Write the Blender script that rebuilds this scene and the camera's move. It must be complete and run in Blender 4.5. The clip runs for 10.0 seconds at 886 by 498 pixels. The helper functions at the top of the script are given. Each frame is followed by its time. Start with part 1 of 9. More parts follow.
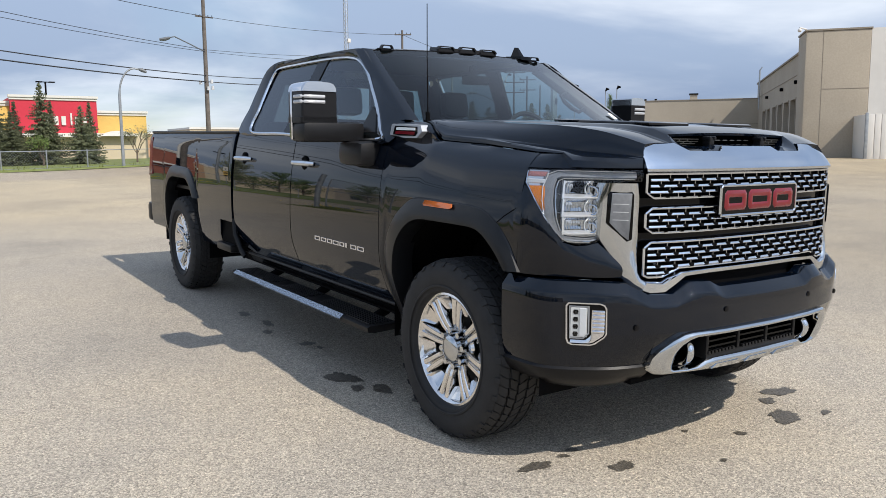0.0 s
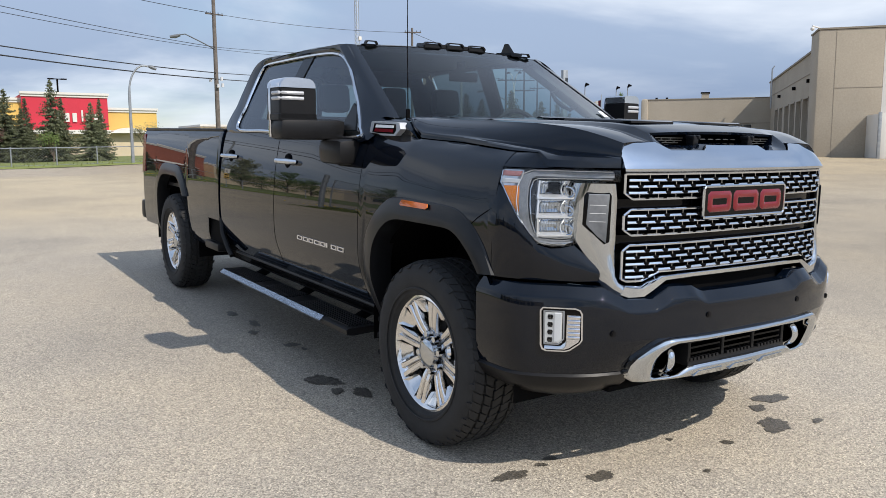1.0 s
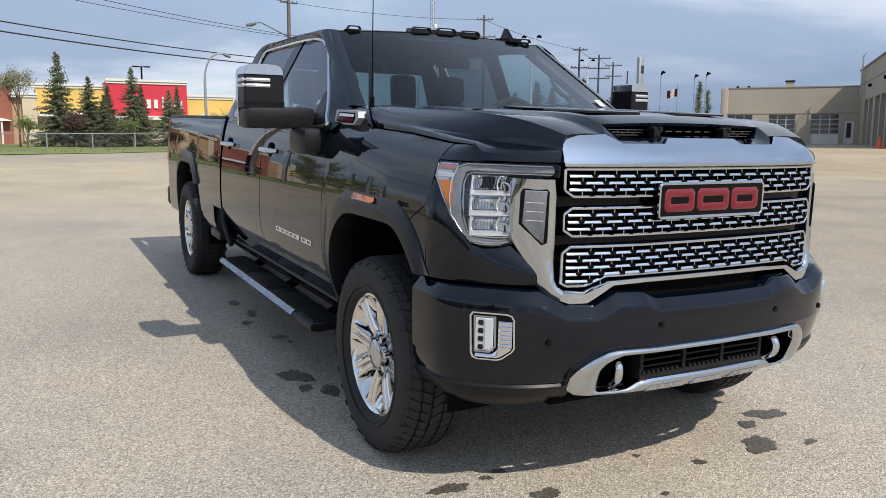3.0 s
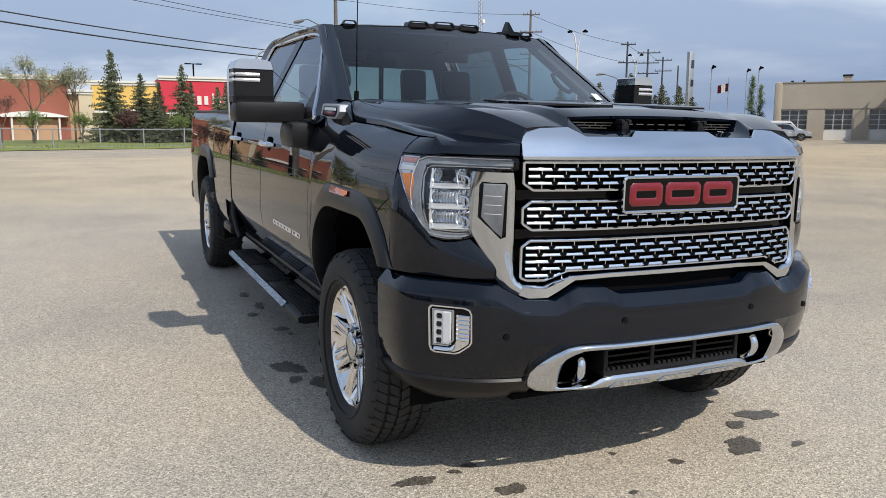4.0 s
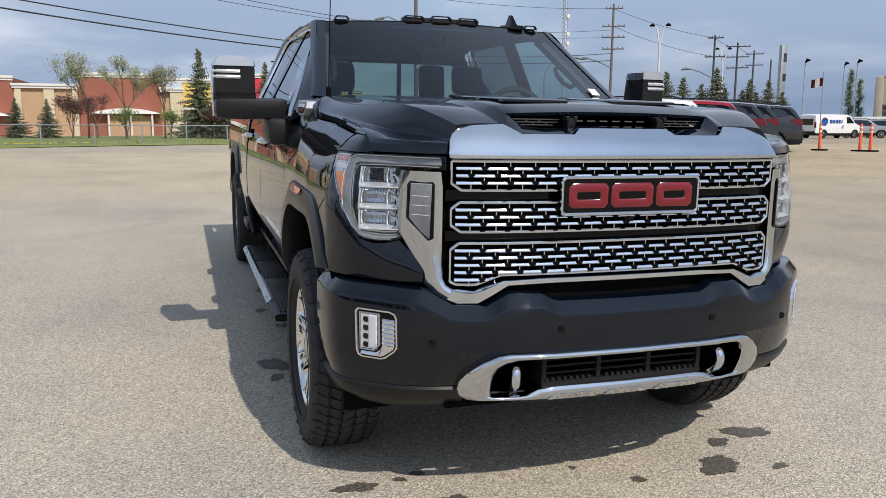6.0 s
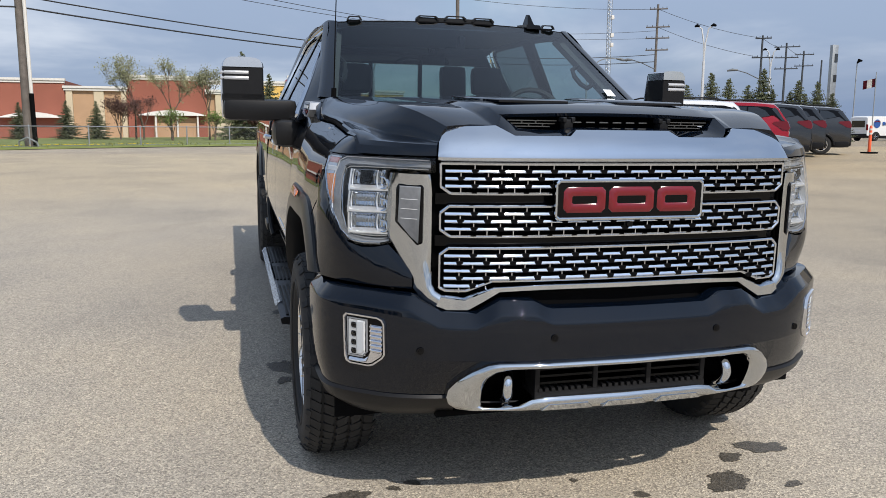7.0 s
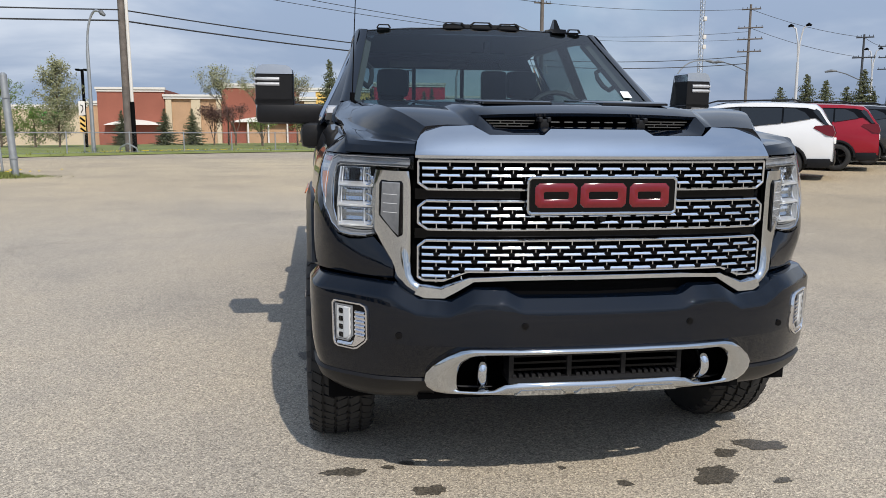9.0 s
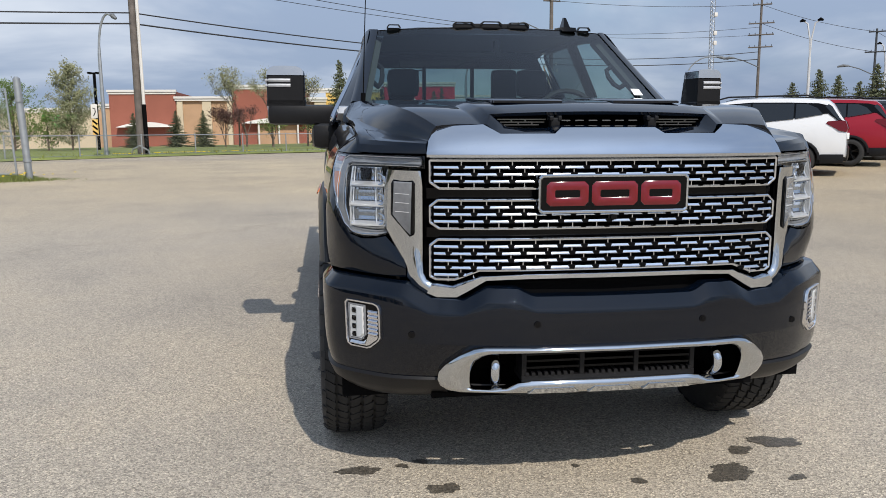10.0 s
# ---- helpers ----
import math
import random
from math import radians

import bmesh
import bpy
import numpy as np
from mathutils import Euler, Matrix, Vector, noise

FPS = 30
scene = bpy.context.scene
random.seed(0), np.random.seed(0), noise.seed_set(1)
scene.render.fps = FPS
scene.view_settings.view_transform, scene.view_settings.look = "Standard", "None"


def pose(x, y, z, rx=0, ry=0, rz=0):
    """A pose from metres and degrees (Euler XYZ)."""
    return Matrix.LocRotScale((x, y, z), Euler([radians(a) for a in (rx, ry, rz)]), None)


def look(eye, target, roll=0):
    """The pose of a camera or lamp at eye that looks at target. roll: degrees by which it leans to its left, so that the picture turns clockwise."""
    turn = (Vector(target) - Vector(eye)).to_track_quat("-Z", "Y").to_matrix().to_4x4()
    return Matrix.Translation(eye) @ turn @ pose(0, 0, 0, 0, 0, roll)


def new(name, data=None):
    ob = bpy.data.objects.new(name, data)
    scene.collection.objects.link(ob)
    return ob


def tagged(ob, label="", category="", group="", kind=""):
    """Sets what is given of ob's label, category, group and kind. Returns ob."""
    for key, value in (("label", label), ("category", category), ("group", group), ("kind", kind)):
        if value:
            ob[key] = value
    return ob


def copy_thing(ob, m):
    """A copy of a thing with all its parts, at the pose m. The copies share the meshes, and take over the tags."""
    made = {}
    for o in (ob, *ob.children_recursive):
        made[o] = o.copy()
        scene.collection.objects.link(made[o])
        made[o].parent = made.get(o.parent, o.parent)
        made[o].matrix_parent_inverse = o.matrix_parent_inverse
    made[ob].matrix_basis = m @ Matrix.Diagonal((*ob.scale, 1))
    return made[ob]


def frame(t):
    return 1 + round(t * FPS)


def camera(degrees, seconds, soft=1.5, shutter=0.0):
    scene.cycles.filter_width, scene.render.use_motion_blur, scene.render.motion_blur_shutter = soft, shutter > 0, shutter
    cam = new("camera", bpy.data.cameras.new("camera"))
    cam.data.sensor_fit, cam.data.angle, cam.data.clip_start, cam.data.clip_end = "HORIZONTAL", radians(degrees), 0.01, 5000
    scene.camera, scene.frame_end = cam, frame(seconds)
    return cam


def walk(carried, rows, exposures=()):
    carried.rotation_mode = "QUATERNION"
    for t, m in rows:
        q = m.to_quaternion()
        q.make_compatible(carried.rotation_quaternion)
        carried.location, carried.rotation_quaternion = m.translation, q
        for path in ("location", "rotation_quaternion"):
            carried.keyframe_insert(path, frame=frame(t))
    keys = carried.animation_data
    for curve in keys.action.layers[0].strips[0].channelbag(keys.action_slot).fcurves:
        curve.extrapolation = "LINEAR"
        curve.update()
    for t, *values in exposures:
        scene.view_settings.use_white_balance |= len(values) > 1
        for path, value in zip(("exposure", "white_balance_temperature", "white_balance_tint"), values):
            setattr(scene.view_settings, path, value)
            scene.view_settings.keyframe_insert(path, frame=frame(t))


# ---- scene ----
cam = camera(59.0, 10.0, soft=0.8)
PATH = [
    (0, (-3.067, -2.992, 1.435), (-1.954, -1.355, 1.15), 0.6),
    (0.5, (-3.013, -2.992, 1.434), (-1.908, -1.349, 1.148), 0.7),
    (1, (-2.875, -2.989, 1.436), (-1.785, -1.338, 1.146), 0.8),
    (1.5, (-2.734, -3.018, 1.442), (-1.672, -1.35, 1.146), 1.0),
    (2, (-2.636, -3.031, 1.444), (-1.61, -1.341, 1.139), 1.0),
    (3.5, (-2.137, -3.165, 1.457), (-1.266, -1.395, 1.128), 1.2),
    (4, (-2.015, -3.232, 1.448), (-1.198, -1.438, 1.113), 1.1),
    (4.5, (-1.865, -3.17, 1.451), (-1.097, -1.356, 1.105), 1.1),
    (5, (-1.748, -3.201, 1.462), (-1.035, -1.365, 1.114), 1.0),
    (5.5, (-1.601, -3.335, 1.46), (-0.936, -1.481, 1.112), 1.0),
    (7, (-1.283, -3.306, 1.458), (-0.764, -1.406, 1.113), 1.0),
    (7.5, (-1.184, -3.347, 1.458), (-0.73, -1.43, 1.116), 1.0),
    (8, (-1.045, -3.46, 1.448), (-0.655, -1.528, 1.109), 0.9),
    (8.5, (-0.973, -3.543, 1.448), (-0.636, -1.6, 1.111), 0.8),
    (9, (-0.958, -3.562, 1.448), (-0.653, -1.614, 1.113), 0.6),
    (9.5, (-0.964, -3.569, 1.448), (-0.677, -1.618, 1.113), 0.4),
    (10, (-0.963, -3.572, 1.449), (-0.686, -1.62, 1.112), 0.0),
]
# The lot falls gently towards the camera: the truck and the near paving share this slope.
SLOPE = pose(0, 0, 0, 1.449, 0.425, 0)
walk(cam, [(t, SLOPE @ look(eye, target, roll)) for t, eye, target, roll in PATH], [(0, 0.10), (3.5, 0.05), (5.5, -0.02), (8, -0.09), (10, -0.11)])

# ---- light ----
SUN = Vector((0.228, -0.953, 1.0)).normalized()
scene.view_settings.exposure = 0.0
world = bpy.data.worlds.new("sky")
scene.world = world
world.use_nodes = True


def multiply(nt, a, b):
    m = nt.nodes.new("ShaderNodeMath")
    m.operation = "MULTIPLY"
    nt.links.new(a, m.inputs[0])
    nt.links.new(b, m.inputs[1])
    return m.outputs[0]


def build_sky():
    nt = world.node_tree
    nt.nodes.clear()
    out = nt.nodes.new("ShaderNodeOutputWorld")
    bg = nt.nodes.new("ShaderNodeBackground")
    bg.inputs["Strength"].default_value = 0.112
    sky = nt.nodes.new("ShaderNodeTexSky")
    sky.sky_type = "NISHITA"
    sky.sun_disc = False
    sky.sun_elevation = math.asin(SUN.z)
    sky.sun_rotation = math.atan2(SUN.x, SUN.y)
    sky.air_density, sky.dust_density, sky.ozone_density = 1.0, 0.3, 1.0
    co = nt.nodes.new("ShaderNodeTexCoord")
    sep = nt.nodes.new("ShaderNodeSeparateXYZ")
    nt.links.new(co.outputs["Generated"], sep.inputs[0])
    up = nt.nodes.new("ShaderNodeMath")
    up.operation = "MAXIMUM"
    up.inputs[1].default_value = 0.0
    nt.links.new(sep.outputs["Z"], up.inputs[0])
    add = nt.nodes.new("ShaderNodeMath")
    add.inputs[1].default_value = 0.20
    nt.links.new(up.outputs[0], add.inputs[0])
    comb = nt.nodes.new("ShaderNodeCombineXYZ")
    for ax in ("X", "Y"):
        dv = nt.nodes.new("ShaderNodeMath")
        dv.operation = "DIVIDE"
        nt.links.new(sep.outputs[ax], dv.inputs[0])
        nt.links.new(add.outputs[0], dv.inputs[1])
        nt.links.new(dv.outputs[0], comb.inputs[ax])

    def cloud(scale, lo, hi, rough, seed):
        n = nt.nodes.new("ShaderNodeTexNoise")
        n.inputs["Scale"].default_value = scale
        n.inputs["Detail"].default_value = 6
        n.inputs["Roughness"].default_value = rough
        n.inputs["Distortion"].default_value = 0.35
        off = nt.nodes.new("ShaderNodeVectorMath")
        off.inputs[1].default_value = seed
        nt.links.new(comb.outputs[0], off.inputs[0])
        nt.links.new(off.outputs[0], n.inputs["Vector"])
        r = nt.nodes.new("ShaderNodeMapRange")
        r.interpolation_type = "SMOOTHSTEP"
        r.inputs[1].default_value, r.inputs[2].default_value = lo, hi
        nt.links.new(n.outputs["Fac"], r.inputs[0])
        return r.outputs[0]

    veil = cloud(0.60, 0.10, 0.55, 0.52, (3.1, 1.7, 0))
    bright = cloud(0.75, 0.38, 0.72, 0.55, (7.3, 2.2, 0))
    m1 = nt.nodes.new("ShaderNodeMix")
    m1.data_type = "RGBA"
    deck = nt.nodes.new("ShaderNodeMix")
    deck.data_type = "RGBA"
    deck.inputs["A"].default_value = (3.0, 3.82, 5.25, 1)
    deck.inputs["B"].default_value = (4.3, 5.5, 7.7, 1)
    rise = nt.nodes.new("ShaderNodeMapRange")
    rise.inputs[1].default_value, rise.inputs[2].default_value = 0.02, 0.50
    nt.links.new(sep.outputs["Z"], rise.inputs[0])
    nt.links.new(rise.outputs[0], deck.inputs["Factor"])
    nt.links.new(deck.outputs["Result"], m1.inputs["B"])
    # the cloud deck lies towards the horizon; overhead the sky opens to clear blue
    low = nt.nodes.new("ShaderNodeMapRange")
    low.interpolation_type = "SMOOTHSTEP"
    low.inputs[1].default_value, low.inputs[2].default_value = 0.28, 0.62
    low.inputs[3].default_value, low.inputs[4].default_value = 1.0, 0.75
    nt.links.new(sep.outputs["Z"], low.inputs[0])
    thin = nt.nodes.new("ShaderNodeMapRange")
    thin.interpolation_type = "SMOOTHSTEP"
    thin.inputs[1].default_value, thin.inputs[2].default_value = 0.28, 0.55
    thin.inputs[3].default_value, thin.inputs[4].default_value = 1.0, 0.4
    nt.links.new(sep.outputs["Z"], thin.inputs[0])
    veil, bright = multiply(nt, veil, low.outputs[0]), multiply(nt, bright, thin.outputs[0])
    nt.links.new(veil, m1.inputs["Factor"])
    nt.links.new(sky.outputs[0], m1.inputs["A"])
    m2 = nt.nodes.new("ShaderNodeMix")
    m2.data_type = "RGBA"
    m2.inputs["B"].default_value = (7.5, 8.1, 9.0, 1)
    nt.links.new(bright, m2.inputs["Factor"])
    nt.links.new(m1.outputs["Result"], m2.inputs["A"])
    # a blue-grey bank hangs low beyond the parked cars
    side = nt.nodes.new("ShaderNodeVectorMath")
    side.operation = "DOT_PRODUCT"
    side.inputs[1].default_value = (0.66, 0.75, 0.0)
    nt.links.new(co.outputs["Generated"], side.inputs[0])
    near = nt.nodes.new("ShaderNodeMapRange")
    near.interpolation_type = "SMOOTHSTEP"
    near.inputs[1].default_value, near.inputs[2].default_value = 0.90, 0.985
    nt.links.new(side.outputs["Value"], near.inputs[0])
    under = nt.nodes.new("ShaderNodeMapRange")
    under.interpolation_type = "SMOOTHSTEP"
    under.inputs[1].default_value, under.inputs[2].default_value = 0.03, 0.115
    under.inputs[3].default_value, under.inputs[4].default_value = 0.8, 0.0
    nt.links.new(sep.outputs["Z"], under.inputs[0])
    m3 = nt.nodes.new("ShaderNodeMix")
    m3.data_type = "RGBA"
    m3.inputs["B"].default_value = (1.95, 2.7, 4.25, 1)
    nt.links.new(multiply(nt, near.outputs[0], under.outputs[0]), m3.inputs["Factor"])
    nt.links.new(m2.outputs["Result"], m3.inputs["A"])
    # thin cloud scatters brightly round the sun
    toward = nt.nodes.new("ShaderNodeVectorMath")
    toward.operation = "DOT_PRODUCT"
    toward.inputs[1].default_value = SUN
    nt.links.new(co.outputs["Generated"], toward.inputs[0])
    glow = nt.nodes.new("ShaderNodeMapRange")
    glow.interpolation_type = "SMOOTHERSTEP"
    glow.inputs[1].default_value, glow.inputs[2].default_value = 0.72, 1.0
    glow.inputs[3].default_value, glow.inputs[4].default_value = 1.0, 1.6
    nt.links.new(toward.outputs["Value"], glow.inputs[0])
    lit = nt.nodes.new("ShaderNodeVectorMath")
    lit.operation = "SCALE"
    nt.links.new(m3.outputs["Result"], lit.inputs[0])
    nt.links.new(glow.outputs[0], lit.inputs["Scale"])
    nt.links.new(lit.outputs[0], bg.inputs["Color"])
    nt.links.new(bg.outputs[0], out.inputs["Surface"])


build_sky()
sun_data = bpy.data.lights.new("sun", "SUN")
sun_data.energy, sun_data.angle, sun_data.color = 4.3, radians(0.55), (1.0, 0.925, 0.825)
sun = new("sun", sun_data)
sun.matrix_world = look(SUN * 50, (0, 0, 0))


# ---- materials ----
def material(name, color=(0.5, 0.5, 0.5), rough=0.5, metal=0.0, coat=0.0, spec=0.5, mottled=0.0, scale=8.0, fine=0.0, fine_scale=120.0, bump=0.0, bump_scale=60.0, vary=0.0, coat_ior=1.5):
    """Principled surface with stains at one scale, grain at a finer one and a bump."""
    mat = bpy.data.materials.new(name)
    mat.use_nodes = True
    nt = mat.node_tree
    b = nt.nodes["Principled BSDF"]
    b.inputs["Base Color"].default_value = (*color, 1)
    b.inputs["Roughness"].default_value = rough
    b.inputs["Metallic"].default_value = metal
    b.inputs["Coat Weight"].default_value = coat
    b.inputs["Coat Roughness"].default_value = 0.015
    b.inputs["Coat IOR"].default_value = coat_ior
    b.inputs["Specular IOR Level"].default_value = spec
    co = nt.nodes.new("ShaderNodeTexCoord")

    def noise_at(sc, detail=6):
        n = nt.nodes.new("ShaderNodeTexNoise")
        n.inputs["Scale"].default_value = sc
        n.inputs["Detail"].default_value = detail
        nt.links.new(co.outputs["Object"], n.inputs["Vector"])
        return n.outputs["Fac"]

    value = None
    for amount, sc in ((mottled, scale), (fine, fine_scale)):
        if amount:
            r = nt.nodes.new("ShaderNodeMapRange")
            r.inputs[1].default_value, r.inputs[2].default_value = 0.25, 0.75
            r.inputs[3].default_value, r.inputs[4].default_value = 1 - amount, 1 + amount
            nt.links.new(noise_at(sc), r.inputs[0])
            value = multiply(nt, value, r.outputs[0]) if value else r.outputs[0]
    if vary:
        info = nt.nodes.new("ShaderNodeObjectInfo")
        r = nt.nodes.new("ShaderNodeMapRange")
        r.inputs[3].default_value, r.inputs[4].default_value = 1 - vary, 1 + vary
        nt.links.new(info.outputs["Random"], r.inputs[0])
        value = multiply(nt, value, r.outputs[0]) if value else r.outputs[0]
    if value:
        v = nt.nodes.new("ShaderNodeVectorMath")
        v.operation = "SCALE"
        v.inputs[0].default_value = color
        nt.links.new(value, v.inputs["Scale"])
        nt.links.new(v.outputs[0], b.inputs["Base Color"])
    if bump:
        bp = nt.nodes.new("ShaderNodeBump")
        bp.inputs["Strength"].default_value = bump
        bp.inputs["Distance"].default_value = 0.01
        nt.links.new(noise_at(bump_scale), bp.inputs["Height"])
        nt.links.new(bp.outputs[0], b.inputs["Normal"])
    return mat


def glass_material(name, tint=(0.5, 0.55, 0.55), gloss=0.08, rough=0.0):
    """A thin pane: it lets tinted light straight through and mirrors at a glancing view."""
    mat = bpy.data.materials.new(name)
    mat.use_nodes = True
    nt = mat.node_tree
    nt.nodes.clear()
    out = nt.nodes.new("ShaderNodeOutputMaterial")
    tr = nt.nodes.new("ShaderNodeBsdfTransparent")
    tr.inputs[0].default_value = (*tint, 1)
    gl = nt.nodes.new("ShaderNodeBsdfGlossy")
    gl.inputs["Roughness"].default_value = rough
    gl.inputs["Color"].default_value = (0.95, 0.97, 1, 1)
    face = nt.nodes.new("ShaderNodeLayerWeight")
    fr = nt.nodes.new("ShaderNodeMath")
    fr.operation = "POWER"
    fr.inputs[1].default_value = 5.0
    nt.links.new(face.outputs["Facing"], fr.inputs[0])
    face.inputs["Blend"].default_value = 0.5
    r = nt.nodes.new("ShaderNodeMapRange")
    r.inputs[1].default_value, r.inputs[2].default_value = 0.0, 1.0
    r.inputs[3].default_value, r.inputs[4].default_value = gloss, 1.0
    nt.links.new(fr.outputs[0], r.inputs[0])
    mx = nt.nodes.new("ShaderNodeMixShader")
    nt.links.new(r.outputs[0], mx.inputs[0])
    nt.links.new(tr.outputs[0], mx.inputs[1])
    nt.links.new(gl.outputs[0], mx.inputs[2])
    nt.links.new(mx.outputs[0], out.inputs[0])
    return mat


def paving_material(name="paving", wet=1.0, rough=0.85):
    """Worn, pale asphalt: tan and grey stones in a bleached binder, broad stains, hairline cracks."""
    mat = material(name, (0.30, 0.27, 0.225), rough, spec=0.3)
    nt = mat.node_tree
    b = nt.nodes["Principled BSDF"]
    co = nt.nodes.new("ShaderNodeTexCoord")

    def tex(kind, sc, **kw):
        n = nt.nodes.new(kind)
        n.inputs["Scale"].default_value = sc
        for k, v in kw.items():
            n.inputs[k].default_value = v
        nt.links.new(co.outputs["Object"], n.inputs["Vector"])
        return n

    def ramp(fac, *stops):
        r = nt.nodes.new("ShaderNodeValToRGB")
        while len(r.color_ramp.elements) < len(stops):
            r.color_ramp.elements.new(0.5)
        for e, (p, c) in zip(r.color_ramp.elements, stops):
            e.position, e.color = p, (*c, 1)
        nt.links.new(fac, r.inputs[0])
        return r.outputs[0]

    def mix(kind, fac, a, bb):
        m = nt.nodes.new("ShaderNodeMix")
        m.data_type, m.blend_type = "RGBA", kind
        m.inputs["Factor"].default_value = fac
        nt.links.new(a, m.inputs["A"])
        nt.links.new(bb, m.inputs["B"])
        return m.outputs["Result"]

    stone = tex("ShaderNodeTexVoronoi", 150, Randomness=1.0)
    sep = nt.nodes.new("ShaderNodeSeparateColor")
    nt.links.new(stone.outputs["Color"], sep.inputs[0])
    c = ramp(sep.outputs[0], (0.0, (0.188, 0.171, 0.150)), (0.3, (0.300, 0.276, 0.243)), (0.62, (0.392, 0.361, 0.316)), (0.9, (0.478, 0.434, 0.368)), (1.0, (0.62, 0.568, 0.485)))
    grain = tex("ShaderNodeTexNoise", 260, Detail=3)
    c = mix("MULTIPLY", 1.0, c, ramp(grain.outputs["Fac"], (0.3, (0.64, 0.64, 0.64)), (0.7, (1.36, 1.36, 1.36))))
    blotch = tex("ShaderNodeTexNoise", 0.55, Detail=7, Roughness=0.62)
    c = mix("MULTIPLY", 0.8, c, ramp(blotch.outputs["Fac"], (0.3, (0.78, 0.79, 0.81)), (0.5, (1, 0.99, 0.97)), (0.72, (1.16, 1.12, 1.04))))
    patch = tex("ShaderNodeTexNoise", 0.07, Detail=5)
    c = mix("MULTIPLY", 0.8, c, ramp(patch.outputs["Fac"], (0.35, (0.9, 0.89, 0.88)), (0.65, (1.1, 1.08, 1.03))))
    # sun-bleached tan bay across the lot's middle, a greyer lane by the verge, older tan paving beside the truck
    place = nt.nodes.new("ShaderNodeSeparateXYZ")
    wob = tex("ShaderNodeTexNoise", 0.12, Detail=4)
    drift = nt.nodes.new("ShaderNodeMath")
    drift.operation = "MULTIPLY_ADD"
    drift.inputs[1].default_value = 9.0
    nt.links.new(co.outputs["Object"], place.inputs[0])
    nt.links.new(wob.outputs["Fac"], drift.inputs[0])
    nt.links.new(place.outputs["Y"], drift.inputs[2])
    far = nt.nodes.new("ShaderNodeMath")
    far.operation = "MULTIPLY"
    far.inputs[1].default_value = 0.02
    nt.links.new(drift.outputs[0], far.inputs[0])
    c = mix("MULTIPLY", 1.0, c, ramp(far.outputs[0], (0.20, (1.0, 0.99, 0.97)), (0.36, (1.09, 1.02, 0.88)), (0.70, (1.10, 1.03, 0.88)), (0.76, (0.94, 0.90, 0.84)), (1.0, (0.94, 0.90, 0.84))))
    east = nt.nodes.new("ShaderNodeMath")
    east.operation = "MULTIPLY_ADD"
    east.inputs[1].default_value, east.inputs[2].default_value = 0.12, -0.2
    nt.links.new(place.outputs["X"], east.inputs[0])
    c = mix("MULTIPLY", 1.0, c, ramp(east.outputs[0], (0.0, (1.0, 1.0, 1.0)), (0.55, (0.90, 0.865, 0.80))))
    # narrow cracks along the edges of large, warped cells
    warp = tex("ShaderNodeTexNoise", 0.9, Detail=5)
    wv = nt.nodes.new("ShaderNodeMix")
    wv.data_type = "RGBA"
    wv.inputs["Factor"].default_value = 0.55
    nt.links.new(co.outputs["Object"], wv.inputs["A"])
    nt.links.new(warp.outputs["Color"], wv.inputs["B"])
    cell = nt.nodes.new("ShaderNodeTexVoronoi")
    cell.feature = "DISTANCE_TO_EDGE"
    cell.inputs["Scale"].default_value = 0.16
    nt.links.new(wv.outputs["Result"], cell.inputs["Vector"])
    c = mix("MULTIPLY", 0.22, c, ramp(cell.outputs["Distance"], (0.0, (0.55, 0.53, 0.5)), (0.004, (1, 1, 1))))
    soak = nt.nodes.new("ShaderNodeVectorMath")
    soak.operation = "SCALE"
    soak.inputs["Scale"].default_value = wet
    nt.links.new(c, soak.inputs[0])
    nt.links.new(soak.outputs[0], b.inputs["Base Color"])
    bp = nt.nodes.new("ShaderNodeBump")
    bp.inputs["Strength"].default_value, bp.inputs["Distance"].default_value = 0.65, 0.0045
    nt.links.new(stone.outputs["Distance"], bp.inputs["Height"])
    nt.links.new(bp.outputs[0], b.inputs["Normal"])
    return mat


PAINT = material("black_paint", (0.0015, 0.0032, 0.0072), 0.35, coat=1.0, coat_ior=1.47, spec=0.0, mottled=0.15, scale=3)
TRIM = material("black_plastic", (0.010, 0.010, 0.011), 0.38, spec=0.2, mottled=0.12, scale=20, bump=0.04, bump_scale=900)
FLARE = material("flare_plastic", (0.0075, 0.008, 0.0095), 0.34, spec=0.25, mottled=0.1, scale=15, coat=0.12)
# near-black, hardly any sheen: paints the shade of hollows, also colours black parts
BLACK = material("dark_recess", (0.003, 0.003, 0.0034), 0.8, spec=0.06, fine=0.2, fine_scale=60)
GLOSSBLACK = material("gloss_black", (0.003, 0.003, 0.0035), 0.2, coat=0.5, coat_ior=1.38, spec=0.02)
CHROME = material("chrome", (0.59, 0.62, 0.66), 0.05, metal=1.0, mottled=0.04, scale=6)
SLAT = material("slat_chrome", (0.68, 0.71, 0.76), 0.075, metal=1.0, mottled=0.04, scale=12)
BRUSHED = material("bright_frame", (0.66, 0.68, 0.72), 0.11, metal=1.0, mottled=0.05, scale=20)
DARKCHROME = material("dark_chrome", (0.53, 0.55, 0.57), 0.045, metal=1.0, mottled=0.05, scale=9)
SATIN = material("satin_chrome", (0.72, 0.72, 0.74), 0.09, metal=1.0, mottled=0.05, scale=10)
ALLOY = material("polished_alloy", (0.76, 0.75, 0.74), 0.11, metal=1.0, mottled=0.06, scale=30)
RUBBER = material("tyre_rubber", (0.016, 0.016, 0.0165), 0.78, mottled=0.25, scale=14, bump=0.12, bump_scale=300)
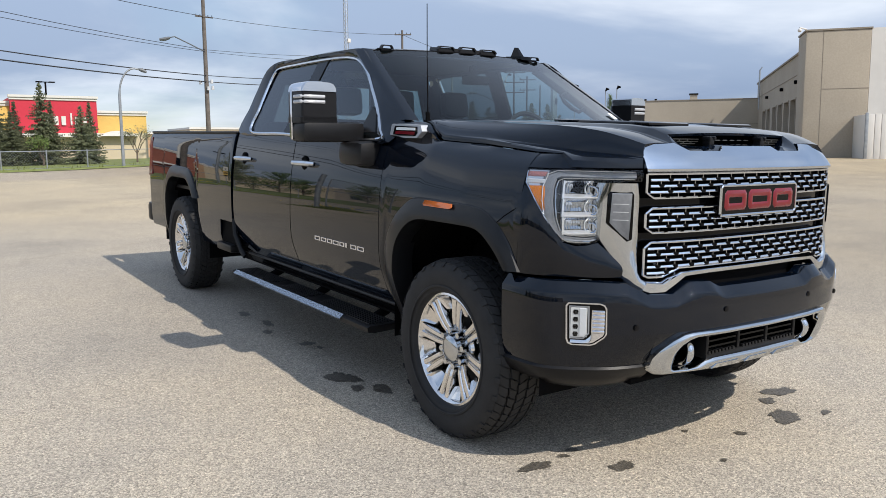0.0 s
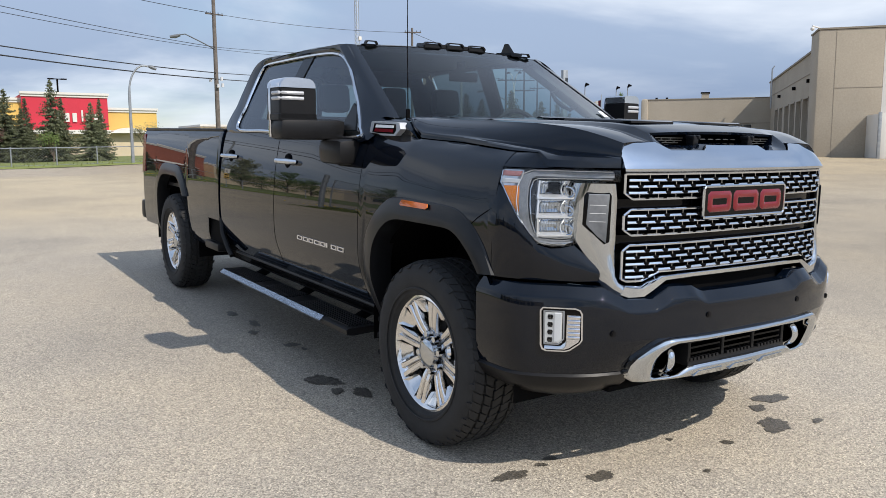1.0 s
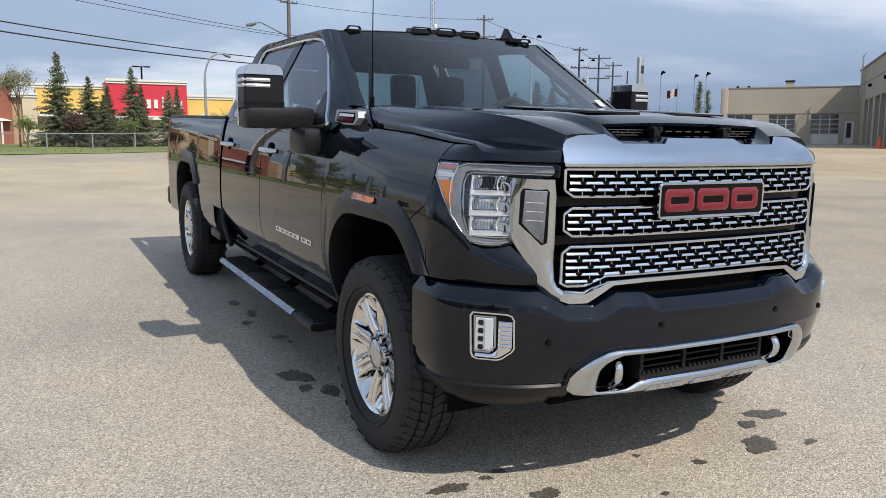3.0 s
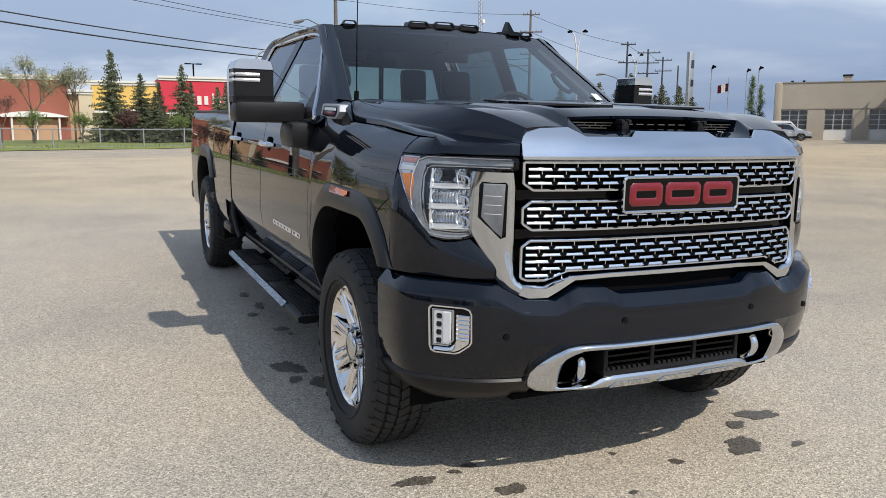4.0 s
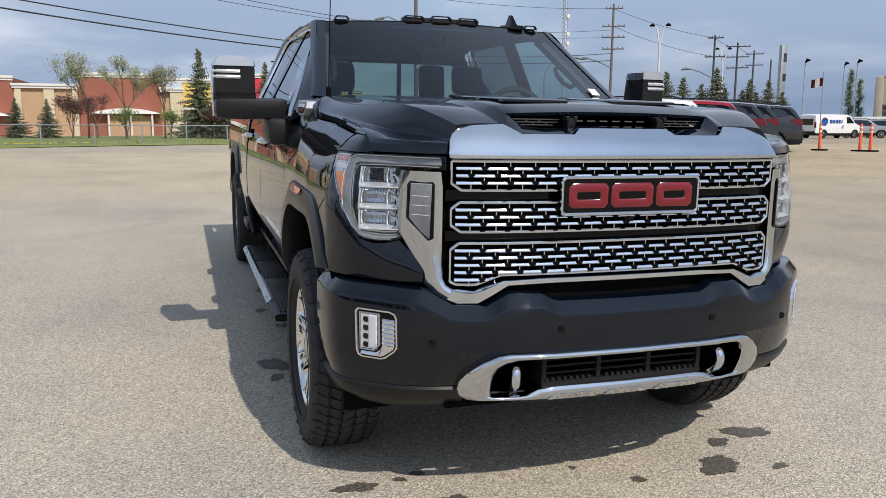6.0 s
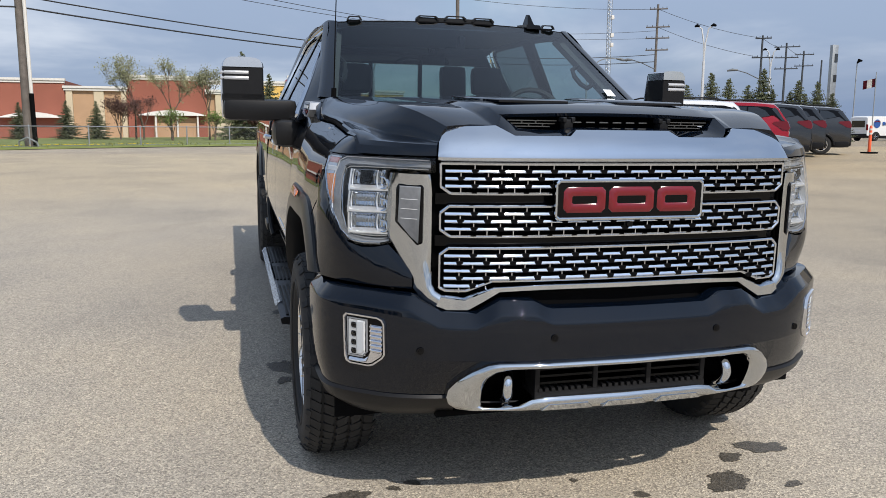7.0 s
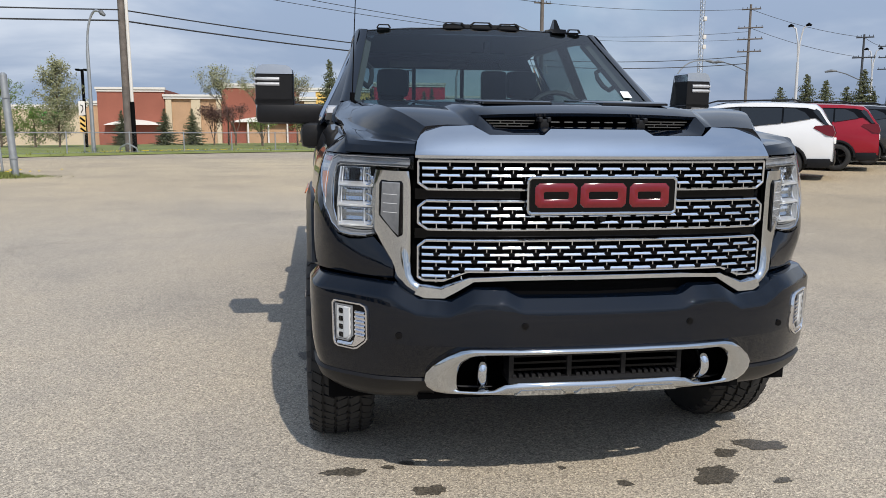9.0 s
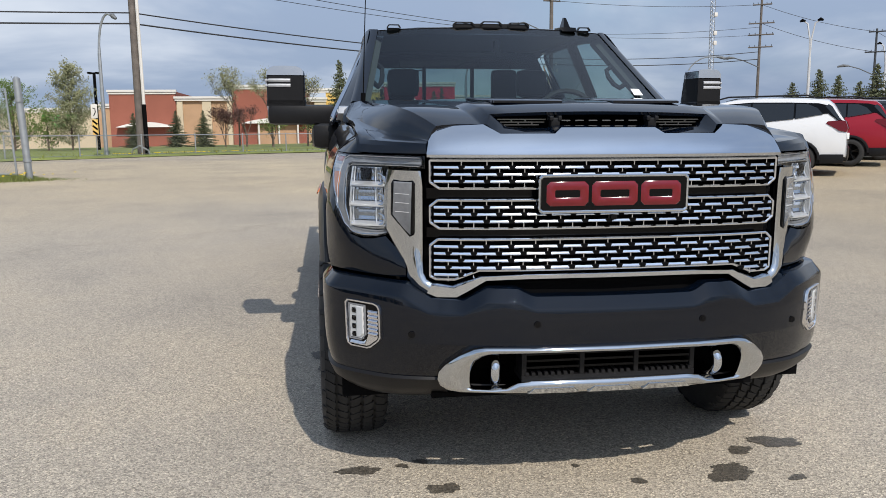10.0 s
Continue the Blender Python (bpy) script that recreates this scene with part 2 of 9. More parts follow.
AMBER = material("amber_lens", (0.64, 0.19, 0.005), 0.18, coat=0.5, fine=0.15, fine_scale=90)
MARKER = material("marker_lens", (0.50, 0.12, 0.02), 0.2, coat=0.5, fine=0.12, fine_scale=120)
RED = material("red_enamel", (0.145, 0.004, 0.010), 0.15, coat=0.35, mottled=0.06, scale=40)
TAIL = material("red_lens", (0.11, 0.003, 0.007), 0.12, coat=0.25, spec=0.3)
LAMPGLASS = glass_material("lamp_glass", (0.86, 0.88, 0.9), 0.03)
CLEAR = material("lamp_reflector", (0.78, 0.79, 0.8), 0.18, metal=0.45)
FROST = material("light_guide", (0.60, 0.61, 0.62), 0.25, coat=0.5)
MIRRORLIGHT = material("mirror_light_lens", (0.42, 0.43, 0.45), 0.25, coat=0.5, mottled=0.15, scale=60)
SMOKED = material("smoked_guide", (0.085, 0.088, 0.094), 0.2, coat=0.5)
WINDGLASS = glass_material("windscreen_glass", (0.40, 0.53, 0.55), 0.020)
SIDEGLASS = glass_material("side_glass", (0.66, 0.74, 0.73), 0.05)
PRIVACY = glass_material("privacy_glass", (0.20, 0.23, 0.23), 0.06)
CLOTH = material("black_leather", (0.012, 0.012, 0.013), 0.55, mottled=0.2, scale=20)
PILLAR = material("grey_pillar_cloth", (0.065, 0.068, 0.068), 0.85, fine=0.1, fine_scale=200)
PAPER = material("paper", (0.72, 0.74, 0.74), 0.6, mottled=0.03, scale=30)
PAVING = paving_material()
LOUVRE = material("louvre_metal", (0.13, 0.127, 0.12), 0.35, metal=0.8, fine=0.1)
GUIDE = material("guide_plastic", (0.20, 0.21, 0.225), 0.14, coat=0.6, mottled=0.12, scale=60)
SILVER = material("silver_plate", (0.44, 0.45, 0.47), 0.34, metal=0.45, mottled=0.05, scale=20)
REFLECT = material("bright_reflector", (0.84, 0.85, 0.86), 0.14, metal=0.6, mottled=0.08, scale=80)
PINK = material("red_marker_lens", (0.36, 0.16, 0.15), 0.18, coat=0.6, mottled=0.1, scale=90)
WET = paving_material("wet_paving", 0.24, 0.45)


# ---- builders ----
def part(name, bm, mat, parent=None, label="", sharp=38):
    """Links a bmesh as one mesh object, under a thing or a part where one is given."""
    bmesh.ops.recalc_face_normals(bm, faces=bm.faces)
    me = bpy.data.meshes.new(name)
    bm.to_mesh(me)
    bm.free()
    me.materials.append(mat)
    for p in me.polygons:
        p.use_smooth = True
    me.set_sharp_from_angle(angle=radians(sharp))
    ob = new(name, me)
    ob.parent = parent
    if label:
        ob["label"] = label
    return ob


def empty(name, label, category, m=None, group="", kind=""):
    ob = new(name)
    ob.empty_display_size = 0.1
    if m is not None:
        ob.matrix_world = m
    return tagged(ob, label, category, group, kind)


def sheet(bm, rows, closed=False, cyclic=False):
    """Quads between rows of points, all rows of one length."""
    grid = [[bm.verts.new(p) for p in row] for row in rows]
    n = len(grid[0])
    pairs = list(zip(grid, grid[1:])) + ([(grid[-1], grid[0])] if cyclic else [])
    for a, b in pairs:
        for i in range(n if closed else n - 1):
            j = (i + 1) % n
            bm.faces.new((a[i], a[j], b[j], b[i]))
    return grid


def solid(bm, front, back):
    """A closed slab from two matching grids of points."""
    f = sheet(bm, front)
    b = sheet(bm, back)
    rim = lambda g: [*g[0], *[r[-1] for r in g[1:]], *reversed(g[-1][:-1]), *[r[0] for r in reversed(g[1:-1])]]
    rf, rb = rim(f), rim(b)
    for i in range(len(rf)):
        j = (i + 1) % len(rf)
        bm.faces.new((rf[i], rf[j], rb[j], rb[i]))


def prism(bm, outline, place, d0, d1, inset=0.0):
    """A solid plate: place(u, v, d) lifts the outline to depths d0 and d1. inset: a chamfer round the d1 face."""
    n = len(outline)
    a = [bm.verts.new(place(u, v, d0)) for u, v in outline]
    rings = [a]
    if inset:
        cu, cv = sum(p[0] for p in outline) / n, sum(p[1] for p in outline) / n
        k = d1 - (d1 - d0) * 0.35
        rings.append([bm.verts.new(place(u, v, k)) for u, v in outline])
        top = []
        for u, v in outline:
            L = math.hypot(u - cu, v - cv) or 1
            top.append(bm.verts.new(place(u - (u - cu) / L * inset, v - (v - cv) / L * inset, d1)))
        rings.append(top)
    else:
        rings.append([bm.verts.new(place(u, v, d1)) for u, v in outline])
    for r, q in zip(rings, rings[1:]):
        for i in range(n):
            j = (i + 1) % n
            bm.faces.new((r[i], r[j], q[j], q[i]))
    bm.faces.new(rings[0])
    bm.faces.new(rings[-1])


def box(bm, x0, x1, y0, y1, z0, z1, bevel=0.0, m=None):
    made = bmesh.ops.create_cube(bm, size=1)["verts"]
    for v in made:
        v.co = Vector(((x0 + x1) / 2 + v.co.x * (x1 - x0), (y0 + y1) / 2 + v.co.y * (y1 - y0), (z0 + z1) / 2 + v.co.z * (z1 - z0)))
    if bevel:
        edges = list({e for v in made for e in v.link_edges})
        got = bmesh.ops.bevel(bm, geom=edges, offset=bevel, segments=2, affect="EDGES", profile=0.6)
        made = list({v for f in got["faces"] for v in f.verts} | {v for v in made if v.is_valid})
    if m is not None:
        bmesh.ops.transform(bm, matrix=m, verts=made)


def tube(bm, pts, radius, n=8, caps=True):
    """A round bar along points; radius a number or one a point."""
    pts = [Vector(p) for p in pts]
    rad = radius if isinstance(radius, (list, tuple)) else [radius] * len(pts)
    rows = []
    side = None
    for i, p in enumerate(pts):
        d = (pts[min(i + 1, len(pts) - 1)] - pts[max(i - 1, 0)]).normalized()
        if side is None:
            side = d.orthogonal().normalized()
        side = (side - d * side.dot(d)).normalized()
        up = d.cross(side)
        rows.append([p + rad[i] * (math.cos(2 * math.pi * k / n) * side + math.sin(2 * math.pi * k / n) * up) for k in range(n)])
    grid = sheet(bm, rows, closed=True)
    if caps:
        bm.faces.new(grid[0])
        bm.faces.new(grid[-1])


def disc(bm, centre, radius, thick, axis="x", n=24, inner=0.0):
    """A round plate or ring about an axis."""
    def at(r, a, d):
        p = [r * math.cos(a), r * math.sin(a)]
        v = (d, p[0], p[1]) if axis == "x" else ((p[0], d, p[1]) if axis == "y" else (p[0], p[1], d))
        return Vector(centre) + Vector(v)
    rows = [[at(r, 2 * math.pi * k / n, d) for k in range(n)] for r, d in ((max(inner, 1e-4), 0), (radius, 0), (radius, thick), (max(inner, 1e-4), thick))]
    sheet(bm, rows, closed=True, cyclic=inner > 0)


def table(pairs, v):
    """Piecewise-linear look-up."""
    if v <= pairs[0][0]:
        return pairs[0][1]
    for (a, fa), (b, fb) in zip(pairs, pairs[1:]):
        if v <= b:
            return fa + (fb - fa) * (v - a) / (b - a)
    return pairs[-1][1]


def span(a, b, n):
    return [a + (b - a) * i / (n - 1) for i in range(n)]


def height(x, y):
    """The ground's height: the lot's slope, levelling out far off, with a rise towards the workshop."""
    z = 0.0253 * y - 0.0074 * x
    k = 0.05
    m = -k * math.log(math.exp(-max(z, -3) / k) + math.exp(-0.36 / k))
    return max(m, -1.2) + 0.015 * max(0.0, min(14.0, x - 2.0))


# ---- ground ----
def build_ground():
    bm = bmesh.new()
    xs = [-4000, -1500, -600, -300, -150, -100, -80, -60, -45, -35, -28, -22, -17, -13, -10, -8, -6, -4, -2, 0, 2, 4, 6, 8, 10, 12, 14, 16, 19, 22, 28, 35, 45, 60, 80, 100, 150, 300, 600, 1500, 4000]
    sheet(bm, [[(x, y, height(x, y)) for x in xs] for y in xs])
    return tagged(part("ground", bm, PAVING), "pale worn asphalt lot with tan stones and hairline cracks", "ground", kind="structure")


ground = build_ground()


# ---- the pickup truck ----
truck = empty("pickup_truck", "gleaming black four-door heavy-duty pickup truck with chrome grille, parked on asphalt", "pickup truck", SLOPE @ Matrix.Translation((0.025, 0, 0)) @ Matrix.Diagonal((1.028, 1, 1, 1)))
AXLE_F, AXLE_R, HUB_Z, TYRE_R = 0.0, 4.366, 0.428, 0.432
SIDES = (-1, 1)

STATIONS = [
    (-0.50, ((0.45, 0.97), (0.80, 0.985), (1.00, 0.985), (1.15, 0.975), (1.25, 0.957), (1.31, 0.936), (1.345, 0.908), (1.372, 0.873))),
    (-0.10, ((0.45, 0.98), (0.80, 1.003), (1.00, 1.004), (1.15, 0.995), (1.25, 0.978), (1.32, 0.950), (1.37, 0.915), (1.402, 0.872))),
    (0.25, ((0.45, 0.985), (0.60, 1.003), (0.92, 1.007), (1.00, 1.0055), (1.08, 1.002), (1.15, 0.997), (1.22, 0.988), (1.30, 0.973), (1.36, 0.950), (1.40, 0.920), (1.418, 0.895))),
    (0.62, ((0.45, 0.890), (0.56, 0.932), (0.66, 0.968), (0.73, 0.990), (0.80, 1.001), (0.92, 1.004), (1.00, 1.0025), (1.08, 0.9990), (1.15, 0.9935), (1.22, 0.984), (1.30, 0.967), (1.36, 0.945), (1.41, 0.925), (1.44, 0.914), (1.48, 0.906))),
    (1.20, ((0.45, 0.890), (0.56, 0.932), (0.66, 0.968), (0.73, 0.990), (0.80, 1.001), (0.92, 1.004), (1.00, 1.0025), (1.08, 0.9990), (1.15, 0.9935), (1.22, 0.985), (1.30, 0.972), (1.36, 0.960), (1.41, 0.947), (1.45, 0.935))),
    (2.94, ((0.45, 0.890), (0.56, 0.932), (0.66, 0.968), (0.73, 0.990), (0.80, 1.001), (0.92, 1.004), (1.00, 1.0025), (1.08, 0.9990), (1.15, 0.9935), (1.22, 0.985), (1.30, 0.972), (1.36, 0.960), (1.41, 0.947), (1.45, 0.935))),
    (3.00, ((0.45, 0.93), (0.56, 0.97), (0.66, 0.99), (0.80, 1.003), (0.92, 1.006), (1.00, 1.005), (1.08, 1.003), (1.15, 0.999), (1.22, 0.992), (1.30, 0.982), (1.36, 0.973), (1.41, 0.961), (1.435, 0.952), (1.45, 0.94))),
    (5.50, ((0.45, 0.965), (0.56, 0.985), (0.80, 0.992), (0.92, 0.993), (1.00, 0.992), (1.08, 0.990), (1.15, 0.988), (1.22, 0.983), (1.30, 0.976), (1.36, 0.969), (1.41, 0.958), (1.435, 0.949), (1.45, 0.933))),
]


def body_x(y, z):
    """Half the truck's width at a height and a length."""
    return table([(s, table(p, z)) for s, p in STATIONS], y)


# the arch of a wheel as the sheet metal is cut, from front to back about the axle: y, z
ARCH = ((-0.505, 0.876), (-0.45, 0.975), (-0.37, 1.06), (-0.28, 1.115), (-0.18, 1.136), (0.05, 1.143), (0.29, 1.140), (0.42, 1.085), (0.525, 0.99), (0.585, 0.87), (0.605, 0.73), (0.610, 0.58), (0.600, 0.45))
ARCH_IN = ((-0.43, 0.873), (-0.375, 0.936), (-0.30, 0.996), (-0.225, 1.030), (-0.12, 1.037), (0.06, 1.037), (0.24, 1.032), (0.35, 0.99), (0.43, 0.91), (0.465, 0.82), (0.480, 0.70), (0.49, 0.57), (0.49, 0.45))


def skin(bm, thick):
    """Gives a sheet thickness towards the truck's inside."""
    bmesh.ops.recalc_face_normals(bm, faces=bm.faces[:])
    middle = Vector((0, 0.3, 0.8))
    if sum(f.normal.dot(f.calc_center_median() - middle) * f.calc_area() for f in bm.faces) < 0:
        bmesh.ops.reverse_faces(bm, faces=bm.faces[:])
    bm.normal_update()
    bmesh.ops.solidify(bm, geom=bm.faces[:], thickness=thick)


def smooth_path(p):
    """Twice as many points along a plane path, on a smooth curve."""
    out = []
    for i in range(len(p) - 1):
        a, b, c, d = p[max(0, i - 1)], p[i], p[i + 1], p[min(len(p) - 1, i + 2)]
        out.append(b)
        out.append(tuple((9 * (b[k] + c[k]) - a[k] - d[k]) / 16 for k in (0, 1)))
    return tuple(out + [p[-1]])


ARCH, ARCH_IN = smooth_path(smooth_path(ARCH)), smooth_path(smooth_path(ARCH_IN))


def sheet_metal(name, y0, y1, low, high, label="", n=24, ny=16, inner=0.02):
    """A side panel between two lengths; low and high give its edges' heights. Built for both sides."""
    made = []
    for s in SIDES:
        bm = bmesh.new()
        rows, back = [], []
        for y in span(y0, y1, ny):
            zs = span(low(y), high(y), n)
            rows.append([(s * body_x(y, z), y, z) for z in zs])
            back.append([(s * (body_x(y, z) - inner), y, z) for z in zs])
        solid(bm, rows, back)
        made.append(part(name, bm, PAINT, truck, label))
    return made


def arch_low(axle, rest, front_flip=False):
    pts = [(axle + y, z) for y, z in ARCH]
    if front_flip:
        pts = [(axle - y, z) for y, z in reversed(ARCH)]

    def f(y):
        if pts[0][0] < y < pts[-1][0]:
            return max(table(pts, y) - 0.012, rest)
        return rest
    return f


HOOD_CUT = ((-0.62, 1.372), (-0.46, 1.374), (-0.10, 1.402), (0.20, 1.416), (0.25, 1.418), (0.36, 1.440), (0.62, 1.475))
GAP = 0.004


def fender_low(y):
    if y < -0.44:
        return 0.875
    z = arch_low(AXLE_F, 0.50)(y)
    return z if y < 0.605 else 0.50


def build_sides():
    sheet_metal("front_fender", -0.485, 0.655, fender_low, lambda y: table(HOOD_CUT, y) - GAP, ny=40)
    belt = lambda y: table(BELT, y)
    sheet_metal("front_door", 0.66, 1.835, lambda y: 0.54, belt, ny=12)
    sheet_metal("rear_door", 1.845, 2.94, lambda y: 0.54 if y < 2.72 else 0.54 + (y - 2.72) * 0.25, belt, ny=14)
    bed_low = lambda y: (0.56 + 0.19 * max(0, min(1, (3.32 - y) / 0.02)) if y < 3.34 else arch_low(AXLE_R, 0.50)(y))
    sheet_metal("bed_side", 2.985, 5.50, bed_low, lambda y: 1.445, ny=70)
    # shut line from the lamp's corner to the arch
    for s in SIDES:
        bm = bmesh.new()
        tube(bm, [(s * (body_x(y, z) - 0.0015), y, z) for y, z in ((-0.485, 1.150), (-0.44, 1.128), (-0.39, 1.10), (-0.345, 1.068), (-0.31, 1.04))], 0.0032, 6)
        part("shut_line", bm, BLACK, truck)
    # sills under the doors
    for s in SIDES:
        bm = bmesh.new()
        prism(bm, [(0.80, 0.455), (0.865, 0.455), (0.925, 0.545), (0.80, 0.55)], lambda u, v, d: (s * u, d, v), 0.60, 2.90)
        part("sill", bm, GLOSSBLACK, truck)
        bm = bmesh.new()
        tube(bm, [(s * 0.912, y, 0.522) for y in span(0.62, 2.86, 6)], 0.012, 8)
        part("sill_trim", bm, TRIM, truck)


def build_fender_caps():
    """The wing's front end: from the lamp's upper edge up to the bonnet's shut line."""
    for s in SIDES:
        bm = bmesh.new()
        rows = []
        y_out, y_in = lamp_point(s, 0.985, 1.312)[1], lamp_point(s, 0.872, 1.312)[1]
        for k in span(0, 1, 15):
            x = 0.985 + (0.872 - 0.985) * k
            bx, by, bz = lamp_point(s, x, 1.312, -0.002)
            ty = -0.480 - 0.14 * min(1, (y_out - by) / (y_out - y_in))
            row = []
            for q in span(0, 1, 6):
                z = bz + (1.369 - bz) * (0.5 * q + 0.5 * math.sin(q * math.pi / 2))
                row.append((s * (abs(bx) + (0.871 - abs(bx)) * q), by + (ty - by) * q, z))
            rows.append(row)
        sheet(bm, rows)
        skin(bm, 0.01)
        part("fender_cap", bm, PAINT, truck)


def build_wing_corners():
    """Painted filler between the wing's top and the cowl, under the chrome plate."""
    for s in SIDES:
        bm = bmesh.new()
        rows = []
        for y in (0.24, 0.30, 0.36, 0.44, 0.52, 0.60, 0.66):
            zt = table(HOOD_CUT, y) - GAP
            xo = body_x(y, zt)
            xi = table(((0.24, 0.892), (0.30, 0.886), (0.36, 0.872), (0.47, 0.845)), y)
            zi = table(((0.24, 1.416), (0.36, 1.500), (0.47, 1.514)), y) - 0.004
            rows.append([(s * (xo - 0.002), y, zt), (s * ((xo + xi) / 2 + 0.008), y, (zt + zi) / 2 + 0.008), (s * xi, y, zi), (s * (xi - 0.03), y, zi - 0.01)])
        sheet(bm, rows)
        part("wing_corner", bm, PAINT, truck)


def build_flares():
    for axle in (AXLE_F, AXLE_R):
        for s in SIDES:
            bm = bmesh.new()
            rows = []
            for (oy, oz), (iy, iz) in zip(ARCH, ARCH_IN):
                base = body_x(axle + oy, min(oz, 1.3))
                my, mz = oy * 0.45 + iy * 0.55, oz * 0.45 + iz * 0.55
                ly, lz = oy * 0.9 + iy * 0.1, oz * 0.9 + iz * 0.1
                rows.append([(s * (base - 0.01), axle + oy, oz), (s * (base + 0.008), axle + ly, lz), (s * (base + 0.025), axle + my, mz),
                             (s * (base + 0.027), axle + iy, iz), (s * (base - 0.015), axle + iy * 0.985, iz - 0.006), (s * (base - 0.09), axle + iy * 0.985, iz - 0.006)])
            sheet(bm, rows)
            part("wheel_arch_flare", bm, FLARE, truck)
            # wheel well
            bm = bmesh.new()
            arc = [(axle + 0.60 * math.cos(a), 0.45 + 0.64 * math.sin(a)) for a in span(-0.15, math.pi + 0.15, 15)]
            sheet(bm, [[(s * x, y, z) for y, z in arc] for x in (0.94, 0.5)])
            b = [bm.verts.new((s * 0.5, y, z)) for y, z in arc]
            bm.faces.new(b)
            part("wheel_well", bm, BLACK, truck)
            # mud guard behind the wheel
            if axle == AXLE_R:
                bm = bmesh.new()
                box(bm, s * 0.74, s * 0.99, axle + 0.56, axle + 0.58, 0.40, 0.62, 0.006)
                part("mud_flap", bm, TRIM, truck)
    for s in SIDES:
        bm = bmesh.new()
        out = [(-0.055, 1.112), (-0.045, 1.127), (0.185, 1.130), (0.19, 1.112), (0.175, 1.104), (-0.045, 1.104)]
        prism(bm, out, lambda u, v, d: (s * (1.010 + d + max(0.0, 1.130 - v) * 0.5), u, v), 0.0, 0.005, 0.002)
        part("side_marker", bm, MARKER, truck, "amber side marker lens")


# front of the truck in plan: half width and length
FRONT = ((0.0, -0.905), (0.30, -0.898), (0.45, -0.885), (0.56, -0.865), (0.63, -0.845), (0.70, -0.81), (0.78, -0.755), (0.86, -0.685), (0.93, -0.60), (0.97, -0.53), (0.985, -0.485))
BUMP = ((0.0, -1.0), (0.28, -0.993), (0.45, -0.968), (0.60, -0.93), (0.70, -0.89), (0.80, -0.83), (0.88, -0.756), (0.915, -0.722), (0.95, -0.688), (0.982, -0.640), (0.998, -0.58), (1.004, -0.50), (1.005, -0.415))
LAMP = ((0.0, -0.905), (0.45, -0.885), (0.60, -0.852), (0.646, -0.833), (0.70, -0.790), (0.762, -0.740), (0.80, -0.722), (0.86, -0.692), (0.90, -0.664), (0.93, -0.632), (0.956, -0.583), (0.974, -0.530), (0.985, -0.485))


def eased(pairs, n=6):
    """A finer table on a smooth curve through the pairs, mirrored about zero."""
    p = [(-pairs[1][0], pairs[1][1])] + list(pairs) + [(2 * pairs[-1][0] - pairs[-2][0], 2 * pairs[-1][1] - pairs[-2][1])]
    slope = [(p[i + 1][1] - p[i - 1][1]) / (p[i + 1][0] - p[i - 1][0]) for i in range(1, len(p) - 1)]
    out = []
    for (a, fa), (b, fb), ma, mb in zip(pairs, pairs[1:], slope, slope[1:]):
        for k in range(n):
            t, h = k / n, b - a
            out.append((a + h * t, (2 * t**3 - 3 * t**2 + 1) * fa + (t**3 - 2 * t**2 + t) * h * ma + (3 * t**2 - 2 * t**3) * fb + (t**3 - t**2) * h * mb))
    return tuple(out) + (pairs[-1],)


FRONT, BUMP, LAMP = eased(FRONT), eased(BUMP), eased(LAMP)
STATIONS = [(y, eased(p, 3)) for y, p in STATIONS]


def front_y(x):
    return table(FRONT, abs(x))


def side_front_y(x, z):
    """The front beside the grille: it falls back to the lamp's own sweep above the bumper."""
    k = max(0.0, min(1.0, (z - 0.86) / 0.15))
    return front_y(x) + (table(LAMP, abs(x)) - front_y(x)) * k * k * (3 - 2 * k)


def bump_y(x):
    return table(BUMP, abs(x))


def on_front(s, out=0.0):
    return lambda u, v, d: (s * u, side_front_y(u, v) - out - d, v)


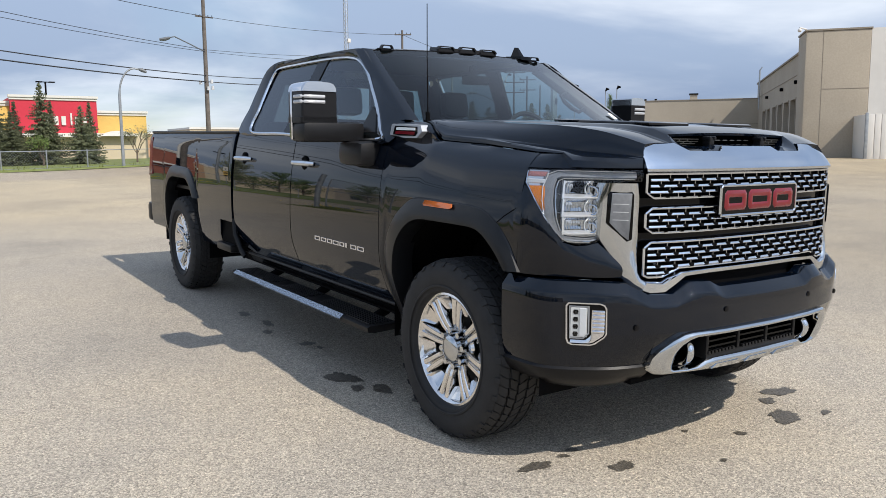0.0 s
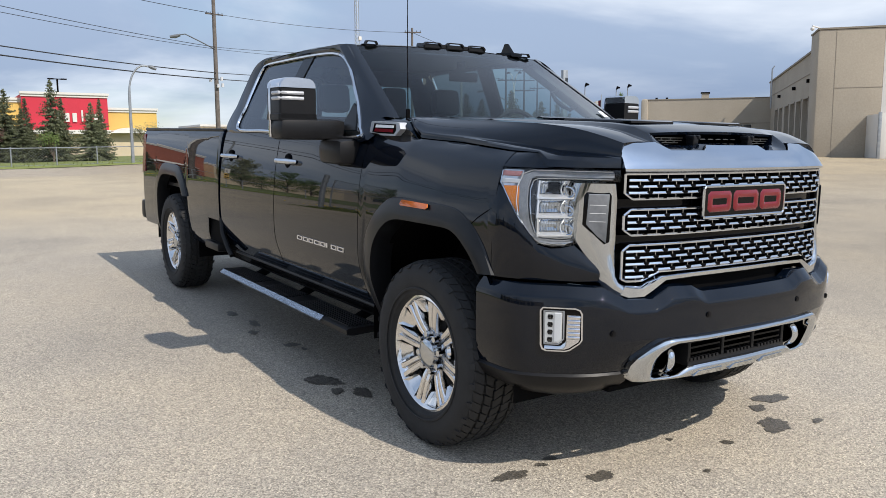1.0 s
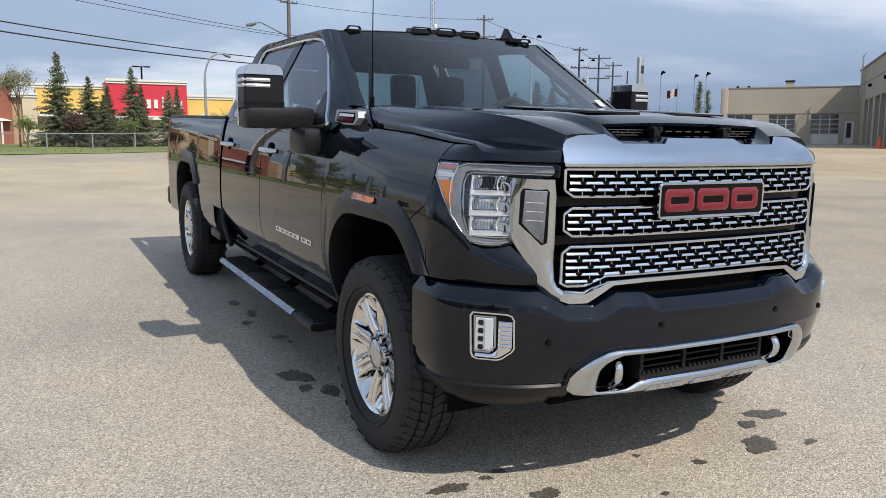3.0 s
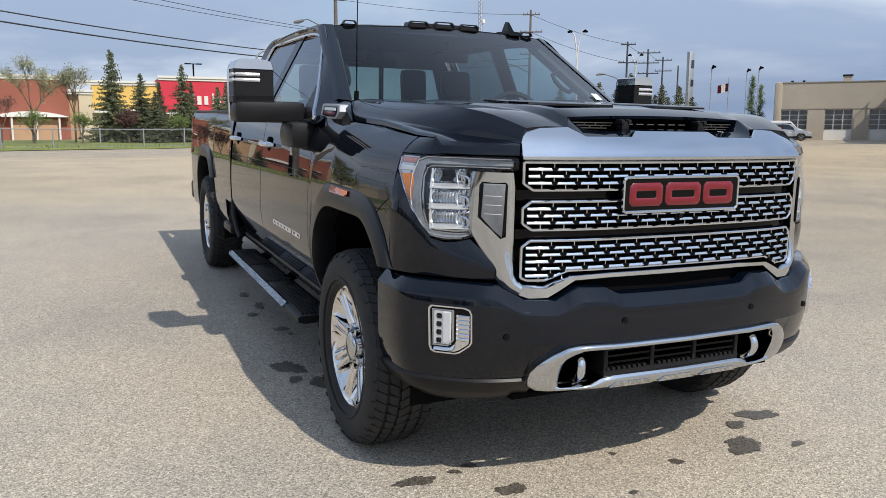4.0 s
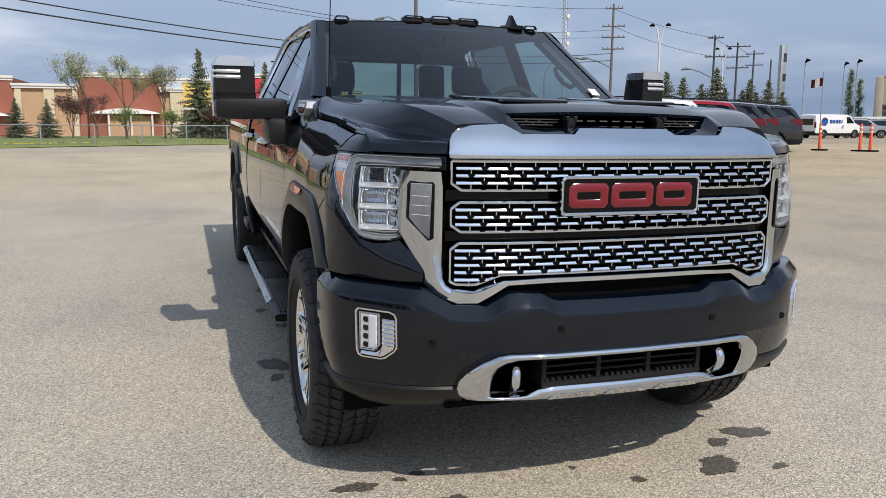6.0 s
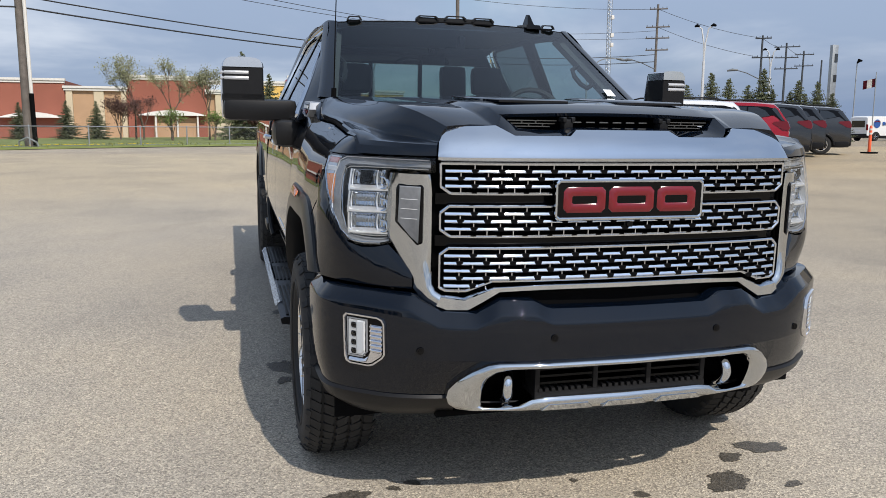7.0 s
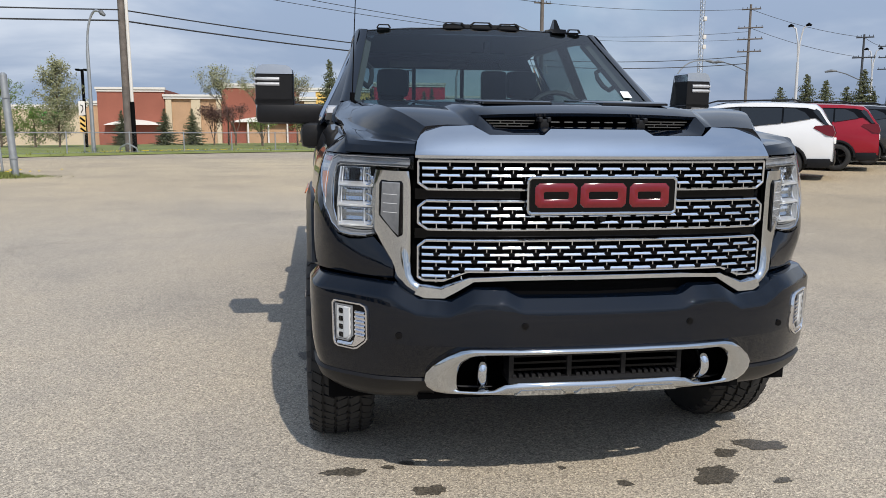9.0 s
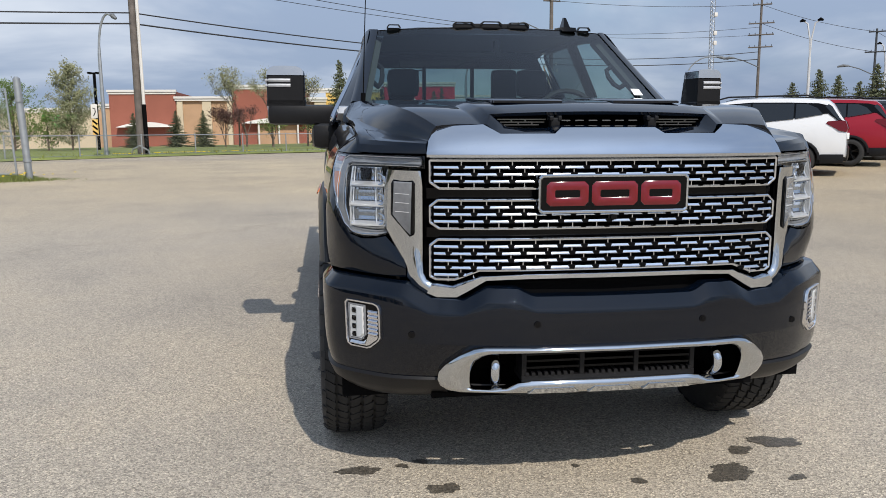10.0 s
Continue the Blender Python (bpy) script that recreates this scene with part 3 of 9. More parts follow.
# half the bonnet, from its front corner back: points at the shut line, the lower crease, the shoulder's crest, the foot and the edge of the raised middle
HOOD = (
    ((0.642, -0.834, 1.316), (0.634, -0.822, 1.360), (0.604, -0.806, 1.409), (0.446, -0.790, 1.418), (0.425, -0.790, 1.416)),
    ((0.700, -0.806, 1.316), (0.656, -0.758, 1.364), (0.632, -0.740, 1.432), (0.455, -0.742, 1.434), (0.408, -0.745, 1.453)),
    ((0.780, -0.750, 1.316), (0.694, -0.684, 1.368), (0.664, -0.660, 1.455), (0.464, -0.680, 1.453), (0.418, -0.680, 1.478)),
    ((0.830, -0.708, 1.317), (0.720, -0.635, 1.371), (0.682, -0.615, 1.465), (0.471, -0.635, 1.463), (0.426, -0.635, 1.484)),
    ((0.869, -0.672, 1.318), (0.742, -0.592, 1.374), (0.697, -0.570, 1.472), (0.478, -0.590, 1.471), (0.434, -0.590, 1.489)),
    ((0.871, -0.618, 1.372), (0.762, -0.545, 1.382), (0.708, -0.520, 1.478), (0.484, -0.540, 1.478), (0.442, -0.540, 1.494)),
    ((0.871, -0.460, 1.376), (0.800, -0.435, 1.397), (0.724, -0.420, 1.486), (0.494, -0.430, 1.486), (0.454, -0.430, 1.499)),
    ((0.869, -0.280, 1.390), (0.836, -0.270, 1.413), (0.740, -0.260, 1.492), (0.507, -0.265, 1.493), (0.470, -0.265, 1.504)),
    ((0.870, -0.100, 1.404), (0.857, -0.100, 1.428), (0.756, -0.100, 1.497), (0.520, -0.100, 1.500), (0.485, -0.100, 1.509)),
    ((0.880, 0.080, 1.411), (0.873, 0.080, 1.436), (0.774, 0.080, 1.503), (0.535, 0.080, 1.507), (0.505, 0.080, 1.514)),
    ((0.892, 0.210, 1.418), (0.884, 0.210, 1.446), (0.790, 0.210, 1.508), (0.548, 0.210, 1.512), (0.520, 0.210, 1.518)),
    ((0.880, 0.300, 1.455), (0.872, 0.300, 1.474), (0.795, 0.300, 1.512), (0.555, 0.300, 1.516), (0.530, 0.300, 1.521)),
    ((0.864, 0.360, 1.500), (0.852, 0.360, 1.508), (0.796, 0.360, 1.517), (0.560, 0.360, 1.519), (0.536, 0.360, 1.523)),
    ((0.834, 0.450, 1.512), (0.820, 0.450, 1.515), (0.780, 0.450, 1.519), (0.564, 0.450, 1.521), (0.540, 0.450, 1.525)),
)


def hood_row(row, s):
    """Points across half the bonnet: upright skirt, rounded flank, flat shoulder, short rise to the middle."""
    p = [Vector(q) for q in row]
    flank = p[2] - p[1]
    out = Vector((flank.z, 0, -flank.x)).normalized() * 0.07 * flank.length
    if out.z < 0:
        out = -out
    rise = p[1].z - p[0].z
    pts = [p[0]]
    for k, q in ((0.07, 0.50), (0.22, 0.78), (0.55, 0.93), (0.92, 1.0)):
        c = p[0].lerp(p[1], k)
        c.z = p[0].z + rise * q
        pts.append(c)
    pts.append(p[1] + flank * 0.06)
    pts += [p[1] + flank * k + out * 4 * k * (1 - k) for k in (0.2, 0.4, 0.6, 0.8, 0.92)]
    top = p[3] - p[2]
    pts += [p[2] + Vector((0, 0, 0.002)), p[2] + top * 0.12 + Vector((0, 0, 0.004)), p[2] + top * 0.5 + Vector((0, 0, 0.005)), p[3] - top * 0.04]
    rise = p[4] - p[3]
    pts += [p[3], p[3] + rise * 0.12, p[3] + rise * 0.88, p[4]]
    return [(s * q.x, q.y, q.z) for q in pts]


def build_hood():
    bm = bmesh.new()
    for s in SIDES:
        sheet(bm, [hood_row(r, s) for r in HOOD])
    rows = []
    for r in HOOD[1:]:
        x, y, z = r[4]
        front = max(0.0, -0.6 - y) * 0.10
        rows.append([(u * x, y - front * (1 - u * u), z + 0.010 * (1 - u * u)) for u in span(-1, 1, 13)])
    sheet(bm, rows)
    bmesh.ops.remove_doubles(bm, verts=bm.verts[:], dist=0.0004)
    skin(bm, 0.012)
    hood = part("bonnet", bm, PAINT, truck, sharp=24)
    # raised flats pressed into the middle of the bonnet
    for s in SIDES:
        bm = bmesh.new()
        prism(bm, [(0.10, -0.60), (0.36, -0.60), (0.40, -0.20), (0.36, 0.02), (0.16, 0.02), (0.10, -0.10)], lambda u, v, d: (s * u, v, 1.502 + (v + 0.6) * 0.036 + d), -0.006, 0.006, 0.012)
        part("bonnet_flat", bm, PAINT, hood)
    # scoop: painted surround, dark cavity, mesh strips and brackets
    outer = [(0.425, -0.790, 1.416), (0.408, -0.815, 1.400), (0.390, -0.832, 1.386), (0.30, -0.842, 1.385), (0.205, -0.850, 1.385), (0.178, -0.836, 1.404), (0.0, -0.840, 1.404)]
    inner = [(0.400, -0.746, 1.450), (0.380, -0.762, 1.430), (0.352, -0.780, 1.408), (0.29, -0.790, 1.404), (0.215, -0.795, 1.404), (0.178, -0.797, 1.412), (0.0, -0.80, 1.412)]
    bm = bmesh.new()
    rows = []
    for o, i in zip(outer + [(-x, y, z) for x, y, z in outer[-2::-1]], inner + [(-x, y, z) for x, y, z in inner[-2::-1]]):
        a, b = Vector(o), Vector(i)
        rows.append([a + Vector((0, 0.01, -0.03)), a, a.lerp(b, 0.1), a.lerp(b, 0.85) + Vector((0, 0, 0.002)), b, b + Vector((0, 0.05, -0.012))])
    sheet(bm, rows)
    for s in SIDES:
        v = [bm.verts.new((s * x, y, z)) for x, y, z in (outer[0], HOOD[1][4], inner[0])]
        bm.faces.new(v)
    part("scoop_surround", bm, PAINT, truck)
    bm = bmesh.new()
    solid(bm, [[(x, -0.62, z) for x in span(-0.42, 0.42, 5)] for z in (1.37, 1.47)], [[(x, -0.60, z) for x in span(-0.42, 0.42, 5)] for z in (1.37, 1.47)])
    solid(bm, [[(x, y, 1.385) for x in span(-0.42, 0.42, 5)] for y in (-0.80, -0.61)], [[(x, y, 1.375) for x in span(-0.42, 0.42, 5)] for y in (-0.80, -0.61)])
    part("scoop_cavity", bm, BLACK, truck)
    for s in SIDES:
        for z, a, b in ((1.414, 0.225, 0.352), (1.424, 0.205, 0.366), (1.434, 0.20, 0.376)):
            bm = bmesh.new()
            box(bm, min(s * a, s * b), max(s * a, s * b), -0.742, -0.734, z - 0.0016, z + 0.0016)
            part("scoop_louvre", bm, LOUVRE, truck, "thin metal louvre strip")
        for i, (x, z) in enumerate(((0.25, 1.419), (0.30, 1.419), (0.275, 1.429), (0.325, 1.429))):
            bm = bmesh.new()
            box(bm, s * x - 0.0015, s * x + 0.0015, -0.742, -0.734, z - 0.005, z + 0.005)
            part("scoop_louvre_tie", bm, LOUVRE, truck)
        bm = bmesh.new()
        box(bm, s * 0.178 - 0.016, s * 0.178 + 0.016, -0.795, -0.755, 1.405, 1.440, 0.005)
        box(bm, s * 0.178 - 0.022, s * 0.178 - 0.008, -0.80, -0.755, 1.430, 1.447, 0.004)
        box(bm, s * 0.178 + 0.008, s * 0.178 + 0.022, -0.80, -0.755, 1.430, 1.447, 0.004)
        part("scoop_bracket", bm, TRIM, truck)
    for x in (-0.125, -0.075, -0.025, 0.025, 0.075, 0.125):
        bm = bmesh.new()
        prism(bm, [(x - 0.017, -0.745), (x + 0.015, -0.745), (x + 0.018, -0.735), (x - 0.014, -0.735)], lambda u, v, d: (u, v, 1.428 + d), 0.0, 0.004, 0.001)
        part("scoop_louvre", bm, LOUVRE, truck)


def bar_top(x):
    """Upper edge of the chrome bar: it steps down where the scoop's corners meet it."""
    return table(((0.0, 1.406), (0.170, 1.406), (0.198, 1.385), (0.388, 1.385), (0.440, 1.417), (0.602, 1.409), (0.632, 1.362), (0.642, 1.318)), abs(x))


def build_nose_bar():
    bm = bmesh.new()
    xs = [-0.642, -0.638, -0.632, -0.617, -0.602, -0.56, -0.50, -0.44, -0.414, -0.388, -0.32, -0.26, -0.198, -0.184, -0.170, -0.1, 0]
    xs = xs + [-x for x in reversed(xs[:-1])]
    rows = []
    for x in xs:
        t = bar_top(x)
        y0 = front_y(x) - 0.012
        on = lambda z: y0 - 0.003 + 0.62 * (z - 1.318) + 2.9 * (z - 1.318) ** 2
        steps = [1.319 + (t - 1.319) * k for k in (0.0, 0.15, 0.3, 0.5, 0.75, 1.0)] if t > 1.322 else [1.3185 + 0.0002 * k for k in range(6)]
        rows.append([(x, y0 + 0.03, 1.300), (x, y0 + 0.002, 1.301), (x, y0 - 0.007, 1.305), (x, y0 - 0.007, 1.314)] + [(x, on(z), z) for z in steps] + [(x, on(t) + 0.010, t - 0.002), (x, on(t) + 0.016, t - 0.03)])
    sheet(bm, rows)
    part("bonnet_bar", bm, CHROME, truck, "broad chrome bar across the bonnet's front edge", sharp=26)


def ribbon(bm, outer, inner, place, depth, crown=0.01, rounded=False):
    """A bevelled band between two paths of equal length."""
    rows = []
    for (ou, ov), (iu, iv) in zip(outer, inner):
        mix = lambda k: (ou + (iu - ou) * k, ov + (iv - ov) * k)
        if rounded:
            rows.append([place(*mix(0), -depth)] + [place(*mix(k), crown * (1 - abs(2 * k - 1) ** 2.4)) for k in (0, 0.04, 0.12, 0.25, 0.4, 0.6, 0.75, 0.88, 0.96, 1)] + [place(*mix(1), -depth)])
            continue
        rows.append([place(*mix(0), -depth), place(*mix(0), 0), place(*mix(0.18), crown), place(*mix(0.82), crown), place(*mix(1), 0), place(*mix(1), -depth)])
    grid = sheet(bm, rows)
    bm.faces.new(grid[0])
    bm.faces.new(grid[-1])


ROWS_Z = ((1.196, 1.2935), (1.0545, 1.1545), (0.880, 1.015))


def build_grille():
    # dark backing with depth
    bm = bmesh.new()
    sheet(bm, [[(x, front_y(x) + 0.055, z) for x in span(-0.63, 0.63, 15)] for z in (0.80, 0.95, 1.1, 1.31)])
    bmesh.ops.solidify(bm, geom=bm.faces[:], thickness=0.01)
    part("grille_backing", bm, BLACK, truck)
    for z0, z1 in ((1.1545, 1.196), (1.015, 1.0545)):
        bm = bmesh.new()
        front = [[(x, front_y(x) + 0.032, z) for x in span(-0.625, 0.625, 31)] for z in (z0 + 0.002, z1 - 0.002)]
        back = [[(x, front_y(x) + 0.05, z) for x in span(-0.625, 0.625, 31)] for z in (z0 + 0.002, z1 - 0.002)]
        solid(bm, front, back)
        part("grille_band", bm, GLOSSBLACK, truck)
    # three framed rows of bright slats
    shared = {}
    for r, (z0, z1) in enumerate(ROWS_Z):
        half = 0.618
        ch = 0.022
        ring = []
        if r == 0:
            pts = [(-half, z1), (half, z1), (half, z0 + ch), (half - 0.03, z0), (-half + 0.03, z0), (-half, z0 + ch)]
        elif r == 1:
            pts = [(-half + 0.025, z1), (half - 0.025, z1), (half, z1 - ch), (half, z0 + ch), (half - 0.03, z0), (-half + 0.03, z0), (-half, z0 + ch), (-half, z1 - ch)]
        else:
            pts = [(-half + 0.025, z1), (half - 0.025, z1), (half, z1 - ch), (half, 0.882), (half - 0.02, 0.872), (0.535, 0.872), (0.455, 0.905), (-0.455, 0.905), (-0.535, 0.872), (-half + 0.02, 0.872), (-half, 0.882), (-half, z1 - ch)]
        bm = bmesh.new()
        for (ax, az), (bx, bz) in zip(pts, pts[1:] + pts[:1]):
            n = 33 if abs(bx - ax) > 0.3 else 2
            tube(bm, [(x, front_y(x) - 0.004, z) for x, z in zip(span(ax, bx, n), span(az, bz, n))], 0.0052, 6)
        part("grille_frame", bm, BRUSHED, truck, "chrome frame round one row of grille slats")
        count = 3 if r < 2 else 5
        pitch = (0.0244, 0.0250, 0.0252)[r]
        for i in range(count):
            z = z1 - pitch * (i + 1)
            h = half - 0.012
            for a, b in ([(-h, -0.50), (0.50, h)] if r == 2 and i == 4 else [(-h, h)]):
                bm = bmesh.new()
                n = 41 if b - a > 0.5 else 4
                prof = ((0.012, -0.0056), (-0.007, -0.0056), (-0.0104, -0.0046), (-0.0118, -0.0028), (-0.0119, -0.0016), (-0.0117, -0.0008), (-0.0114, -0.0002), (-0.0093, 0.0040), (-0.0089, 0.0047), (-0.0078, 0.0058), (-0.0054, 0.0065), (-0.001, 0.0066), (0.012, 0.0066))
                g = sheet(bm, [[(x, front_y(x) + dy, z + dz) for dy, dz in prof] for x in span(a, b, n)], closed=True)
                bm.faces.new(g[0]), bm.faces.new(g[-1])
                part("grille_slat", bm, SLAT, truck)
        # upright ties, staggered from row to row; under them near-black blocks paint in the notches' shade
        for i in range(count + 1):
            top = z1 - pitch * i
            x = -0.60 + (0.042 if i % 2 else 0.0)
            while x < 0.60:
                edge = abs(x) > 0.585 or (r == 2 and i >= 4 and abs(x) < 0.47) or (r < 2 and top - pitch < z0 - 0.01)
                if not edge:
                    y = front_y(x)
                    for name in ("grille_tie", "grille_notch") if i < count else ("grille_tie",):
                        if name not in shared:
                            bm = bmesh.new()
                            if name == "grille_tie":
                                box(bm, -0.0017, 0.0017, -0.004, 0.02, -0.0246, 0.0)
                            else:
                                prism(bm, [(-0.0120, 0.0070), (0.0120, 0.0070), (0.0085, -0.0064), (-0.0085, -0.0064)], lambda u, v, d: (u, d, v), 0.004, -0.0130)
                            ob = part(name, bm, BRUSHED if name == "grille_tie" else BLACK, truck)
                            shared[name] = ob.data
                        else:
                            ob = new(name, shared[name])
                            ob.parent = truck
                        ob.location = (x, y, top if name == "grille_tie" else top - pitch)
                x += 0.084
    # badge: black plate, chrome rim, three plain red blocks
    bm = bmesh.new()
    plate = [(-0.254, 1.240), (0.254, 1.240), (0.264, 1.231), (0.264, 1.122), (0.254, 1.113), (-0.254, 1.113), (-0.264, 1.122), (-0.264, 1.231)]
    place = lambda u, v, d: (u, -0.905 - d, v)
    prism(bm, plate, place, 0.0, 0.018, 0.006)
    badge = part("badge", bm, GLOSSBLACK, truck, "black badge plate with three red blocks")
    bm = bmesh.new()
    n = len(plate)
    for i in range(n):
        (a, b), (c, d) = plate[i], plate[(i + 1) % n]
        tube(bm, [(a, -0.922, b), (c, -0.922, d)], 0.006, 6)
    part("badge_rim", bm, CHROME, badge, "chrome rim")
    for x0, x1 in ((-0.240, -0.092), (-0.080, 0.084), (0.096, 0.240)):
        for grow, mat, nm, d in ((0.007, SLAT, "block_edge", 0.017), (0.0, RED, "red_block", 0.018)):
            bm = bmesh.new()
            ring = lambda a, b, z0, z1, c: [(a + c, z0), (b - c, z0), (b, z0 + c), (b, z1 - c), (b - c, z1), (a + c, z1), (a, z1 - c), (a, z0 + c)]
            o = ring(x0 - grow, x1 + grow, 1.134 - grow, 1.220 + grow, 0.014)
            w = 0.034 if grow else 0.030
            i = ring(x0 + w, x1 - w, 1.134 + w, 1.220 - w, 0.004)
            ribbon(bm, o + o[:1], i + i[:1], lambda u, v, e: place(u, v, d + e), 0.02, 0.001 if grow else 0.004)
            part(nm, bm, mat, badge)
    bm = bmesh.new()
    disc(bm, (0.0, -0.915, 1.092), 0.017, 0.022, "y", 16)
    disc(bm, (0.0, -0.922, 1.092), 0.009, 0.012, "y", 12)
    part("front_camera", bm, GLOSSBLACK, truck, "round front camera below the badge")


def build_surround():
    """Chrome cheeks beside the grille and the chrome lip under it."""
    for s in SIDES:
        outer = [(0.762, 1.256), (0.772, 1.20), (0.776, 1.12), (0.772, 1.045), (0.742, 0.985), (0.712, 0.935), (0.70, 0.875), (0.672, 0.838), (0.635, 0.815)]
        inner = [(0.648, 1.256), (0.642, 1.20), (0.642, 1.12), (0.642, 1.045), (0.642, 0.985), (0.641, 0.935), (0.638, 0.895), (0.628, 0.872), (0.612, 0.860)]
        bm = bmesh.new()
        ribbon(bm, outer, inner, on_front(s, 0.004), 0.05, 0.020, True)
        part("grille_cheek", bm, DARKCHROME, truck, "chrome cheek plate beside the grille")
        # slim upright running light let into the cheek
        bm = bmesh.new()
        lens = [(0.676, 1.222), (0.743, 1.222), (0.750, 1.208), (0.753, 1.095), (0.712, 1.045), (0.688, 1.018), (0.672, 1.030), (0.670, 1.212)]
        prism(bm, lens, on_front(s, 0.010), 0.0, 0.017, 0.006)
        frame_ = part("running_light", bm, GLOSSBLACK, truck, "upright running light in a black frame")
        bm = bmesh.new()
        small = [(0.679, 1.217), (0.742, 1.217), (0.748, 1.097), (0.710, 1.049), (0.685, 1.026)]
        prism(bm, small, on_front(s, 0.018), 0.0, 0.012, 0.004)
        part("light_guide", bm, GUIDE, frame_, "smoked light guide")
        for z in (1.172, 1.14, 1.108):
            bm = bmesh.new()
            prism(bm, [(0.690, z), (0.739, z), (0.739, z + 0.002), (0.690, z + 0.002)], on_front(s, 0.018), 0.0, 0.0135)
            part("light_guide_line", bm, FROST, frame_)
    outer = [(-0.635, 0.815), (-0.60, 0.800), (-0.53, 0.802), (-0.485, 0.830), (-0.43, 0.868), (-0.30, 0.872), (0.0, 0.872), (0.30, 0.872), (0.43, 0.868), (0.485, 0.830), (0.53, 0.802), (0.60, 0.800), (0.635, 0.815)]
    inner = [(-0.612, 0.860), (-0.59, 0.858), (-0.545, 0.852), (-0.515, 0.864), (-0.455, 0.888), (-0.30, 0.894), (0.0, 0.894), (0.30, 0.894), (0.455, 0.888), (0.515, 0.864), (0.545, 0.852), (0.59, 0.858), (0.612, 0.860)]
    bm = bmesh.new()
    ribbon(bm, outer, inner, lambda u, v, d: (u, front_y(u) - 0.010 - d, v), 0.05, 0.014)
    part("grille_lip", bm, CHROME, truck, "chrome lip under the grille")
    # dark intake between lip and bumper
    bm = bmesh.new()
    solid(bm, [[(x, -0.88 + 0.08 * (abs(x) > 0.4), z) for x in span(-0.60, 0.60, 9)] for z in (0.76, 0.86)], [[(x, -0.82 + 0.08 * (abs(x) > 0.4), z) for x in span(-0.60, 0.60, 9)] for z in (0.76, 0.86)])
    part("upper_intake", bm, BLACK, truck)


def widen_grille():
    """Spreads grille and cheeks a little to their full width, along the front's sweep."""
    for ob in truck.children:
        if not ob.name.startswith(("grille_", "running_light")):
            continue
        if ob.location.x or ob.location.z:
            # small shared pieces move as a whole
            r = abs(ob.location.x)
            more = 0.013 * r / 0.64
            ob.location.y += front_y(r + more) - front_y(r)
            ob.location.x += math.copysign(more, ob.location.x)
            continue
        for piece in [ob] + list(ob.children):
            for v in piece.data.vertices:
                r = abs(v.co.x)
                more = 0.013 * r / 0.64 if r < 0.64 else 0.013 - 0.008 * min(1, (r - 0.64) / 0.13)
                v.co.y += front_y(r + more) - front_y(r)
                v.co.x += math.copysign(more, v.co.x)


def lamp_bottom(x):
    return table(((0.762, 1.024), (0.80, 1.008), (0.86, 1.006), (0.895, 1.014), (0.92, 1.045), (0.942, 1.10), (0.962, 1.165), (0.976, 1.225), (0.983, 1.25)), x)


def lamp_point(s, x, z, d=0.0):
    """A place on the lamp's glass: its outer end leans in towards the top."""
    lean = 0.047 * max(0.0, min(1.0, (x - 0.80) / 0.18)) * max(0.0, (z - 1.10) / 0.21) ** 1.4
    return (s * (x - lean), side_front_y(x, z) + d + lean * 0.3, z)


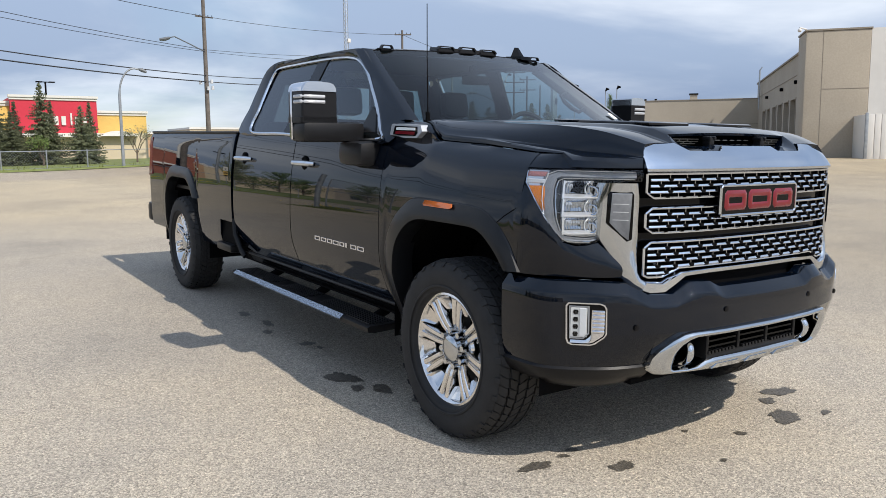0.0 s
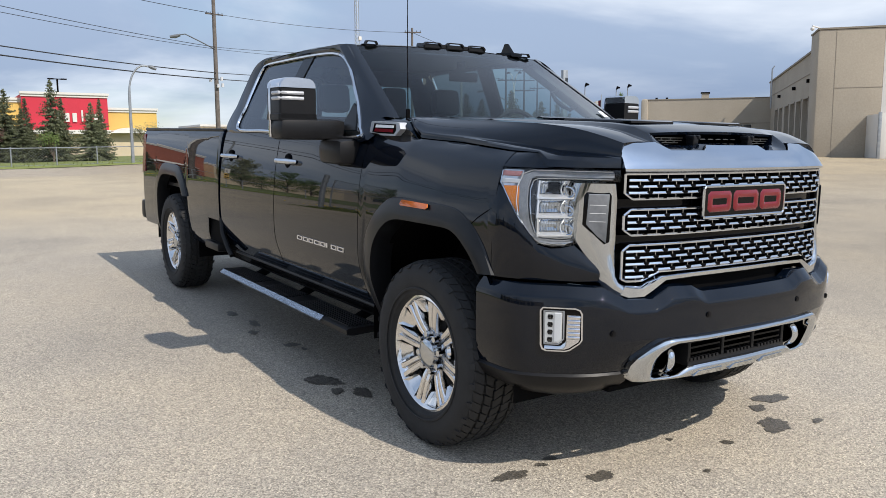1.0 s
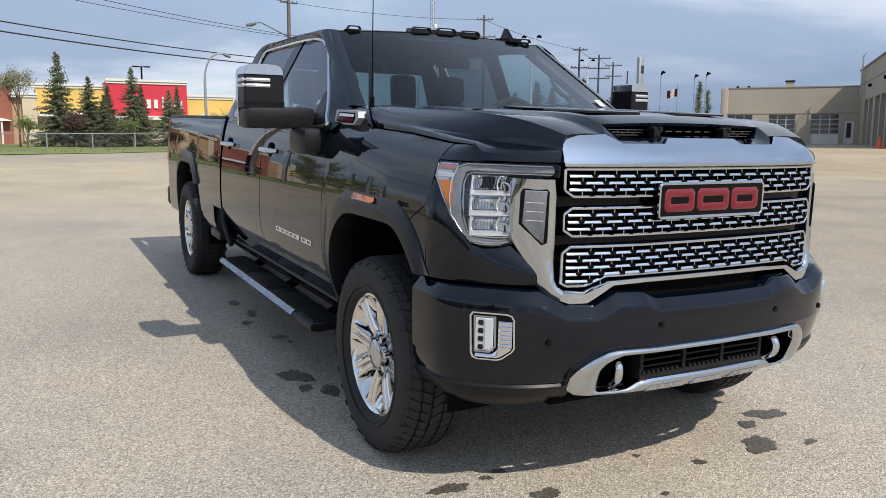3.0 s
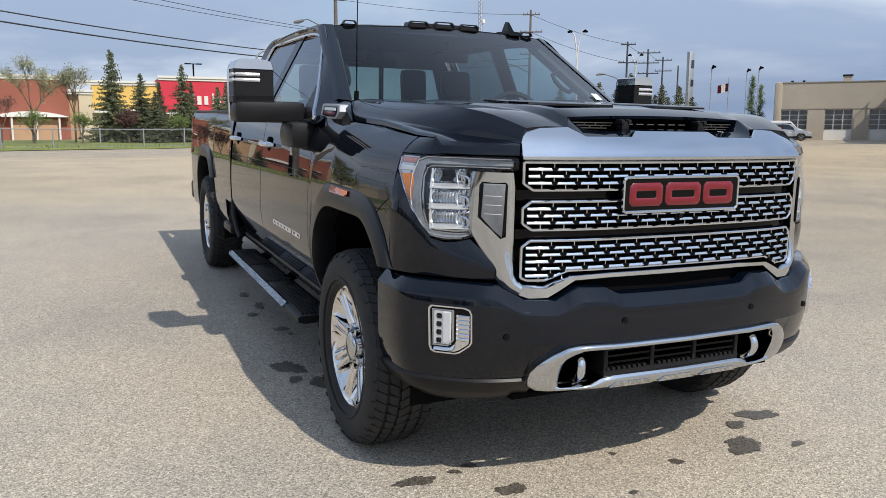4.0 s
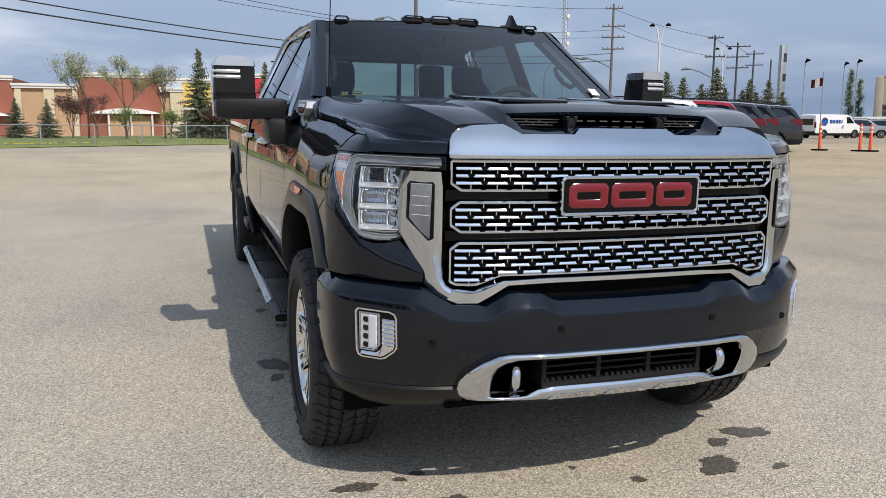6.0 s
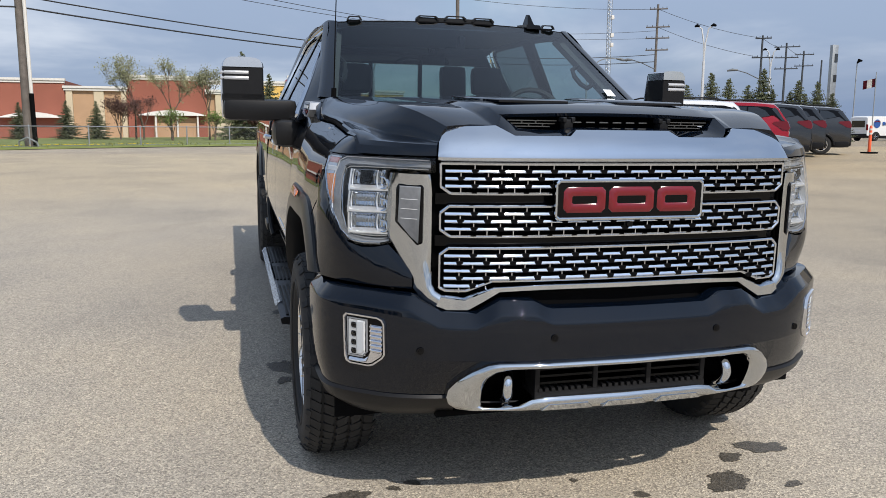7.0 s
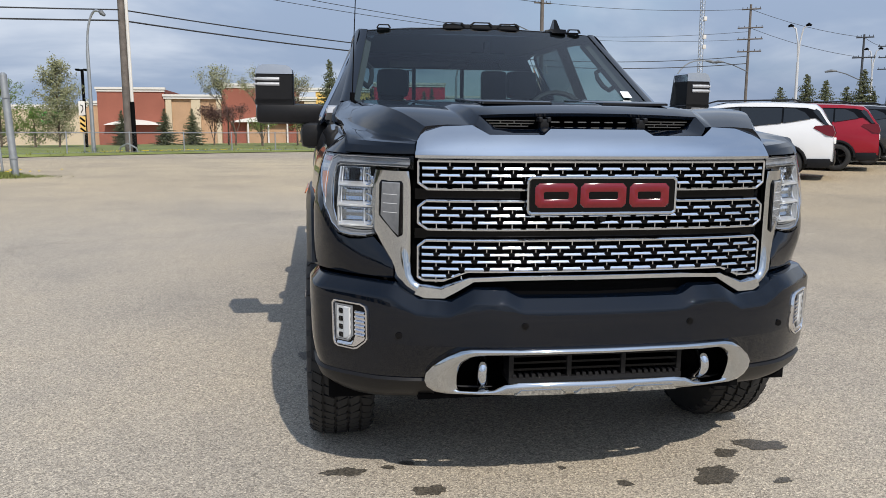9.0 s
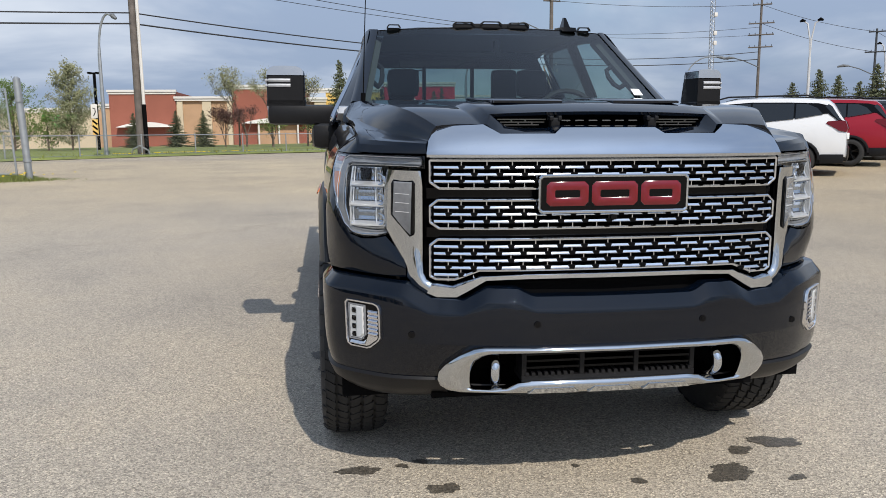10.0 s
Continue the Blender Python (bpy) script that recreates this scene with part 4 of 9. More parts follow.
def build_headlights():
    for s in SIDES:
        xs = [0.646, 0.69, 0.762, 0.79, 0.82, 0.85, 0.88, 0.905, 0.93, 0.95, 0.965, 0.975, 0.982]
        low = lambda x: 1.262 if x < 0.761 else lamp_bottom(x)
        P = lambda x, z, d: lamp_point(s, x, z, d)
        # bright bowl behind the lens
        bm = bmesh.new()
        sheet(bm, [[P(x, z, 0.06) for z in span(low(x), 1.305, 6)] for x in xs[2:]])
        lamp = part("headlight", bm, SMOKED, truck, "headlight with three stacked projector units")
        bm = bmesh.new()
        rim = [(x, 1.309) for x in xs] + [(x, low(x)) for x in reversed(xs)]
        sheet(bm, [[P(x, z, d) for d in (-0.003, 0.012, 0.06)] for x, z in rim + rim[:1]])
        part("headlight_shell", bm, GLOSSBLACK, lamp)
        # translucent guide: along the top to the grille, down the outer side and under the units
        path = [(0.655, 1.285), (0.72, 1.286), (0.80, 1.287), (0.86, 1.289), (0.915, 1.289), (0.935, 1.276), (0.940, 1.24), (0.938, 1.18), (0.931, 1.12), (0.916, 1.062), (0.892, 1.032), (0.85, 1.023), (0.80, 1.022), (0.772, 1.028)]
        wide = [0.013, 0.014, 0.014, 0.015, 0.015, 0.016, 0.015, 0.014, 0.014, 0.014, 0.013, 0.012, 0.010, 0.008]
        bm = bmesh.new()
        rows = []
        for i, ((x, z), w) in enumerate(zip(path, wide)):
            a, b = path[max(0, i - 1)], path[min(len(path) - 1, i + 1)]
            tx_, tz_ = b[0] - a[0], b[1] - a[1]
            L = math.hypot(tx_, tz_)
            nx, nz = -tz_ / L * w, tx_ / L * w
            rows.append([P(x + nx * k, z + nz * k, d) for k, d in ((-1, 0.045), (-1, 0.018), (-0.6, 0.010), (0, 0.013), (0.6, 0.010), (1, 0.018), (1, 0.045))])
        sheet(bm, rows)
        part("light_guide", bm, GUIDE, lamp, "clear running-light guide", sharp=25)
        bm = bmesh.new()
        line = [(0.66, 1.270), (0.76, 1.271), (0.86, 1.272), (0.905, 1.271), (0.918, 1.262), (0.923, 1.23), (0.920, 1.17), (0.914, 1.11), (0.902, 1.062), (0.88, 1.044), (0.82, 1.039), (0.778, 1.041)]
        tube(bm, [P(x, z, 0.012) for x, z in line], 0.0032, 6)
        part("brow_line", bm, CHROME, lamp)
        bm = bmesh.new()
        line = [(0.66, 1.300), (0.76, 1.301), (0.86, 1.303), (0.925, 1.303), (0.946, 1.288), (0.953, 1.24), (0.951, 1.18), (0.944, 1.118), (0.929, 1.056), (0.900, 1.020), (0.85, 1.012), (0.80, 1.012)]
        tube(bm, [P(x, z, 0.010) for x, z in line], 0.0022, 6)
        part("guide_edge", bm, REFLECT, lamp)
        # stacked units: bowl with bright ledge and ribs
        for i, (z0, z1) in enumerate(((1.197, 1.262), (1.123, 1.188), (1.050, 1.114))):
            xa, xb = 0.778, 0.902 - 0.003 * i
            mid = lambda k: xa + (xb - xa) * k
            Q = lambda k, v, d: P(mid(k), z0 + (z1 - z0) * v, d)
            # deep mirror bowl with upright flutes
            bm = bmesh.new()
            rows = []
            for a, k in enumerate(span(0.03, 1.0, 25)):
                side = abs(2 * k - 1)
                rows.append([Q(k + 0.02 * (2 * v - 1) * (k - 0.5), v, 0.052 - 0.030 * max(side ** 4, abs(2 * v - 1) ** 3) + (0.0055 if a % 2 else 0.0)) for v in span(0.06, 1.0, 6)])
            sheet(bm, rows)
            unit = part("projector_unit", bm, CHROME, lamp, "projector unit with a fluted mirror bowl", sharp=8)
            # dark lens deep in the upper bowl
            if i == 0:
                bm = bmesh.new()
                sheet(bm, [[Q(k, 0.30, 0.034), Q(k, 0.6, 0.016), Q(k, 0.96, 0.020)] for k in (0.36, 0.46, 0.62, 0.72)])
                bmesh.ops.solidify(bm, geom=bm.faces[:], thickness=0.006)
                part("projector_lens", bm, GLOSSBLACK, unit, "dark projector lens")
            for k in (0.24, 0.90):
                bm = bmesh.new()
                tube(bm, [Q(k + 0.05 * (k - 0.5) * v, v, 0.012 + 0.022 * math.sin(math.pi * v)) for v in span(0.10, 0.98, 7)], 0.0024, 6)
                part("reflector_rib", bm, REFLECT, unit)
            # bright rounded return towards the grille
            bm = bmesh.new()
            tube(bm, [Q(0.16, 0.02, 0.010), Q(0.04, 0.06, 0.008), Q(-0.01, 0.20, 0.007), Q(0.0, 0.46, 0.008), Q(0.06, 0.62, 0.012), Q(0.16, 0.68, 0.020)], [0.0040, 0.0055, 0.006, 0.0055, 0.0042, 0.003], 8)
            part("reflector_cheek", bm, CHROME, unit)
            # ledge under the bowl
            bm = bmesh.new()
            sheet(bm, [[Q(k, -0.10, 0.014), Q(k, -0.05, 0.005), Q(k, 0.03, 0.005), Q(k, 0.10, 0.016), Q(k, 0.18, 0.042)] for k in (-0.01, 0.06, 0.2, 0.4, 0.6, 0.8, 0.96, 1.02)])
            part("reflector_ledge", bm, REFLECT, unit)
            bm = bmesh.new()
            sheet(bm, [[Q(1.03, v, 0.006), Q(0.985, v, 0.006), Q(0.94, v, 0.036)] for v in (-0.1, 0.3, 0.7, 1.02)])
            part("reflector_end", bm, REFLECT, unit)
        bm = bmesh.new()
        sheet(bm, [[P(x, 1.263, 0.045), P(x, 1.266, 0.012)] for x in (0.776, 0.82, 0.86, 0.902)])
        part("unit_top", bm, CHROME, lamp)
        # outer stack: two pale strips over the amber one, on a bright carrier
        bm = bmesh.new()
        sheet(bm, [[P(0.943, z, 0.030), P(0.943, z, 0.016), P(x, z, 0.020)] for z, x in ((1.130, 0.950), (1.165, 0.960), (1.205, 0.972), (1.238, 0.978), (1.270, 0.979), (1.302, 0.979))])
        part("strip_carrier", bm, REFLECT, lamp)
        bm = bmesh.new()
        prism(bm, [(0.944, 1.140), (0.958, 1.165), (0.970, 1.205), (0.975, 1.238), (0.950, 1.240), (0.946, 1.20)], lambda u, v, d: P(u, v, 0.022 - d), 0.0, 0.014, 0.003)
        part("turn_signal", bm, AMBER, lamp, "amber turn signal")
        for z0, z1, mat in ((1.250, 1.266, FROST), (1.277, 1.297, PINK)):
            bm = bmesh.new()
            prism(bm, [(0.951, z0), (0.976, z0), (0.977, z1), (0.947, z1)], lambda u, v, d: P(u, v, 0.022 - d), 0.0, 0.014, 0.003)
            part("side_strip", bm, mat, lamp)
        bm = bmesh.new()
        tube(bm, [P(x, lamp_bottom(x) + 0.008, 0.006) for x in (0.80, 0.85, 0.89, 0.92, 0.945, 0.965, 0.975)] + [P(0.980, 1.25, 0.006), P(0.980, 1.298, 0.006)], 0.0036, 6)
        part("lamp_edge", bm, CHROME, lamp)
        # lens
        bm = bmesh.new()
        sheet(bm, [[P(x, low(x) + (1.309 - low(x)) * k, -0.004 - 0.006 * math.sin(math.pi * k)) for k in span(0, 1, 6)] for x in xs])
        part("headlight_lens", bm, LAMPGLASS, lamp, "clear lens").visible_shadow = False
        # painted corner under the lamp
        bm = bmesh.new()
        cx = [0.712, 0.74, 0.776, 0.82, 0.86, 0.90, 0.935, 0.96, 0.978, 0.985]
        hi = lambda x: (table(((0.70, 0.93), (0.742, 0.98), (0.772, 1.018)), x) if x < 0.772 else lamp_bottom(x)) - 0.006
        zz = lambda x: [0.872 + (hi(x) - 0.872) * k for k in span(0, 1, 6)]
        solid(bm, [[lamp_point(s, x, z, -0.004 - 0.012 * math.sin(math.pi * k / 5)) for k, z in enumerate(zz(x))] for x in cx], [[lamp_point(s, x, z, 0.03) for z in zz(x)] for x in cx])
        part("front_corner", bm, PAINT, truck)


def bump_top(x):
    return table(((0.0, 0.811), (0.29, 0.813), (0.345, 0.841), (0.45, 0.842), (0.53, 0.797), (0.645, 0.800), (0.735, 0.848), (0.85, 0.852), (1.003, 0.852)), abs(x))


def tuck(x, z):
    """How far the bumper's lower part falls back under its middle."""
    return 0.37 * max(0.0, 0.65 - z) * max(0.0, min(1.0, (0.90 - abs(x)) / 0.3))


def build_bumper():
    xs = [0, 0.1, 0.2, 0.28, 0.30, 0.325, 0.345, 0.40, 0.45, 0.49, 0.53, 0.58, 0.61, 0.645, 0.69, 0.735, 0.78, 0.82, 0.86, 0.90, 0.935, 0.96, 0.975, 0.988, 0.996, 1.001, 1.0035, 1.0045, 1.005]
    xs = [-x for x in reversed(xs[1:])] + xs
    def base(x, d, z):
        # the outward direction turns with the bumper's sweep
        a = table(((0, 0), (0.45, 0.12), (0.7, 0.5), (0.88, 0.8), (0.96, 1.1), (0.985, 1.35), (1.0, 1.5), (1.005, 1.57)), abs(x))
        return (x + math.copysign(math.sin(a), x) * d, bump_y(x) - math.cos(a) * d + tuck(x, z), z)
    def upper(x):
        t = bump_top(x)
        return [base(x, -0.09, t + 0.008), base(x, -0.041, t + 0.0075), base(x, -0.036, t + 0.0060), base(x, -0.033, t + 0.0025), base(x, -0.006, t - 0.029), base(x, -0.0025, t - 0.0345), base(x, 0.0, t - 0.042), base(x, 0.0, 0.72), base(x, -0.002, 0.648)]
    bm = bmesh.new()
    sheet(bm, [upper(x) for x in xs])
    skin(bm, 0.012)
    part("bumper", bm, PAINT, truck, "black painted front bumper", sharp=30)
    for s in SIDES:
        side = [x for x in xs if x > 0.60]
        bm = bmesh.new()
        sheet(bm, [[base(s * x, -0.002, 0.648), base(s * x, -0.004, 0.60), base(s * x, -0.01, 0.55), base(s * x, -0.022, 0.505)] for x in side])
        skin(bm, 0.012)
        part("bumper_corner", bm, PAINT, truck)
        bm = bmesh.new()
        side = [x for x in xs if x > 0.57]
        up = lambda x: 0.012 * max(0.0, (x - 0.86) / 0.143) ** 1.5
        sheet(bm, [[base(s * x, -0.022, 0.507), base(s * x, -0.012, 0.497), base(s * x, -0.030, 0.455), base(s * x, -0.060, 0.422 + up(x)), base(s * x, -0.092, 0.400 + up(x)), base(s * x, -0.14, 0.392 + up(x))] for x in side])
        skin(bm, 0.012)
        part("bumper_valance", bm, TRIM, truck)
    bm = bmesh.new()
    sheet(bm, [[base(x, -0.04, 0.462), base(x, -0.08, 0.44), base(x, -0.18, 0.415 + 0.03 * (x / 0.62) ** 4)] for x in xs if abs(x) < 0.62])
    skin(bm, 0.01)
    part("air_dam", bm, TRIM, truck)
    for s in SIDES:
        bm = bmesh.new()
        lowz = lambda x: table(((0.44, 0.640), (0.495, 0.628), (0.54, 0.60), (0.585, 0.56), (0.60, 0.53), (0.612, 0.505)), x)
        sheet(bm, [[base(s * x, -0.002, 0.650), base(s * x, -0.004, (0.65 + lowz(x)) / 2), base(s * x, -0.008, lowz(x))] for x in (0.44, 0.47, 0.495, 0.52, 0.54, 0.565, 0.585, 0.60, 0.612)])
        skin(bm, 0.012)
        part("bumper_gusset", bm, PAINT, truck)
    # chrome surround of the lower opening
    place = lambda u, v, d: (u, bump_y(u) - 0.012 - d + tuck(u, v), v)
    half_o = [(0.0, 0.648), (0.30, 0.648), (0.46, 0.646), (0.495, 0.638), (0.54, 0.612), (0.585, 0.572), (0.607, 0.54), (0.61, 0.51), (0.60, 0.482), (0.575, 0.464), (0.54, 0.458), (0.42, 0.457), (0.36, 0.456), (0.31, 0.454), (0.20, 0.453), (0.0, 0.453)]
    half_i = [(0.0, 0.622), (0.30, 0.622), (0.43, 0.620), (0.46, 0.610), (0.485, 0.592), (0.497, 0.568), (0.502, 0.545), (0.502, 0.52), (0.500, 0.495), (0.495, 0.481), (0.48, 0.476), (0.42, 0.476), (0.375, 0.479), (0.335, 0.500), (0.29, 0.506), (0.0, 0.506)]
    bm = bmesh.new()
    ribbon(bm, half_o + [(-u, v) for u, v in reversed(half_o)][1:], half_i + [(-u, v) for u, v in reversed(half_i)][1:], place, 0.03, 0.016, True)
    part("bumper_surround", bm, DARKCHROME, truck, "chrome surround of the lower opening")
    for a, b in ((-0.30, -0.115), (-0.085, 0.085), (0.115, 0.30)):
        bm = bmesh.new()
        prism(bm, [(a, 0.460), (b, 0.460), (b - 0.02, 0.482), (a + 0.02, 0.482)], place, 0.008, 0.019, 0.003)
        part("skid_pad", bm, DARKCHROME, truck)
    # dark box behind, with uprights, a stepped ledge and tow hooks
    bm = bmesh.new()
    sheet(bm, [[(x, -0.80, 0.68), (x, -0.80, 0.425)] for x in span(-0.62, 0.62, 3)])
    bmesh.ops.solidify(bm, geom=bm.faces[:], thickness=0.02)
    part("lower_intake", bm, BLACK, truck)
    for z in (0.55, 0.575, 0.60):
        bm = bmesh.new()
        box(bm, -0.30, 0.30, -0.93, -0.84, z - 0.004, z + 0.004)
        part("lower_slat", bm, GLOSSBLACK, truck)
    bm = bmesh.new()
    box(bm, -0.32, 0.32, -0.938, -0.82, 0.50, 0.522, 0.004)
    for i in range(27):
        x = -0.30 + i * 0.0231
        if abs(abs(x) - 0.1) > 0.018:
            box(bm, x - 0.007, x + 0.007, -0.940, -0.86, 0.52, 0.534, 0.002)
    part("lower_ledge", bm, TRIM, truck)
    for x in (-0.31, -0.10, 0.10, 0.31):
        bm = bmesh.new()
        box(bm, x - 0.009, x + 0.009, -0.935, -0.84, 0.50, 0.64, 0.004)
        part("lower_upright", bm, TRIM, truck)
    for s in SIDES:
        bm = bmesh.new()
        ring = [(-0.872 - 0.054 * math.cos(a), 0.542 + 0.049 * math.sin(a)) for a in span(-1.75, 1.75, 17)]
        bend = lambda z: s * (0.412 - 0.008 * (abs(z - 0.542) / 0.049) ** 2)
        tube(bm, [(bend(ring[0][1]), -0.80, ring[0][1])] + [(bend(z), y, z) for y, z in ring] + [(bend(ring[-1][1]), -0.80, ring[-1][1])], 0.0195, 10)
        part("tow_hook", bm, CHROME, truck, "chrome tow hook")
    # parking sensors
    for x, z in ((-0.70, 0.68), (-0.28, 0.728), (0.315, 0.728), (0.72, 0.68)):
        bm = bmesh.new()
        disc(bm, (x, bump_y(x) - 0.004, z), 0.012, 0.010, "y", 14)
        disc(bm, (x, bump_y(x) - 0.0055, z), 0.007, 0.008, "y", 12)
        part("parking_sensor", bm, GLOSSBLACK, truck)
    # fog lamps: chrome bezel, lit chamber with dark slots, ribbed block and a sloping floor
    for s in SIDES:
        place = lambda u, v, d: base(s * u, d, v)
        o = [(0.912, 0.783), (0.822, 0.783), (0.808, 0.776), (0.801, 0.760), (0.799, 0.655), (0.806, 0.640), (0.832, 0.611), (0.846, 0.605), (0.900, 0.605), (0.912, 0.612), (0.917, 0.630), (0.920, 0.770)]
        i = [(0.908, 0.775), (0.825, 0.775), (0.813, 0.769), (0.808, 0.757), (0.806, 0.658), (0.811, 0.645), (0.836, 0.619), (0.848, 0.613), (0.897, 0.613), (0.906, 0.619), (0.910, 0.632), (0.913, 0.765)]
        bm = bmesh.new()
        ribbon(bm, o + o[:1], i + i[:1], lambda u, v, d: place(u, v, 0.003 + d), 0.02, 0.006)
        bez = part("fog_lamp", bm, SATIN, truck, "fog lamp in a chrome bezel")
        bm = bmesh.new()
        prism(bm, i, place, -0.010, 0.0015)
        part("fog_back", bm, GLOSSBLACK, bez)
        # chamber: a pale tray inside a grey rim
        tray = [(0.910, 0.768), (0.852, 0.768), (0.851, 0.655), (0.866, 0.632), (0.907, 0.632)]
        inner = [(0.905, 0.763), (0.857, 0.763), (0.856, 0.657), (0.868, 0.638), (0.903, 0.638)]
        bm = bmesh.new()
        ribbon(bm, tray + tray[:1], inner + inner[:1], lambda u, v, d: place(u, v, 0.003 + d), 0.004, 0.003)
        part("fog_chamber_rim", bm, GUIDE, bez)
        bm = bmesh.new()
        sheet(bm, [[place(u, v, 0.003 + 0.002 * ((a + c) % 2)) for a, v in enumerate(span(0.640, 0.762, 9))] for c, u in enumerate((0.904, 0.896, 0.884, 0.872, 0.858))])
        part("fog_reflector", bm, CLEAR, bez, "pale mirror tray", sharp=3)
        for k in range(4):
            z = 0.752 - k * 0.030
            bm = bmesh.new()
            prism(bm, [(0.896, z), (0.885, z), (0.883, z - 0.007), (0.885, z - 0.019), (0.895, z - 0.019), (0.898, z - 0.010)], place, 0.002, 0.0075, 0.002)
            part("fog_slot", bm, GLOSSBLACK, bez)
        bm = bmesh.new()
        prism(bm, [(0.879, 0.760), (0.861, 0.760), (0.860, 0.658), (0.868, 0.644), (0.879, 0.644)], place, 0.002, 0.009, 0.003)
        part("fog_guide", bm, FROST, bez, "white light strip")
        # ribbed block towards the grille
        bm = bmesh.new()
        sheet(bm, [[place(u, v, d) for u, d in ((0.846, 0.001), (0.840, 0.004), (0.809, 0.006))] for v in (0.658, 0.705, 0.752)])
        part("fog_rib_carrier", bm, SATIN, bez)
        for k in range(6):
            z = 0.746 - k * 0.0162
            bm = bmesh.new()
            tube(bm, [place(u, z, d) for u, d in ((0.843, 0.004), (0.836, 0.009), (0.822, 0.010), (0.809, 0.009))], 0.0042, 6)
            part("fog_rib", bm, SATIN, bez)
        # floor: bright slope along the lower edge and its chamfer
        bm = bmesh.new()
        lo = [(0.904, 0.616), (0.870, 0.615), (0.848, 0.616), (0.838, 0.621), (0.813, 0.647), (0.809, 0.657)]
        hi = [(0.904, 0.628), (0.872, 0.628), (0.862, 0.628), (0.850, 0.640), (0.846, 0.652), (0.845, 0.657)]
        sheet(bm, [[place(a, c, 0.007), place((a + e) / 2, (c + f) / 2, 0.006), place(e, f, 0.001)] for (a, c), (e, f) in zip(lo, hi)])
        part("fog_floor", bm, SATIN, bez)
        bm = bmesh.new()
        sheet(bm, [[place(u, v, 0.010) for v in (0.640, 0.70, 0.762)] for u in (0.904, 0.88, 0.858)])
        part("fog_glass", bm, LAMPGLASS, bez, "clear lens").visible_shadow = False


def glass_x(z):
    """Half width of the cabin's side glass at a height."""
    return 0.937 - (z - 1.45) * (0.495 if z > 1.45 else 0.27)


DLO = [(2.685, 1.456), (2.72, 1.60), (2.745, 1.76), (2.745, 1.885), (2.67, 1.926), (2.40, 1.933), (2.10, 1.936), (1.80, 1.934), (1.58, 1.925), (1.40, 1.895), (1.22, 1.815), (1.05, 1.70), (0.88, 1.58), (0.742, 1.458), (0.722, 1.418), (1.0, 1.410), (1.6, 1.428), (2.2, 1.443)]
BELT = ((0.60, 1.412), (1.0, 1.412), (1.6, 1.430), (2.2, 1.446), (2.6, 1.450))


def smooth_loop(p):
    """Twice as many points round a closed path, on a smooth curve."""
    n, out = len(p), []
    for i in range(n):
        a, b, c, d = p[i - 1], p[i], p[(i + 1) % n], p[(i + 2) % n]
        out += [b, tuple((9 * (q + r) - o - e) / 16 for o, q, r, e in zip(a, b, c, d))]
    return out


